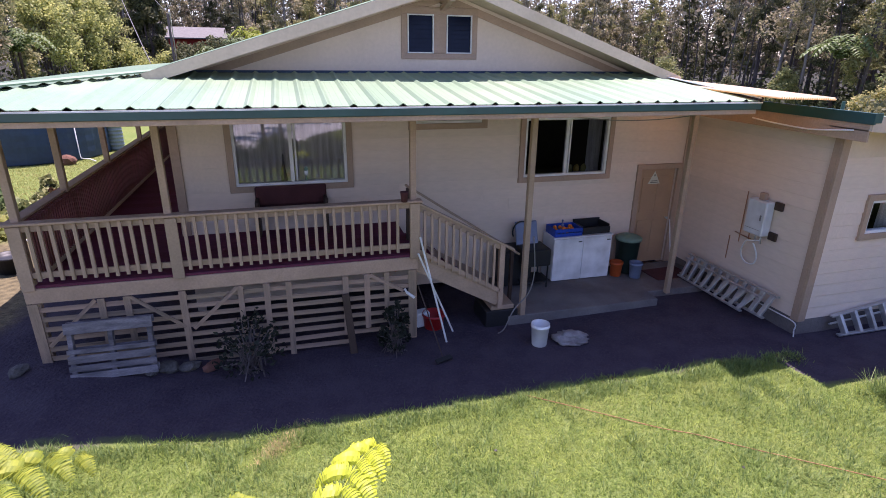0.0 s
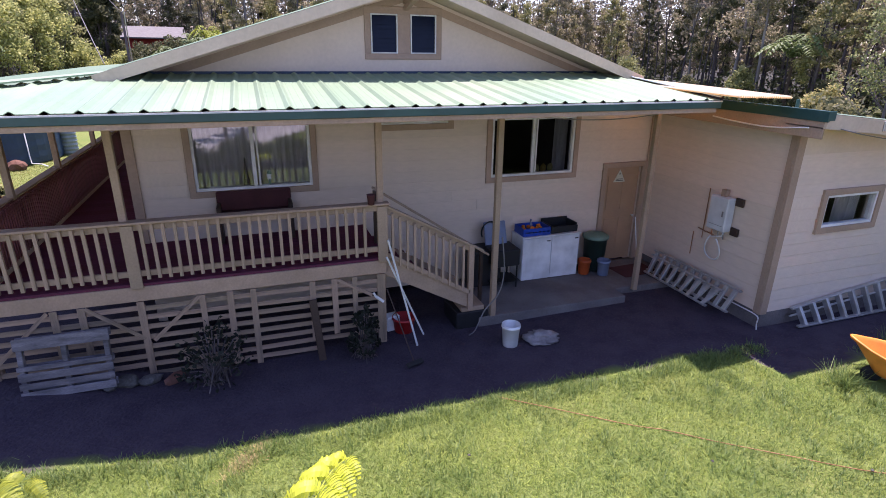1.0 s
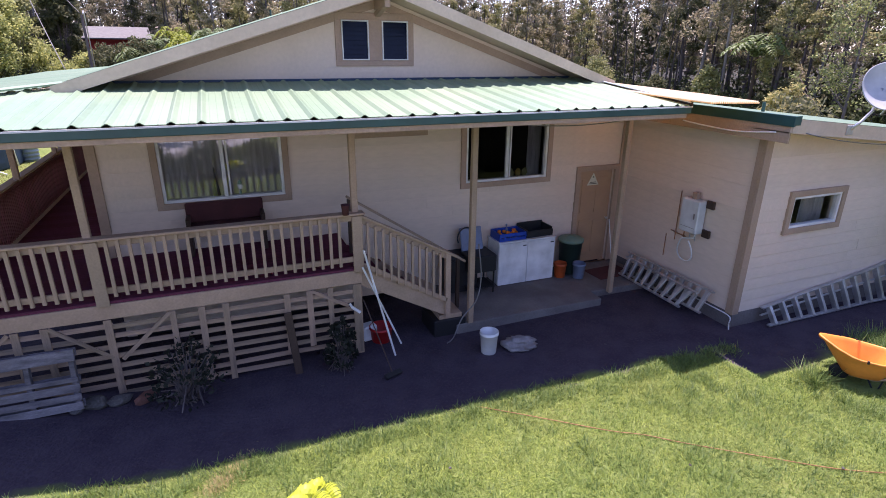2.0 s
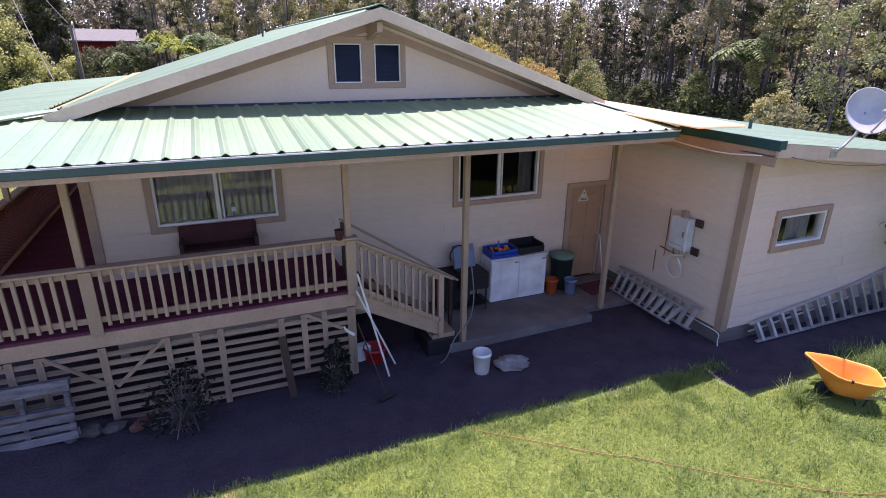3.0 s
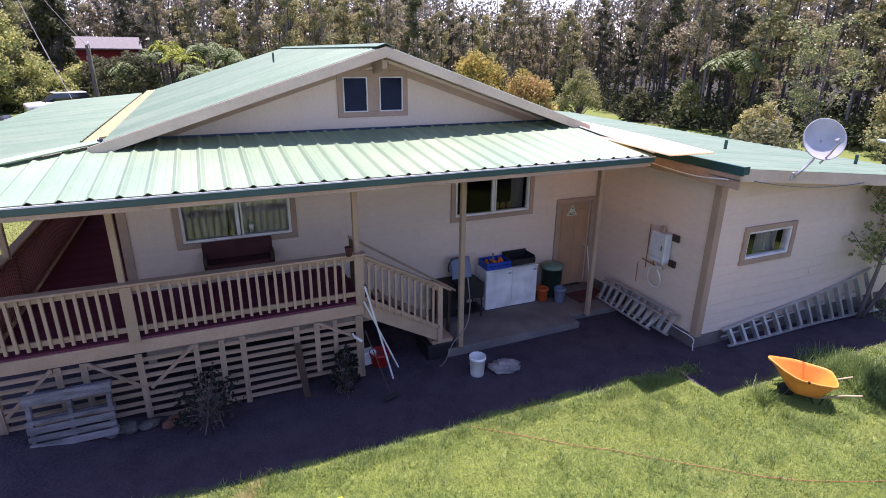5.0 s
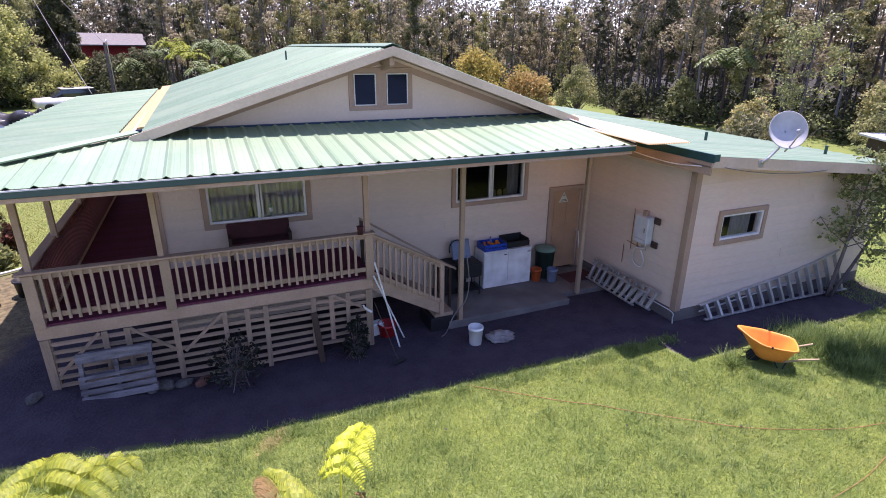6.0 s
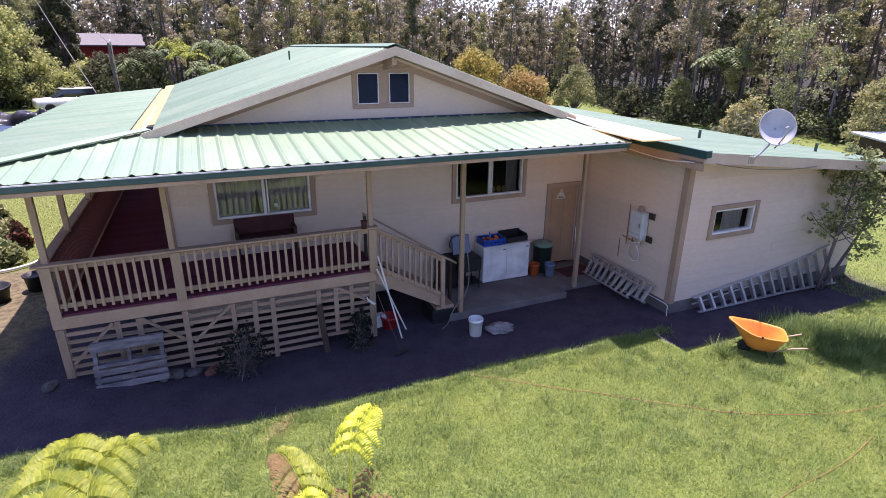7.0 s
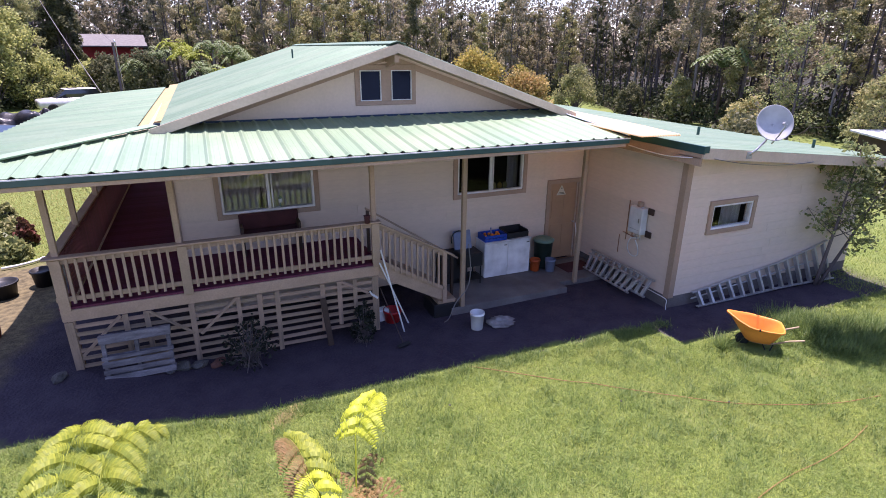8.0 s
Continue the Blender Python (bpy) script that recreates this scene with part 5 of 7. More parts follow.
def ladder(name, label, rails, n, w):
    """A ladder lying on its side: two rails, each a list of points, and rungs between them."""
    t = thing(name, label, "ladder")
    for pts in rails:
        b = bmesh.new()
        for a, c in zip(pts, pts[1:]):
            beam(b, a, c, w, 0.03, 0.003)
        part("side_rail", b, M["steel"], t)

    def along(pts, s):
        pts = [Vector(p) for p in pts]
        ds = [(b - a).length for a, b in zip(pts, pts[1:])]
        d = s * sum(ds)
        for a, b, k in zip(pts, pts[1:], ds):
            if d <= k:
                return a.lerp(b, d / k)
            d -= k
        return pts[-1]
    for i in range(n):
        s = (i + 0.5) / n
        a, c = along(rails[0], s), along(rails[1], s)
        b = bmesh.new()
        beam(b, a, c, w * 1.35, w * 0.9, 0.004, up=(1, 0, 0))
        part("step", b, M["steel"], t)
    return t


ladder("orchard_ladder", "long aluminium ladder lying on its side against the wall",
       [[(9.40, -3.46, -0.11), (10.6, -3.46, -0.11), (12.0, -3.46, -0.10), (13.1, -3.5, -0.10), (13.85, -3.55, -0.10)],
        [(9.36, -3.30, 0.16), (10.53, -3.27, 0.28), (12.12, -3.26, 0.46), (13.15, -3.26, 0.66), (13.7, -3.27, 0.82)]], 14, 0.07)
b_ = bmesh.new()
rod(b_, (9.36, -3.30, 0.02), (13.3, -3.3, 0.34), 0.018)
single("ladder_pole", b_, M["steel"], "loose aluminium prop pole of the long ladder", "pole")
ladder("step_ladder", "aluminium ladder lying on its side below the water heater",
       [[(8.42, -0.75, 0.02), (8.44, -2.85, 0.02)], [(8.60, -0.7, 0.40), (8.62, -2.9, 0.40)]], 11, 0.06)
ladder("step_ladder", "aluminium ladder lying on its side below the water heater",
       [[(8.28, -0.85, 0.03), (8.25, -2.55, 0.03)], [(8.46, -0.8, 0.36), (8.44, -2.7, 0.34)]], 9, 0.05)


def wheelbarrow():
    t = thing("wheelbarrow", "orange plastic wheelbarrow standing on the grass edge", "wheelbarrow", (9.16, -5.07, ground_z(9.16, -5.07) - 0.05), turn=-46)
    b = bmesh.new()
    # half outlines from nose to rear: rim (x, y, z) and floor (x, y)
    rim = [(-0.53, 0.0, 0.67), (-0.52, 0.035, 0.668), (-0.46, 0.095, 0.645), (-0.32, 0.21, 0.59), (-0.17, 0.30, 0.55), (-0.08, 0.325, 0.535), (0.15, 0.31, 0.51), (0.34, 0.275, 0.50), (0.41, 0.22, 0.495), (0.43, 0.1, 0.49), (0.43, 0.0, 0.49)]
    low = [(-0.16, 0.0), (-0.16, 0.04), (-0.15, 0.09), (-0.12, 0.14), (-0.06, 0.18), (0.0, 0.19), (0.12, 0.19), (0.22, 0.175), (0.26, 0.14), (0.27, 0.07), (0.27, 0.0)]
    rim += [(x, -y, z) for x, y, z in rim[-2:0:-1]]
    low += [(x, -y) for x, y in low[-2:0:-1]]
    k = len(rim)
    levels = [[(x * 1.05, y * 1.08, z - 0.03) for x, y, z in rim], [(x * 1.06, y * 1.09, z) for x, y, z in rim], [(x * 1.03, y * 1.05, z + 0.012) for x, y, z in rim], [(x, y, z) for x, y, z in rim]]
    for f in (0.12, 0.45, 0.8, 0.95):
        levels.append([(x + (u - x) * f, y + (w - y) * f, z + (0.2 - z) * min(1.0, f * 1.06)) for (x, y, z), (u, w) in zip(rim, low)])
    levels.append([(0.04 + (u - 0.04) * 0.85, w * 0.85, 0.19) for u, w in low])
    rings = [[b.verts.new(p) for p in lv] for lv in levels]
    for p, q in zip(rings, rings[1:]):
        for j in range(k):
            b.faces.new((p[j], p[(j + 1) % k], q[(j + 1) % k], q[j]))
    b.faces.new(rings[-1])
    bmesh.ops.recalc_face_normals(b, faces=b.faces)
    bmesh.ops.solidify(b, geom=b.faces[:], thickness=0.008)
    part("tray", b, M["orange"], t, "", True)
    for s in (-1, 1):
        add("handle", lambda q: tube(q, [(-0.1, s * 0.1, 0.16), (0.2, s * 0.13, 0.16), (0.34, s * 0.2, 0.25), (0.52, s * 0.25, 0.36), (0.74, s * 0.29, 0.44)], 0.017), M["wood"], t, "pale wooden handle", True)
        add("leg", lambda q: tube(q, [(0.12, s * 0.13, 0.17), (0.2, s * 0.15, 0.03), (0.26, s * 0.15, 0.03), (0.3, s * 0.15, 0.2)], 0.012), M["black"], t, "", True)
        add("rim_clip", lambda q: box(q, (-0.02, s * 0.345 - 0.012, 0.5), (0.01, s * 0.345 + 0.012, 0.548), 0.003, pose(0.01, 0, 0)), M["darkwood"], t, "dark rubbed mark on the rim")
    w = add("wheel", lambda q: lathe(q, [(0.05, -0.035), (0.10, -0.035), (0.125, -0.02), (0.125, 0.02), (0.10, 0.035), (0.05, 0.035)], 20, pose(-0.2, 0, 0.14, 90)), M["rubber"], t, "black rubber wheel", True)
    add("hub", lambda q: rod(q, (-0.2, -0.05, 0.14), (-0.2, 0.05, 0.14), 0.03), M["black"], w)


wheelbarrow()


# ---- cables, cords, pipes ----
def cord(name, pts, r, material, label, category, sag=0.0, n=24):
    p = [Vector(q) for q in pts]
    out = []
    for i in range(len(p) - 1):
        for j in range(n if len(p) == 2 else 8):
            s = j / (n if len(p) == 2 else 8)
            q = p[i].lerp(p[i + 1], s)
            if 0 < i < len(p) - 2 or (len(p) > 3):
                a, d = p[max(i - 1, 0)], p[min(i + 2, len(p) - 1)]
                q = 0.5 * ((2 * p[i]) + (p[i + 1] - a) * s + (2 * a - 5 * p[i] + 4 * p[i + 1] - d) * s * s + (-a + 3 * p[i] - 3 * p[i + 1] + d) * s ** 3)
            out.append(q - Vector((0, 0, sag * 4 * s * (1 - s) if len(p) == 2 else 0)))
    out.append(p[-1])
    b = bmesh.new()
    tube(b, out, r, 6)
    return single(name, b, material, label, category, smooth=True)


def on_lawn(pts, dz=0.03):
    return [(x, y, ground_z(x, y) + dz) for x, y in pts]


cord("orange_cord", on_lawn([(3.7, -3.7), (4.28, -4.13), (5.04, -4.72), (5.4, -4.95), (5.77, -5.27), (6.46, -5.81), (7.15, -6.3), (7.95, -6.67), (8.74, -6.95), (9.6, -7.1)], 0.022), 0.006,
     M["hose"], "long orange extension cord lying across the lawn", "cord")
cord("orange_cord", on_lawn([(5.4, -7.98), (5.86, -7.86), (6.52, -7.76), (7.14, -7.73), (7.86, -7.66), (8.6, -7.5)], 0.028), 0.0045, M["hose"],
     "orange cord half hidden in the lawn", "cord")
cord("eave_cable", [(4.6, -1.9, 3.40), (7.45, -1.9, 3.36)], 0.008, M["cable"], "thin cable sagging under the porch eave", "cable", sag=0.12)
cord("fascia_cable", [(8.7, AFY - 0.01, 3.28), (11.6, AFY - 0.01, 3.02)], 0.008, M["cable"], "thin cable sagging along the addition fascia", "cable", sag=0.09)
cord("conduit", [(8.4, -1.81, 3.25), (8.4, -2.28, 3.22), (8.4, -2.93, 3.21), (8.4, -3.58, 3.28)], 0.012, M["pvc"], "white conduit under the addition eave", "pipe")
cord("base_pipe", [(8.7, -2.3, 0.10), (8.7, -2.8, 0.10), (8.69, -3.22, 0.09), (8.69, -3.25, -0.05), (8.69, -3.27, -0.16)], 0.011, M["pvc"], "white pipe along the foot of the side wall", "pipe")
cord("grey_hose", [(4.56, -1.80, 1.45), (4.60, -1.84, 0.9), (4.52, -1.86, 0.5), (4.3, -1.8, 0.18), (4.1, -1.9, -0.10), (3.95, -2.0, -0.12)], 0.011, M["cable"],
     "grey hose hanging from a porch post", "hose")
loop = [(5.02 + 0.18 * math.cos(a), -0.3, 1.02 + 0.2 * math.sin(a)) for a in np.linspace(-0.4, 3.6, 14)]
cord("black_hose", loop, 0.014, M["black"], "black hose looped behind the grill", "hose")


# ---- left yard, far buildings, vehicles ----
def tank():
    t = thing("water_tank", "round dark blue water tank with a folded cover", "water tank", (-9.5, 17.6, -0.15))
    add("liner", lambda b: lathe(b, [(2.74, 0), (2.79, 0.05)] + [(2.79 + 0.008 * (i % 2), 0.05 + 0.22 * i) for i in range(1, 9)] + [(2.81, 1.9), (0.05, 2.3)], 48), M["tank"], t)
    add("downpipe", lambda b: tube(b, [(2.2, -1.78, 2.0), (2.21, -1.8, 0.3), (2.24, -1.84, 0.08), (2.6, -1.95, 0.06), (2.92, -2.4, 0.05)], 0.022), M["pvc"], t, "white downpipe", True)
    add("overflow_pipe", lambda b: tube(b, [(2.72, -0.72, 2.05), (2.86, -0.72, 0.04)], 0.03), M["pvc"], t, "pale slanting overflow pipe", True)


tank()
t_ = thing("ribbed_tank", "tall grey-green ribbed water tank", "water tank", (-6.56, 18.3, -0.15))
add("shell", lambda b: lathe(b, [(0.29 + 0.04 * (i % 2), 0.08 * i) for i in range(28)] + [(0.22, 2.2), (0.05, 2.3)], 24), M["tankgrey"], t_)
b_ = bmesh.new()
blob(b_, (0, 0, 0.14), (0.34, 0.26, 0.22), 5, 0.25, 2)
single("red_rock", b_, M["redstone"], "large red-brown rock on the lawn", "rock", m=pose(-7.5, 15.0, -0.15))


def pot(x, y, r, h, label="large black plant pot"):
    b = bmesh.new()
    lathe(b, [(r * 0.78, 0), (r * 0.95, h * 0.9), (r * 1.06, h * 0.9), (r * 1.06, h), (r * 0.94, h), (r * 0.9, h * 0.85), (0.01, h * 0.84)], 20)
    single("plant_pot", b, M["black"], label, "pot", group="plant pots in the yard", smooth=True, m=pose(x, y, ground_z(x, y)))


pot(-4.78, 3.0, 0.3, 0.36, "wide black plant pot on dry ground")
pot(-4.1, 3.45, 0.24, 0.4)
pot(-6.3, 9.6, 0.2, 0.4)
cord("white_gutter", [(x, y, ground_z(x, y) + 0.06) for x, y in ((-4.5, 5.4), (-4.64, 5.17), (-4.95, 4.95), (-5.3, 4.84))], 0.032, M["pvc"], "curved white plastic gutter lying beside the plants", "gutter")
b_ = bmesh.new()
lathe(b_, [(0.14, 0), (0.17, 0.3), (0.18, 0.3), (0.18, 0.33), (0.15, 0.33), (0.14, 0.04), (0.01, 0.04)], 20)
single("red_bucket", b_, M["red"], "red plastic bucket on dry ground", "bucket", smooth=True, m=pose(-4.35, 0.55, ground_z(-4.35, 0.55)))


def car():
    t = thing("car", "white parked sport utility vehicle with a roof hatch", "car", (-10.5, 46.5, -0.15), turn=20)
    t.scale = (1.12, 1.12, 1.12)

    def hull(b, sections):
        rings = []
        for x, prof in sections:
            rings.append([b.verts.new((x, y, z)) for y, z in prof])
        for a, c in zip(rings, rings[1:]):
            k = len(a)
            for j in range(k):
                b.faces.new((a[j], a[(j + 1) % k], c[(j + 1) % k], c[j]))
        b.faces.new(rings[0][::-1])
        b.faces.new(rings[-1])
        bmesh.ops.recalc_face_normals(b, faces=b.faces)

    def sec(w, z0, z1):
        return [(-w, z0), (w, z0), (w * 1.02, (z0 + z1) / 2), (w * 0.95, z1), (-w * 0.95, z1), (-w * 1.02, (z0 + z1) / 2)]
    add("body", lambda b: hull(b, [(-2.3, sec(0.8, 0.45, 0.9)), (-2.2, sec(0.88, 0.35, 1.0)), (-1.0, sec(0.9, 0.3, 1.08)), (1.9, sec(0.9, 0.3, 1.08)), (2.2, sec(0.88, 0.35, 1.05)), (2.3, sec(0.84, 0.45, 0.9))]),
        M["carwhite"], t, "", True)
    add("cabin", lambda b: hull(b, [(-1.15, sec(0.84, 1.06, 1.09)), (-0.45, sec(0.74, 1.06, 1.66)), (1.6, sec(0.74, 1.06, 1.68)), (2.15, sec(0.82, 1.04, 1.08))]), M["carglass"], t, "dark tinted glass")
    add("roof", lambda b: box(b, (-0.5, -0.72, 1.66), (1.65, 0.72, 1.74), 0.03), M["carwhite"], t)
    add("roof_hatch", lambda b: box(b, (-0.2, -0.4, 1.742), (0.5, 0.4, 1.75)), M["screen"], t)
    for x in (-1.45, 1.4):
        for y in (-0.86, 0.86):
            w = add("wheel", lambda b: lathe(b, [(0.2, -0.1), (0.33, -0.1), (0.36, -0.06), (0.36, 0.06), (0.33, 0.1), (0.2, 0.1)], 20, pose(x, y, 0.36, 90)), M["rubber"], t, "", True)
            add("rim", lambda b: rod(b, (x, y - 0.08, 0.36), (x, y + 0.08, 0.36), 0.2, seg=12), M["steel"], w)


car()
b_ = bmesh.new()
blob(b_, (0, 0, 0.5), (2.0, 1.3, 1.15), 11, 0.7, 5, 2.3)
blob(b_, (1.5, 1.2, 0.55), (0.9, 0.9, 1.15), 12, 0.6, 5, 2.6)
single("tarpaulin", b_, M["tarp"], "heap covered with a crumpled black tarpaulin", "tarpaulin", smooth=True, m=pose(-9.9, 27.8, -0.15, 0, 0, 20))


def far_house():
    t = thing("red_house", "far red house with a grey roof behind tree ferns", "house", (-9.7, 73.0, -0.45), turn=8)
    add("wall", lambda b: box(b, (-3.2, -3, -0.2), (3.2, 3, 5.9)), M["redhouse"], t)

    def roof(b):
        pr = [(-4.0, 5.75), (0, 7.1), (4.0, 5.75), (4.0, 5.6), (0, 6.95), (-4.0, 5.6)]
        a = [b.verts.new((-3.5, y, z)) for y, z in pr]
        c = [b.verts.new((3.7, y, z)) for y, z in pr]
        for i in range(6):
            b.faces.new((a[i], a[(i + 1) % 6], c[(i + 1) % 6], c[i]))
        b.faces.new(a[::-1])
        b.faces.new(c)
        bmesh.ops.recalc_face_normals(b, faces=b.faces)
    add("roof", roof, M["greyroof"], t)


far_house()


def shed():
    t = thing("shed", "low shed with a white metal roof", "shed", (25.4, 1.0, -0.15), turn=-20)
    add("wall", lambda b: box(b, (-1.5, -1.4, 0), (1.5, 1.4, 2.15)), M["darkwood"], t)
    add("roof", lambda b: box(b, (-1.8, -1.7, 2.14), (1.8, 1.7, 2.22), 0.01, pose(0, 0, 0.05, 3)), M["white"], t)


shed()


def utility_pole():
    t = thing("utility_pole", "grey wooden service pole behind the house", "pole", (-2.85, 13.4, -0.15))
    add("shaft", lambda b: rod(b, (0, 0, 0), (-0.02, 0, 5.5), 0.05, 0.042, 10), M["bark"], t)
    add("weatherhead", lambda b: tube(b, [(0.09, -0.06, 2.0), (0.07, -0.06, 5.45), (0.07, -0.14, 5.6), (0.07, -0.24, 5.5)], 0.022), M["steel"], t, "grey metal conduit with a hooked head", True)


utility_pole()
cord("service_cable", [(-3.3, 11.6, 3.7), (-10.2, 36.0, 11.0)], 0.014, M["cable"], "power cable rising to a distant pole", "cable", sag=0.3)
cord("service_cable", [(-2.9, 13.3, 5.4), (-10.0, 36.0, 11.6)], 0.009, M["cable"], "thin power cable rising to a distant pole", "cable", sag=0.25)


# ---- curtains and things inside ----
def curtain(x0, x1, z0, z1, y, folds, label):
    b = bmesh.new()
    k = folds * 6
    top = [b.verts.new((x0 + (x1 - x0) * i / k, y + 0.013 * math.sin(i * math.pi / 3), z1)) for i in range(k + 1)]
    bot = [b.verts.new((x0 + (x1 - x0) * i / k + 0.01 * math.sin(i), y + 0.02 * math.sin(i * math.pi / 3 + 0.4), z0)) for i in range(k + 1)]
    for i in range(k):
        b.faces.new((bot[i], bot[i + 1], top[i + 1], top[i]))
    bmesh.ops.solidify(b, geom=b.faces[:], thickness=0.003)
    single("curtain", b, M["curtain"], label, "curtain", smooth=True)


curtain(-0.0, 0.9, 2.0, 3.3, 0.095, 8, "white gathered curtain behind the large window")
curtain(0.94, 1.83, 2.0, 3.3, 0.095, 7, "white gathered curtain behind the large window")
curtain(10.15, 10.75, 1.4, 2.2, -3.0, 5, "dull grey curtain behind the small window")
curtain(6.55, 6.86, 1.85, 3.2, 0.25, 3, "pale curtain at the kitchen window")
b_ = bmesh.new()
box(b_, (5.0, 0.2, 1.3), (7.0, 0.75, 2.0), 0.01)
single("kitchen_counter", b_, M["darkwood"], "dark counter behind the kitchen window", "counter")
lamp_ = thing("table_lamp", "small table lamp with a white shade behind the large window", "lamp", (1.13, 0.045, 2.085))
b_ = bmesh.new()
lathe(b_, [(0.03, 0), (0.045, 0.01), (0.02, 0.03), (0.012, 0.1), (0.012, 0.15)], 16)
part("base", b_, M["lid"], lamp_, "", True)
b_ = bmesh.new()
lathe(b_, [(0.04, 0.13), (0.04, 0.21), (0.037, 0.21), (0.037, 0.13)], 18)
part("shade", b_, M["white"], lamp_, "white drum shade", True)
b_ = bmesh.new()
lathe(b_, [(0.038, 0.212), (0.03, 0.25), (0.008, 0.27), (0.002, 0.29)], 16)
part("finial", b_, M["lid"], lamp_, "green cap", True)
b_ = bmesh.new()
lathe(b_, [(0.05, 0), (0.055, 0.03), (0.05, 0.12), (0.028, 0.24), (0.014, 0.36), (0.012, 0.46), (0.004, 0.5)], 14)
single("sill_vase", b_, M["black"], "slim dark vase on the sill of the large window", "vase", smooth=True, m=pose(0.77, 0.053, 2.09) @ Matrix.Diagonal((1, 0.24, 1, 1)))
for i, x in enumerate((6.2, 6.35, 6.5)):
    b_ = bmesh.new()
    blob(b_, (0, 0, 0.07), (0.06, 0.05, 0.09), i, 0.3, 2)
    single("window_plant", b_, M["leaflight"] if i != 1 else M["leafgold"], "small potted plant on the kitchen sill", "plant", group="sill plants", m=pose(x, 0.22, 2.0))


# pale gravel drive behind the lawn, seen in the window panes
b_ = bmesh.new()
quad = [(-26, -40), (34, -40), (34, -31), (4.5, -24), (-0.2, -16), (-26, -13.5)]
vs = [b_.verts.new((x, y, -0.06)) for x, y in quad]
vd = [b_.verts.new((x, y, -0.35)) for x, y in quad]
b_.faces.new(vs)
for i in range(6):
    b_.faces.new((vs[i], vd[i], vd[(i + 1) % 6], vs[(i + 1) % 6]))
bmesh.ops.recalc_face_normals(b_, faces=b_.faces)
single("drive", b_, M["gravel"], "pale gravel drive beyond the lawn", "drive", kind="structure")


# ---- plants ----
def tree_meshes(seed, H, lo, spread, leafmat, barkmat, limbs=14, per=70, size=0.2, r0=0.14, clump=0.42, twigs=3, lean=(0, 0)):
    """Trunk with limbs, and a crown of leaf clumps at the ends of the twigs."""
    g = np.random.default_rng(seed)
    bm = bmesh.new()
    bend = g.normal(size=(2, 2)) * H * 0.02
    k = 9

    def trunk_at(s):
        return Vector((bend[0, 0] * math.sin(s * 2.5) + bend[1, 0] * s + lean[0] * s, bend[0, 1] * math.sin(s * 2.1) + bend[1, 1] * s + lean[1] * s, s * H))
    tube(bm, [trunk_at(i / (k - 1)) for i in range(k)], r0, 7, r0 * 0.2)
    cents = []
    for i in range(limbs):
        s = lo + (1 - lo) * (i + g.uniform(0, 1)) / limbs
        p = trunk_at(min(s, 0.99))
        az = g.uniform(0, 2 * math.pi)
        reach = spread * (1.05 - 0.75 * (s - lo) / (1 - lo)) * g.uniform(0.5, 1.15)
        rise = reach * g.uniform(0.35, 1.1)
        q = p + Vector((math.cos(az) * reach, math.sin(az) * reach, rise))
        mid = p.lerp(q, 0.5) + Vector((0, 0, -0.1 * reach))
        tube(bm, [p, mid, q], r0 * 0.34 * (1.2 - s), 5, r0 * 0.08)
        for j in range(twigs):
            w = mid.lerp(q, g.uniform(0.2, 1.0)) + Vector(g.normal(size=3) * reach * 0.28)
            tube(bm, [mid.lerp(q, 0.5), w], r0 * 0.09, 4, r0 * 0.03)
            cents.append(w)
        cents.append(q)
    cents.append(trunk_at(1.0))
    pts = []
    for c in cents:
        n_ = int(per * g.uniform(0.5, 1.4))
        rad = clump * g.uniform(0.6, 1.3)
        d = unit(g.normal(size=(n_, 3))) * (g.uniform(0.25, 1, (n_, 1)) ** 0.6) * rad * np.array([1.15, 1.15, 0.75])
        pts.append(np.array(c) + d)
    pts = np.concatenate(pts)
    return mesh_of(bm, "trunk", barkmat, True), quad_mesh("crown", leaf_quads(g, pts, size, 0.3), leafmat)


def tree_thing(meshes, label, category="tree", group="", name="tree"):
    t = thing(name, label, category, group=group)
    for n_, me in zip(("trunk", "crown"), meshes):
        o = new(n_, me)
        o.parent = t
    return t


KINDS = []
for i, (H, lo, sp, lm, bk) in enumerate(((12.5, 0.26, 1.7, "leaf", "bark"), (11.0, 0.18, 2.0, "leafdark", "bark"), (13.5, 0.32, 1.5, "leaf", "palebark"), (10.0, 0.16, 1.9, "leaf", "palebark"),
                                         (12.0, 0.24, 1.8, "leafdark", "palebark"), (9.0, 0.12, 2.1, "leaflight", "bark"), (14.0, 0.38, 1.4, "leaf", "bark"), (12.0, 0.22, 1.8, "leafolive", "bark"), (13.0, 0.3, 1.6, "leafolive", "palebark"))):
    KINDS.append(tree_meshes(20 + i, H, lo, sp, M[lm], M[bk], limbs=16 if i in (2, 6) else 22, per=46 if i in (2, 6) else 66, size=0.215, r0=0.14))
KLABEL = ["tall slender tree with a grey-green open crown", "tall tree with a dense dark green crown", "tall pale-trunked tree with a sparse grey-green crown", "leafy pale-trunked tree at the forest edge",
          "tall tree with a dark green crown and pale trunk", "low spreading tree with light green leaves", "very tall thin tree with a high open crown",
          "tall tree with a sunlit olive crown", "tall pale-trunked tree with an olive crown"]
BASE = [None] * len(KINDS)


def plant_tree(kind, x, y, turn, s, z=-0.2):
    m = pose(x, y, z, 0, 0, turn) @ Matrix.Scale(s, 4)
    if BASE[kind] is None:
        BASE[kind] = tree_thing(KINDS[kind], KLABEL[kind], group="forest trees")
        BASE[kind].matrix_basis = m
        return BASE[kind]
    t = copy_thing(BASE[kind], pose(x, y, z, 0, 0, turn))
    t.scale = (s, s, s)
    return t


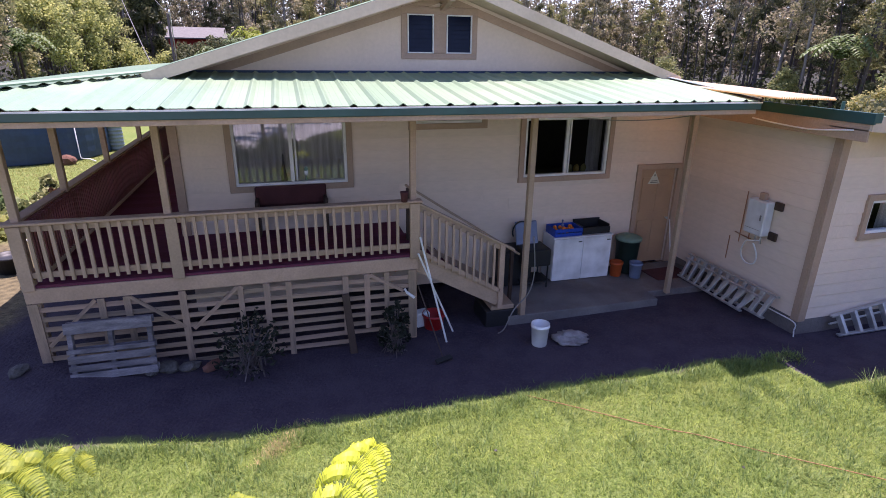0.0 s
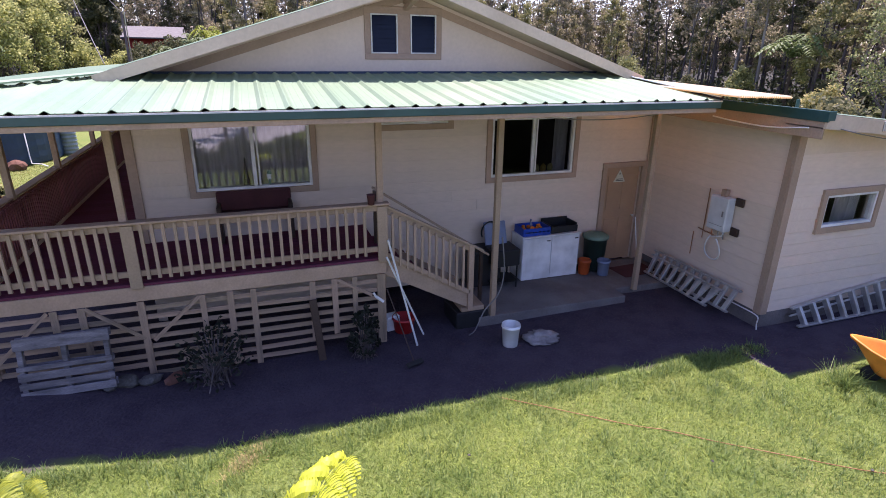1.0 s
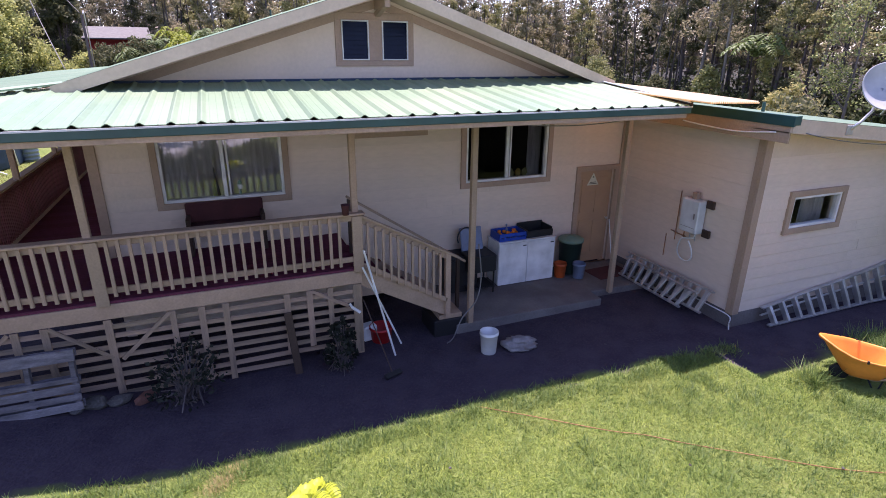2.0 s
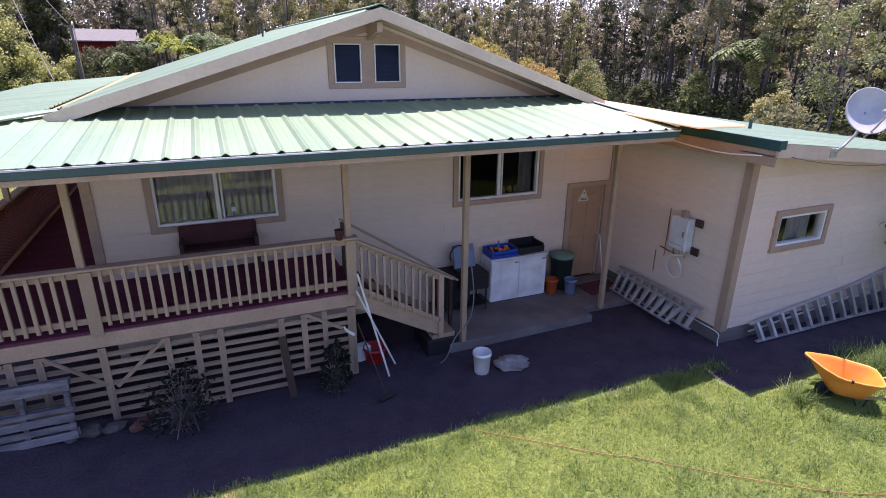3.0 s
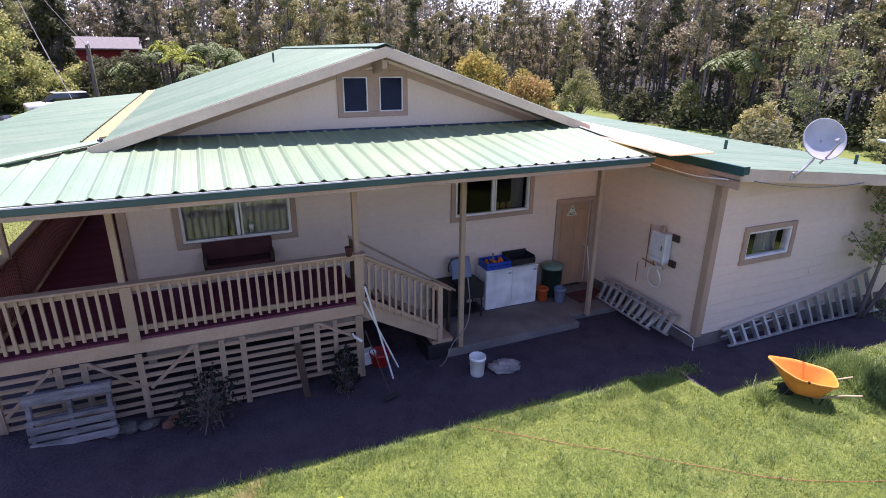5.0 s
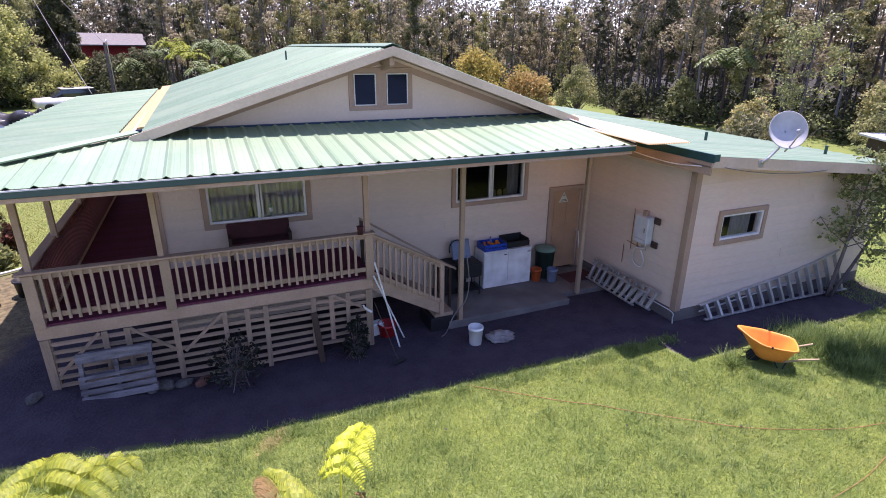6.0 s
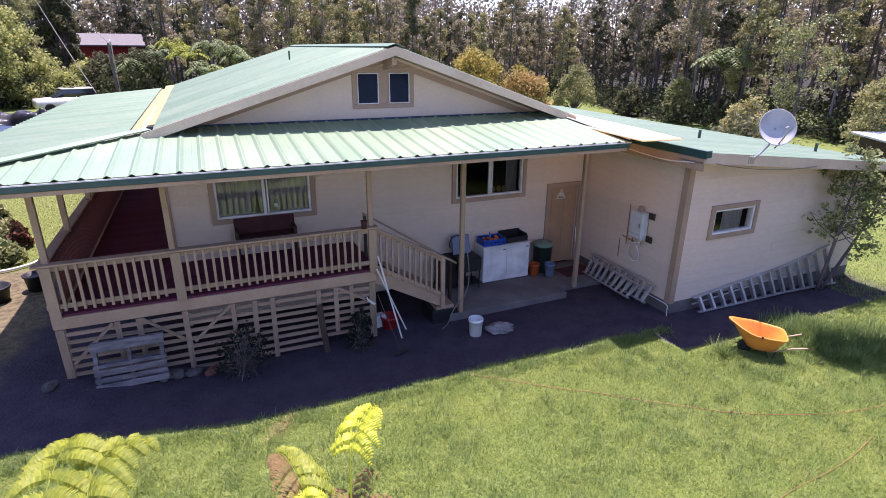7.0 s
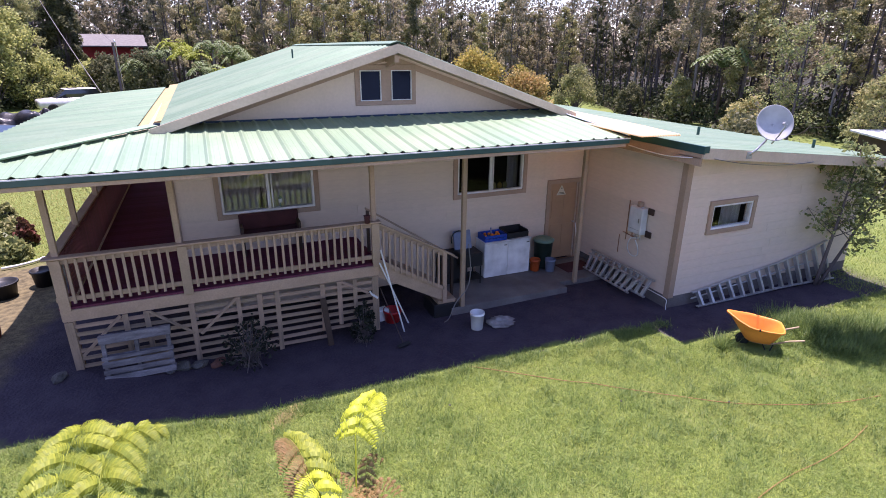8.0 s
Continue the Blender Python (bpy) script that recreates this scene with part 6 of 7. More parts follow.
gf = np.random.default_rng(7)


def edge_distance(az):
    """How far the forest begins from the yard, by bearing in degrees from north."""
    return float(np.interp(az, [-60, -34, -26, -18, -8, 0, 12, 24, 30, 36, 40, 46, 56, 66, 80, 100], [26, 31, 40, 52, 60, 58, 58, 64, 70, 68, 53, 47, 44, 39, 34, 32]))


CX, CY = 0.5, -10.5
for row, (gap, step) in enumerate(((0, 2.6), (3.2, 2.6), (6.8, 2.8), (11, 3.2))):
    az = -58.0
    while az < 98:
        d = edge_distance(az) + gap + gf.uniform(-1.3, 1.3)
        az += math.degrees(step / d) * gf.uniform(0.7, 1.3)
        x, y = CX + d * math.sin(radians(az)), CY + d * math.cos(radians(az))
        if -19 < az < -3.6:
            continue
        # dark-leaved kinds dominate from 37 to 50 degrees, imitating shade on the forest
        if 37 < az < 50:
            kind = int(gf.choice(9, p=[0.16, 0.26, 0.1, 0.06, 0.22, 0.03, 0.09, 0.05, 0.03]))
        else:
            kind = int(gf.choice(9, p=[0.16, 0.09, 0.13, 0.06, 0.08, 0.04, 0.1, 0.18, 0.16]))
        s = gf.uniform(0.7, 1.12) * (0.88 if 24 < az < 37 else 0.95 if 0 < az < 40 else 1.0)
        plant_tree(kind, x, y, gf.uniform(0, 360), s)
# trees behind the red house
for i in range(22):
    az, d = -19 + 0.75 * i, 92 + 5 * (i % 3)
    plant_tree(int(gf.choice([0, 1, 3, 4])), CX + d * math.sin(radians(az)), CY + d * math.cos(radians(az)), gf.uniform(0, 360), gf.uniform(1.05, 1.35))
# trees behind the camera
for az in range(105, 300, 7):
    d = gf.uniform(24, 32) + (16 if 140 < az < 215 else 0)
    plant_tree(int(gf.integers(0, 7)), CX + d * math.sin(radians(az)), CY + d * math.cos(radians(az)), gf.uniform(0, 360), gf.uniform(0.8, 1.05))

# far woods: everything behind the first rows, one mass
pts, tr = [], bmesh.new()
for i in range(1250):
    az = gf.uniform(-60, 100)
    d = edge_distance(az) + gf.uniform(9, 38)
    if -21 < az < -1.5 and d < 92:
        d += 36
    x, y = CX + d * math.sin(radians(az)), CY + d * math.cos(radians(az))
    h = gf.uniform(10.5, 15.5) * (0.85 if 24 < az < 37 else 1.0)
    n_ = 140
    c = np.stack([gf.normal(0, 1.5, n_) + x, gf.normal(0, 1.5, n_) + y, gf.uniform(0.1, 1, n_) ** 0.7 * h], axis=1)
    pts.append(c)
    if i < 200:
        rod(tr, (x, y, -0.2), (x + gf.normal() * 0.3, y, h), 0.12, 0.03, 5)
tagged(new("far_woods", quad_mesh("far_woods", leaf_quads(gf, np.concatenate(pts), 0.48, 0.2), M["leafwoods"])), "dense dark forest behind the first trees", "woods", kind="stuff")
single("far_trunks", tr, M["bark"], "many thin grey trunks deep in the forest", "woods", kind="stuff")
# slender stems among the first rows
tr = bmesh.new()
for i in range(230):
    az = gf.uniform(-58, 96)
    if -19 < az < -3.6:
        continue
    d = edge_distance(az) + gf.uniform(-0.5, 9)
    x, y = CX + d * math.sin(radians(az)), CY + d * math.cos(radians(az))
    h, dx, dy = gf.uniform(6, 11.5), gf.normal() * 0.5, gf.normal() * 0.5
    tube(tr, [(x, y, -0.2), (x + dx * 0.3, y + dy * 0.3, h * 0.5), (x + dx, y + dy, h)], gf.uniform(0.06, 0.14), 5, 0.02)
single("slender_trunks", tr, M["darkbark"], "many slender dark trunks along the forest edge", "woods", kind="stuff")
# forest floor growth, its leaves darkened to read as forest shade
pts = []
for i in range(1900):
    az = gf.uniform(-60, 100)
    d = edge_distance(az) + gf.uniform(-1.0, 16)
    x, y = CX + d * math.sin(radians(az)), CY + d * math.cos(radians(az))
    n_ = int(gf.uniform(60, 120))
    r = gf.uniform(0.6, 1.7)
    if -17 < az < -8 and d < 62:
        continue
    pts.append(np.stack([gf.normal(0, r * 0.7, n_) + x, gf.normal(0, r * 0.7, n_) + y, np.abs(gf.normal(0, r * 0.8, n_))], axis=1))
tagged(new("undergrowth", quad_mesh("undergrowth", leaf_quads(gf, np.concatenate(pts), 0.3, 0.3), M["leafshade"])), "leafy undergrowth along the forest edge, darkened as in shade", "undergrowth", kind="stuff")


def bush(name, x, y, rx, rz, leafmat, seed, label, n_=2600, size=0.16, category="bush", z=-0.15):
    """A rounded bush: short stems, and a shell of leaf clumps with gaps."""
    g = np.random.default_rng(seed)
    t = thing(name, label, category, (x, y, z))
    bm = bmesh.new()
    cents = []
    for i in range(44):
        d = unit(g.normal(size=3) + np.array([0, 0, 0.5]))
        p = d * np.array([rx, rx, rz]) * g.uniform(0.7, 0.95)
        p[2] = abs(p[2]) + rz * 0.15
        tube(bm, [(g.normal() * 0.08, g.normal() * 0.08, 0), Vector(p) * 0.5 + Vector((0, 0, 0.1)), Vector(p)], 0.035 * rx * 0.6, 4, 0.008)
        cents.append(p)
    part("stem", bm, M["bark"], t)
    per = n_ * 3 // 88
    pts = np.concatenate([c + unit(g.normal(size=(per, 3))) * g.uniform(0.2, 1, (per, 1)) * rx * 0.34 for c in cents])
    pts[:, 2] = np.maximum(pts[:, 2], 0.02)
    o = new("leaves", quad_mesh("leaves", leaf_quads(g, pts, size, 0.2), leafmat))
    o.parent = t
    return t


bush("golden_bush", 15.6, 19.8, 2.0, 5.0, M["leafgold"], 41, "rounded golden-green bush behind the house", 9000, 0.17)
bush("bronze_bush", 17.7, 17.8, 1.8, 4.1, M["leafbronze"], 42, "rounded bronze-leaved bush behind the house", 9000, 0.16)
bush("golden_bush", 20.9, 24.0, 1.3, 3.9, M["leafgold"], 43, "rounded light green bush behind the house", 4000, 0.17)
bush("light_bush", 31.4, 31.6, 1.9, 3.6, M["leaflight"], 44, "spreading green bush before the forest", 5000, 0.18)
bush("round_bush", 28.0, 10.8, 1.3, 2.6, M["leafpale"], 45, "large rounded yellow-green bush on the lawn", 8500, 0.15)
for i, (az, dd, r, h, mt) in enumerate(((41.5, -0.6, 1.2, 2.4, "leafdark"), (46.0, 0.4, 1.2, 3.2, "leaflight"), (52.0, 0.5, 1.2, 2.6, "leafdark"), (62.5, -1.0, 1.9, 4.6, "leafolive"), (65.5, -1.5, 1.9, 3.8, "leaflight"))):
    d = edge_distance(az) + dd
    bush("edge_bush", CX + d * math.sin(radians(az)), CY + d * math.cos(radians(az)), r, h, M[mt], 270 + i, "leafy bush at the foot of the forest", 3600, 0.2)
bush("light_shrub", -4.9, 41.0, 1.3, 4.0, M["leaflight"], 46, "light green shrub before a red house", 3500, 0.2)
bush("light_shrub", -12.0, 52.3, 1.9, 3.0, M["leaffresh"], 47, "light green grassy shrub by the driveway", 4000, 0.2)
for i, (az, d, r) in enumerate(((-16.2, 64, 3.2), (-14.4, 66, 3.4), (-12.9, 68, 3.2), (-17.8, 60, 3.2))):
    x, y = CX + d * math.sin(radians(az)), CY + d * math.cos(radians(az))
    plant_tree(5, x, y + 1.5, 70 * i, 1.25 + 0.05 * i)
    bush("leafy_bush", x + 0.4, y - 1.5, r * 0.8, (8.5, 7.5, 4.5, 8.0)[i], M["leaffresh"], 60 + i, "tall leafy light green bush at the yard edge", 6500, 0.24)
# leafy thicket before the far red house
for i, (az, d, h, mt) in enumerate(((-9.4, 68, 3.7, "leaffresh"), (-7.8, 66, 4.6, "leafdark"), (-6.4, 54, 3.9, "leafdark"), (-5.0, 52, 4.6, "leafdark"))):
    bush("thicket_bush", CX + d * math.sin(radians(az)), CY + d * math.cos(radians(az)), 2.0, h, M[mt], 170 + i, "tall leafy bush in a mixed thicket", 4200, 0.24)
# tall dark cypress-like tree behind the drive
bush("dark_conifer", -12.6, 59.0, 2.0, 11.0, M["leafdark"], 70, "tall dark green conifer", 8500, 0.4, "tree")


# ---- ferns ----
def ribbon(pts, w):
    """Thin quads along a line of points."""
    P = np.asarray(pts, float)
    t = unit(np.diff(P, axis=0))
    side = unit(np.cross(t, np.array([0.1, 0.05, 1.0]))) * w
    return np.stack([P[:-1] - side, P[:-1] + side, P[1:] + side, P[1:] - side], axis=1)


def frond_quads(g, pts, width, pairs, near=True, sides=(-1, 1)):
    """A twice divided fern frond along a curve of points: ribs with rows of narrow leaflets."""
    P = np.array(pts, float)
    seg = np.linalg.norm(np.diff(P, axis=0), axis=1)
    cum = np.concatenate([[0], np.cumsum(seg)])

    def at(s):
        d = s * cum[-1]
        return np.array([np.interp(d, cum, P[:, k]) for k in range(3)])
    up = np.array([0, 0, 1.0])
    quads = [ribbon(P - np.array([0, 0, 0.015]), 0.003) if near else ribbon(P, 0.007)]
    droop = 0.8 if near else 0.55
    for i in range(pairs):
        s = (i + 0.5) / pairs
        t = unit(at(min(s + 0.03, 1)) - at(max(s - 0.03, 0)))
        side = unit(np.cross(t, up))
        for sg in sides:
            p = at(min(1.0, max(0.0, s + g.uniform(-0.2, 0.2) / pairs)))
            if near:
                L = width * min(1, 0.78 + 0.8 * s) * (1 - 0.5 * s ** 3) * g.uniform(0.88, 1.12)
                d0 = unit(side * sg + t * g.uniform(-0.6, -0.2) + up * (0.42 + g.uniform(-0.15, 0.15)))
                n_ = max(6, int(L / 0.02))
            else:
                L = width * max(0.3, (1 - s) ** 0.35) * min(1, 0.7 + 1.2 * s) * g.uniform(0.86, 1.14)
                d0 = unit(side * sg + t * 0.55 + up * 0.34)
                n_ = 8
            k = (np.arange(n_) + 0.5) / n_
            kk = k[:, None]
            curve = p + d0 * (kk * L * (1 - 0.12 * kk)) - up * (droop * L * kk ** 2)
            tang = unit(d0 * (1 - 0.24 * kk) - up * (2 * droop * kk))
            if near:
                wid = min(L, 0.42) * 0.215 * (1 - k ** 3.2) ** 0.6 * np.minimum(1, (k + 0.4) / 0.55)
                face = up * 0.85 - t * 0.35
            else:
                wid = L * 0.24 * (1 - 0.93 * k) ** 0.4 * np.minimum(1, (k + 0.16) / 0.3)
                face = up
            nrm = unit(np.cross(tang, np.cross(face, tang)) + g.normal(size=(n_, 3)) * 0.1)
            lat = unit(np.cross(nrm, tang))
            quads.append(ribbon(np.concatenate([p[None], curve]) - up * 0.006, 0.0025))
            for s2 in (-1, 1):
                w = wid[:, None]
                if near:
                    # each leaflet leaves the rib level, then bends down at its tip
                    knee = curve + lat * s2 * w * 0.6 + tang * w * 0.06 - nrm * w * 0.06
                    tip = curve + lat * s2 * w + tang * w * 0.2 - nrm * w * 0.42
                    hw = tang * (0.42 * L / n_) + nrm * (0.17 * L / n_)
                    quads.append(np.stack([curve - hw, curve + hw, knee + hw, knee - hw], axis=1))
                    quads.append(np.stack([knee - hw, knee + hw, tip + hw * 0.5, tip - hw * 0.5], axis=1))
                else:
                    tip = curve + lat * s2 * w + tang * w * 0.34 - up * w * 0.25
                    hw = tang * (0.8 * L / n_)
                    quads.append(np.stack([curve - hw, curve + hw, tip + hw * 0.7, tip - hw * 0.7], axis=1))
    return np.concatenate(quads)


def arch(a, b, c, n_=12):
    a, b, c = (np.array(v, float) for v in (a, b, c))
    s = np.linspace(0, 1, n_)[:, None]
    return (1 - s) ** 2 * a + 2 * s * (1 - s) * b + s * s * c


def fern(name, label, root, fronds, seed, near=True, trunk=0.0):
    """A fern: stalks from the root, each frond a rib with divided leaves. fronds: (stalk points, blade points, width, pairs, material, and the sides where one half has withered)."""
    g = np.random.default_rng(seed)
    t = thing(name, label, "fern", root)
    o_ = np.array(root)
    if trunk:
        bm = bmesh.new()
        tube(bm, [(0, 0, -0.05), (0.02, 0, trunk * 0.5), (0, 0.02, trunk)], 0.12, 9, 0.09)
        part("trunk", bm, M["darkwood"], t, "fibrous dark trunk")
    for stalk, blade, width, pairs, mt, *sides in fronds:
        stalk, blade = np.array(stalk) - o_, np.array(blade) - o_
        q = frond_quads(g, blade, width, pairs, near, *sides)
        f = new("frond", quad_mesh("frond", q, mt))
        f.parent = t
        bm = bmesh.new()
        tube(bm, [Vector(p) for p in stalk], 0.012, 5, 0.009)
        part("stalk", bm, mt, f)
    return t


Y, O, D = M["frond"], M["frondold"], M["frondbrown"]
ra = (0.8, -7.0, ground_z(0.8, -7.0))


def grown(root, base, crest, tip, width, pairs, material, *sides):
    """A frond on a stalk from the root, rising over the crest and bending to its tip."""
    r, b = np.array(root), np.array(base)
    mid = (r + b) / 2 + np.array([0, 0, 0.15])
    return (arch(root, mid, base), arch(base, crest, tip), width, pairs, material, *sides)


fern("tree_fern", "young tree fern with bright yellow-green, olive and brown fronds", ra, [
    grown(ra, (0.97, -6.5, 1.32), (1.14, -6.3, 1.62), (1.36, -6.05, 1.46), 0.32, 6, Y),
    grown(ra, (0.45, -6.66, 1.04), (0.38, -6.32, 1.42), (0.24, -6.08, 1.2), 0.4, 7, O, (1,)),
    grown(ra, (0.45, -6.66, 1.03), (0.38, -6.32, 1.41), (0.24, -6.08, 1.19), 0.36, 7, D, (-1,)),
    grown(ra, (0.53, -7.08, 0.84), (0.46, -6.75, 1.2), (0.38, -6.5, 1.08), 0.35, 5, Y),
    grown(ra, (1.0, -6.76, 0.74), (1.06, -6.3, 1.06), (1.3, -6.42, 0.78), 0.13, 9, D),
    grown(ra, (0.98, -6.76, 0.72), (0.8, -6.5, 1.02), (0.58, -6.5, 0.8), 0.13, 9, D),
    grown(ra, (1.02, -6.78, 0.72), (1.25, -6.68, 1.0), (1.33, -7.0, 0.72), 0.13, 9, D),
    grown(ra, (1.0, -6.8, 0.7), (1.1, -6.85, 0.95), (1.16, -7.1, 0.68), 0.14, 8, D),
    grown(ra, (0.97, -6.8, 0.7), (0.85, -6.8, 0.95), (0.7, -6.98, 0.72), 0.14, 8, D),
], 3)
rb_ = (-1.6, -6.7, ground_z(-1.6, -6.7))
fern("tree_fern", "young tree fern with long drooping olive fronds", rb_, [
    grown(rb_, (-1.92, -6.2, 1.05), (-1.78, -5.3, 1.5), (-1.9, -4.55, 0.86), 0.62, 7, O),
    grown(rb_, (-1.5, -6.3, 1.0), (-1.62, -5.3, 1.4), (-1.12, -4.66, 0.74), 0.52, 7, O),
    grown(rb_, (-1.75, -6.55, 0.95), (-2.05, -6.2, 1.32), (-2.6, -5.85, 0.85), 0.46, 6, O),
    grown(rb_, (-1.5, -6.75, 0.9), (-1.5, -6.5, 1.15), (-1.45, -6.2, 0.95), 0.3, 5, Y),
], 5)


def far_fern(x, y, h, n_, L, seed, mt):
    g = np.random.default_rng(seed)
    root = (x, y, -0.15)
    fr = []
    for i in range(n_):
        a = 2 * math.pi * (i + g.uniform(-0.25, 0.25)) / n_
        k = g.uniform(0.8, 1.15) * L
        rise = g.uniform(0.4, 0.95) * L
        dx, dy = math.cos(a), math.sin(a)
        c0 = np.array([x, y, h - 0.15])
        fr.append(([c0, c0 + (dx * 0.1, dy * 0.1, 0.1)],
                   arch(c0, c0 + (dx * k * 0.5, dy * k * 0.5, rise * 1.4), c0 + (dx * k, dy * k, rise * 0.15 - 0.1)), L * 0.3, 12, mt))
    return fern("tall_tree_fern", "tall tree fern with spreading green fronds", root, fr, seed, False, h)


G_ = M["frondgreen"]
far_fern(34.8, 18.9, 4.2, 13, 2.1, 81, G_)
for i, (x, y, h) in enumerate(((-0.6, 38, 4.4), (1.0, 39, 4.9), (2.6, 40, 4.5), (0.4, 36, 3.3), (1.8, 37, 3.0), (3.4, 42, 4.0), (-4.4, 41, 3.4), (-3.0, 42, 4.4), (-1.6, 43, 5.0))):
    far_fern(x, y, h, 11, 1.6, 90 + i, G_ if i % 4 else M["frondold"])
for i, (x, y, h) in enumerate(((-15.4, 34.0, 3.9), (-17.4, 35.0, 4.4), (-19.2, 35.6, 4.0))):
    far_fern(x, y, h, 12, 2.1, 140 + i, G_)
far_fern(38.5, 8.0, 2.6, 11, 2.0, 120, G_)

# shrub tree at the east end of the addition
me_ = tree_meshes(300, 3.3, 0.36, 0.75, M["leafyard"], M["bark"], limbs=22, per=17, size=0.1, r0=0.05, clump=0.17, twigs=4, lean=(0.15, -0.1))
t_ = tree_thing(me_, "small leafy tree with bent stems beside the addition", "tree", name="yard_tree")
t_.matrix_basis = pose(13.15, -3.58, -0.17)
me_ = tree_meshes(301, 2.9, 0.34, 0.8, M["leafyard"], M["bark"], limbs=22, per=17, size=0.1, r0=0.045, clump=0.17, twigs=4, lean=(1.35, -0.1))
t_ = tree_thing(me_, "small leafy tree with bent stems beside the addition", "tree", name="yard_tree")
t_.matrix_basis = pose(13.25, -3.6, -0.17)
me_ = tree_meshes(302, 6.4, 0.25, 2.2, M["leafyard"], M["bark"], limbs=26, per=26, size=0.12, r0=0.08, clump=0.32, twigs=4, lean=(0.6, 0.3))
t_ = tree_thing(me_, "leafy spreading tree beyond the addition", "tree", name="yard_tree")
t_.matrix_basis = pose(23.5, 5.2, -0.17)
for i, (x, y, r, h) in enumerate(((17.4, 1.6, 1.0, 1.3), (18.2, 0.4, 0.8, 1.0), (19.4, 4.2, 1.8, 2.8))):
    bush("dark_bush", x, y, r, h, M["leafdark"], 230 + i, "dark green leafy bush beyond the addition", 2600, 0.17, z=-0.17)
# unseen shrubs east of the lawn, added to darken reflections in the panes
for i, (x, y) in enumerate(((16.2, -8.2), (17.6, -7.2), (18.8, -9.0), (15.9, -10.0), (12.4, -11.2), (10.6, -12.6), (13.6, -12.4), (14.2, -10.4), (11.2, -10.5), (9.6, -11.7), (8.4, -12.9))):
    bush("dark_shrub", x, y, 1.2, 1.9, M["leafshade"], 190 + i, "unseen dark shrub added to dim the panes' reflections", 2400, 0.16, z=-0.17)
# tree added out of view, its crown placed to cast the lawn's shade patch
me_ = tree_meshes(303, 8.9, 0.8, 1.0, M["leafyard"], M["bark"], limbs=22, per=46, size=0.12, r0=0.11, clump=0.34, twigs=4, lean=(-2.3, 1.7))
t_ = tree_thing(me_, "unseen leaning tree added to shade the lawn's side", "tree", name="yard_tree")
t_.matrix_basis = pose(14.1, -5.75, -0.17)
plant_tree(5, 25.5, 2.5, 20, 0.6)
# growth behind the camera: low shrubs added to dim the panes, trunks mirrored there
for i, (x, y) in enumerate(((-1.6, -13.2), (0.4, -13.6), (2.2, -13.4), (4.0, -14.2), (6.0, -14.6), (-3.4, -13.8))):
    bush("low_shrub", x, y, 1.1, 0.9, M["leafshade"], 210 + i, "unseen low shrub added to dim the lawn's reflection", 2000, 0.14, z=-0.17)
for i, (x, y) in enumerate(((-0.2, -18.5), (0.5, -20.0), (1.0, -22.0), (2.6, -25.0))):
    plant_tree(6, x, y, 60 * i, 0.62)
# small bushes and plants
bush("skirting_plant", 0.12, -2.15, 0.5, 0.85, M["leafdeepshade"], 51, "leafy plant in front of the skirting, darkened for the shade", 330, 0.08, z=ground_z(0.1, -2.2))
bush("skirting_plant", 2.22, -2.1, 0.26, 0.75, M["leafdeepshade"], 52, "leafy plant in front of the skirting, darkened for the shade", 330, 0.09, z=ground_z(2.2, -2.1))
for i, (x, y, r, h, mt, lb, size) in enumerate((
        (-5.2, 6.9, 0.26, 0.7, "leafred", "red and green leafed garden shrub", 0.14), (-6.3, 9.6, 0.25, 0.6, "leaflight", "light green potted plant", 0.12),
        (-5.25, 5.7, 0.4, 0.42, "leafyard", "broad leafed green garden plant", 0.24), (-5.75, 6.3, 0.45, 0.55, "leafyard", "broad leafed green garden plant", 0.22),
        (-5.7, 7.6, 0.4, 0.6, "leaflight", "light green garden plant", 0.16), (-6.4, 5.4, 0.7, 0.6, "leaffresh", "light green garden plant", 0.2),
        (-6.9, 7.0, 0.8, 0.9, "frondgreen", "broad leafed green garden plant", 0.22), (-7.6, 4.6, 1.0, 1.0, "leaflight", "light green garden plant", 0.14))):
    bush("garden_shrub", x, y, r, h, M[mt], 130 + i, lb, int(150 / size), size, "shrub", ground_z(x, y))


# ---- lawn blades ----
def blades(name, xy, length, lean, width, material, label, seed):
    g = np.random.default_rng(seed)
    xy = xy[np.hypot(xy[:, 0] - 9.16, xy[:, 1] + 5.07) > 0.4]   # none grows through the wheelbarrow
    k = len(xy)
    z = np.array([ground_z(a, b) for a, b in xy])
    base = np.column_stack([xy, z - 0.01])
    az = g.uniform(0, 2 * np.pi, k)
    out = np.column_stack([np.cos(az), np.sin(az), np.zeros(k)])
    side = np.column_stack([-np.sin(az), np.cos(az), np.zeros(k)])
    L = length * g.uniform(0.5, 1.3, (k, 1))
    W = width * g.uniform(0.7, 1.3, (k, 1))
    ln_ = lean * g.uniform(0.3, 1.4, (k, 1))
    tip = base + out * L * ln_ + np.array([0, 0, 1.0]) * L * np.clip(1 - 0.45 * ln_, 0.2, 1)
    q = np.stack([base - side * W, base + side * W, tip + side * W * 0.25, tip - side * W * 0.25], axis=1)
    return tagged(new(name, quad_mesh(name, q, material)), label, "grass", kind="stuff")


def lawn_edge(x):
    """Where the lawn begins in front of the house: cut along the eaves' shadow edge."""
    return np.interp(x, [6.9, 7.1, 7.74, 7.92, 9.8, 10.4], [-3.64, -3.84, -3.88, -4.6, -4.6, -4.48])


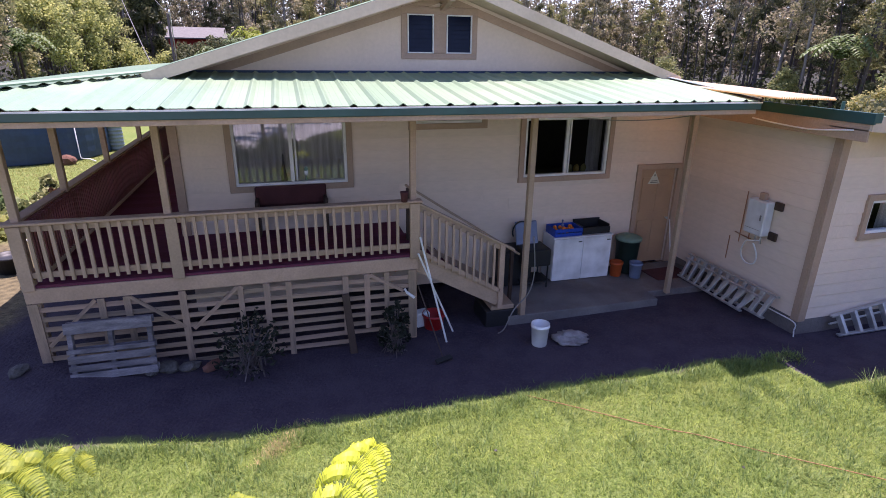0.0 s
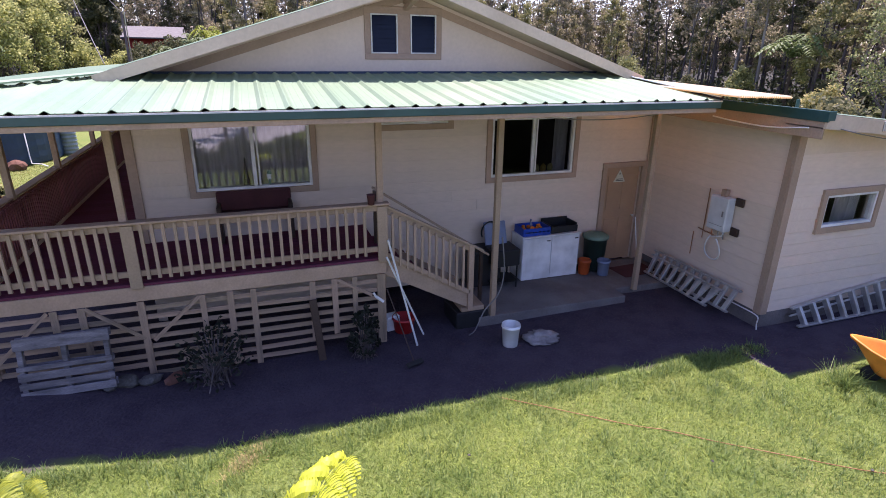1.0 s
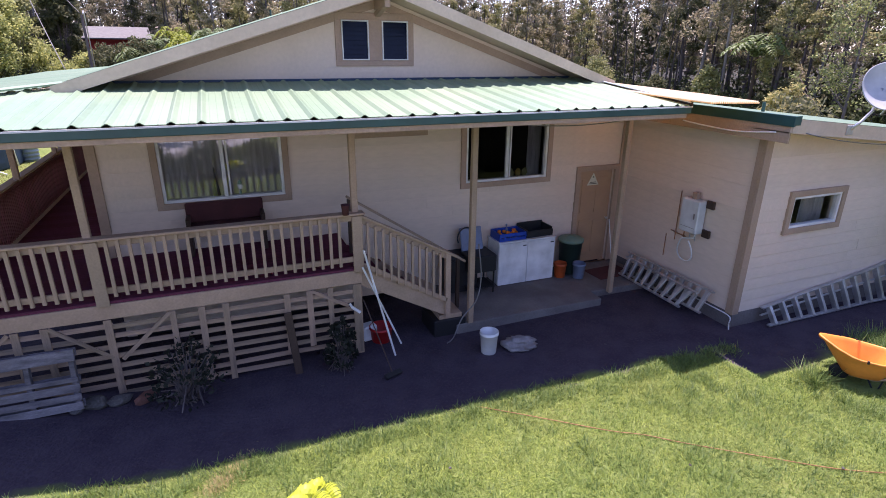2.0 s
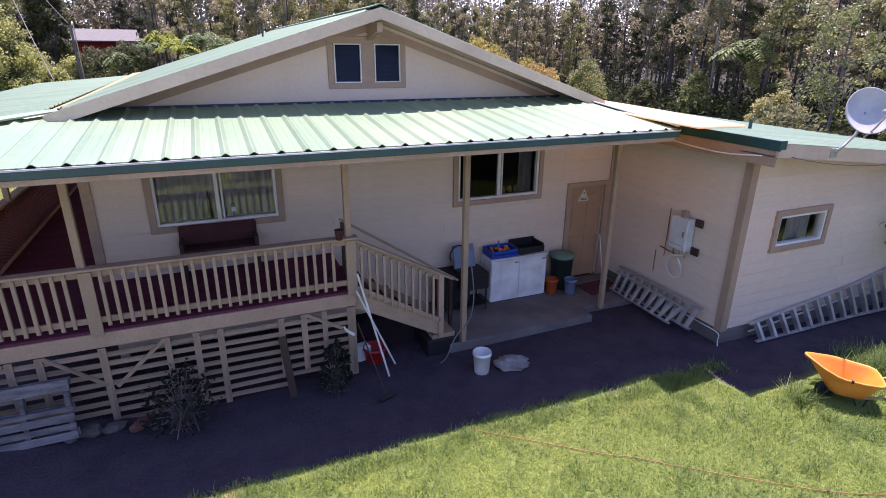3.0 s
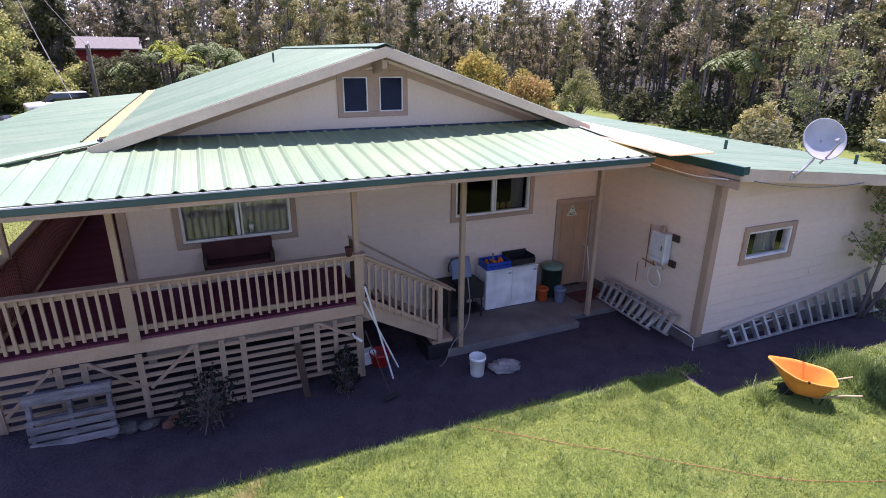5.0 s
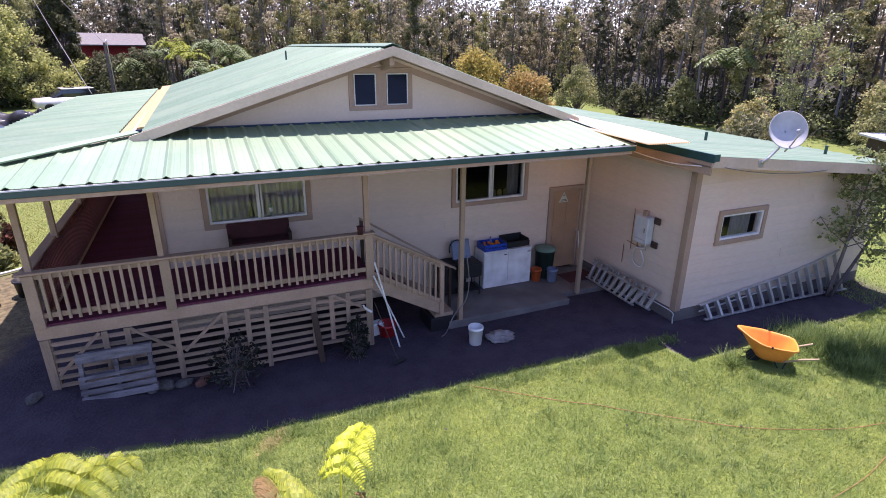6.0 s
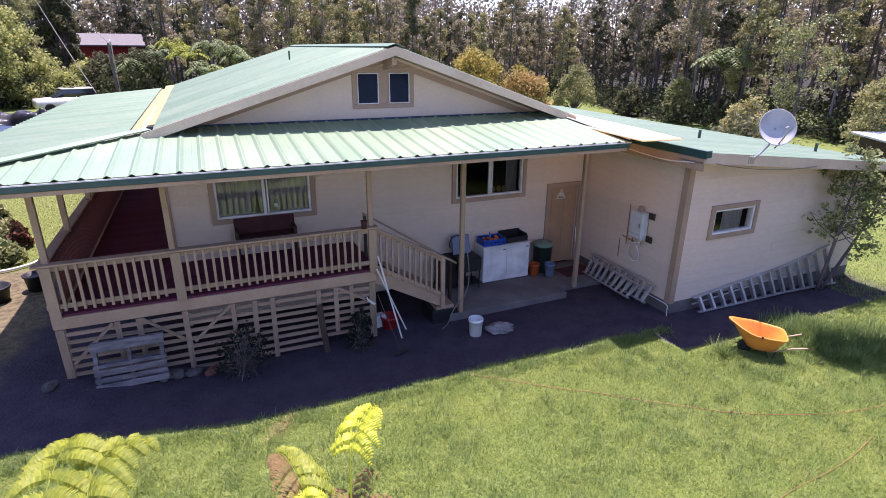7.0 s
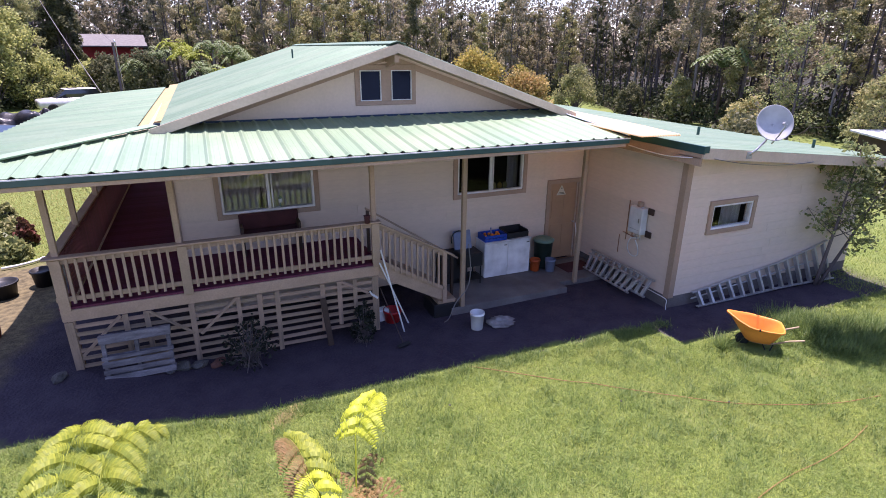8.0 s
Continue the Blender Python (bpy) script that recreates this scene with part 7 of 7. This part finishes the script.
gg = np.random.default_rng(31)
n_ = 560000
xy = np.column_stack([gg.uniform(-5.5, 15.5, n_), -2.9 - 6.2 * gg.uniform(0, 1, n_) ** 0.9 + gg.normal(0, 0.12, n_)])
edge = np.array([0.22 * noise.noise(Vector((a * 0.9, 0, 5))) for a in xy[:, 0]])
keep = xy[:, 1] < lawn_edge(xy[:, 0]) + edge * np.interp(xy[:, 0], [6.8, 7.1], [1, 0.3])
thin = np.array([noise.noise(Vector((a * 0.9, b * 0.9, 9))) for a, b in xy])
keep &= gg.uniform(0, 1, n_) < 0.9 + 0.3 * thin
xy = xy[keep]
blades("lawn_grass", xy, 0.075, 1.1, 0.0042, M["blade"], "short sunlit lawn grass", 33)
# taller uneven tufts
c = np.column_stack([gg.uniform(-4.5, 14, 2300), gg.uniform(-12.5, -3.9, 2300)])
c = c[np.array([noise.noise(Vector((a * 0.7, b * 0.7, 21))) for a, b in c]) > -0.12]
c = c[c[:, 1] < lawn_edge(c[:, 0]) - 0.12]
c = np.concatenate([c, np.column_stack([gg.normal(10.9, 0.45, 60), gg.normal(-4.9, 0.3, 60)]), np.column_stack([gg.uniform(8.2, 12.5, 150), gg.uniform(-5.9, -4.9, 150)]),
                    np.column_stack([gg.uniform(-3, 8.3, 220), gg.uniform(-3.9, -3.68, 220)])])
xy = np.concatenate([p + gg.normal(0, 0.07, (45, 2)) for p in c])
blades("tall_grass", xy, 0.10, 0.85, 0.0055, M["tall"], "taller tufts of uncut grass", 34)
c = np.concatenate([np.column_stack([gg.normal(10.75, 0.3, 60), gg.normal(-4.95, 0.26, 60)]), np.column_stack([gg.uniform(10.3, 12.3, 55), gg.uniform(-6.1, -5.0, 55)]),
                    np.column_stack([gg.normal(8.55, 0.06, 4), gg.normal(-4.88, 0.06, 4)])])
xy = np.concatenate([p + gg.normal(0, 0.08, (50, 2)) for p in c])
blades("weed_clump", xy, 0.3, 0.75, 0.006, M["tall"], "clump of long grass beside the wheelbarrow", 35)
xy = np.column_stack([gg.normal(0, 0.17, 1700), gg.normal(0, 0.05, 1700)]) @ np.array([[0.7, 0.71], [-0.71, 0.7]]) + np.array([0.53, -3.84])
blades("dry_grass", xy, 0.07, 1.5, 0.005, M["straw"], "patch of dry cut straw on the lawn", 36)
# far lawn, coarser
n_ = 60000
xy = np.column_stack([gg.uniform(13.5, 20, n_), gg.uniform(-9, 4, n_)])
blades("lawn_grass", xy, 0.07, 0.9, 0.008, M["blade"], "short sunlit lawn grass beside the addition", 37)
n_ = 70000
xy = np.column_stack([gg.uniform(-13, -4.1, n_), gg.uniform(5.2, 19, n_)])
blades("lawn_grass", xy, 0.07, 0.9, 0.01, M["blade_dry"], "rough sunlit grass beside the side porch", 38)
n_ = 190000
xy = np.column_stack([gg.uniform(-6, 16, n_), -8.95 - 5.4 * gg.uniform(0, 1, n_) ** 1.25 + gg.normal(0, 0.2, n_)])
blades("lawn_grass", xy, 0.075, 1.05, 0.0055, M["blade"], "short sunlit lawn grass at the rear", 39)
# litter of pale leaves and stones on the lawn
for i, (x, y) in enumerate(((2.9, -4.66), (7.1, -6.28), (5.5, -5.6), (6.3, -3.0), (10.4, -4.0), (1.85, -2.5))):
    b_ = bmesh.new()
    blob(b_, (0, 0, 0.03), (0.02, 0.015, 0.009), i, 0.4, 2)
    single("pale_stone", b_, M["stone"], "small pale stone on the ground", "stone", group="pale stones", m=pose(x, y, ground_z(x, y) + 0.02, 0, 0, 40 * i))
# broken rocks by the east end
for i in range(9):
    x, y = 15.4 + 0.35 * (i % 5) + 0.1 * math.sin(i * 5), -1.7 + 0.3 * (i // 3)
    b_ = bmesh.new()
    blob(b_, (0, 0, 0.08), (0.2, 0.15, 0.12), i, 0.5, 2)
    single("rock", b_, M["redstone"] if i % 2 else M["stone"], "broken reddish rock beside the lawn", "rock", group="rock pile", m=pose(x, y, -0.17, 0, 0, 33 * i))
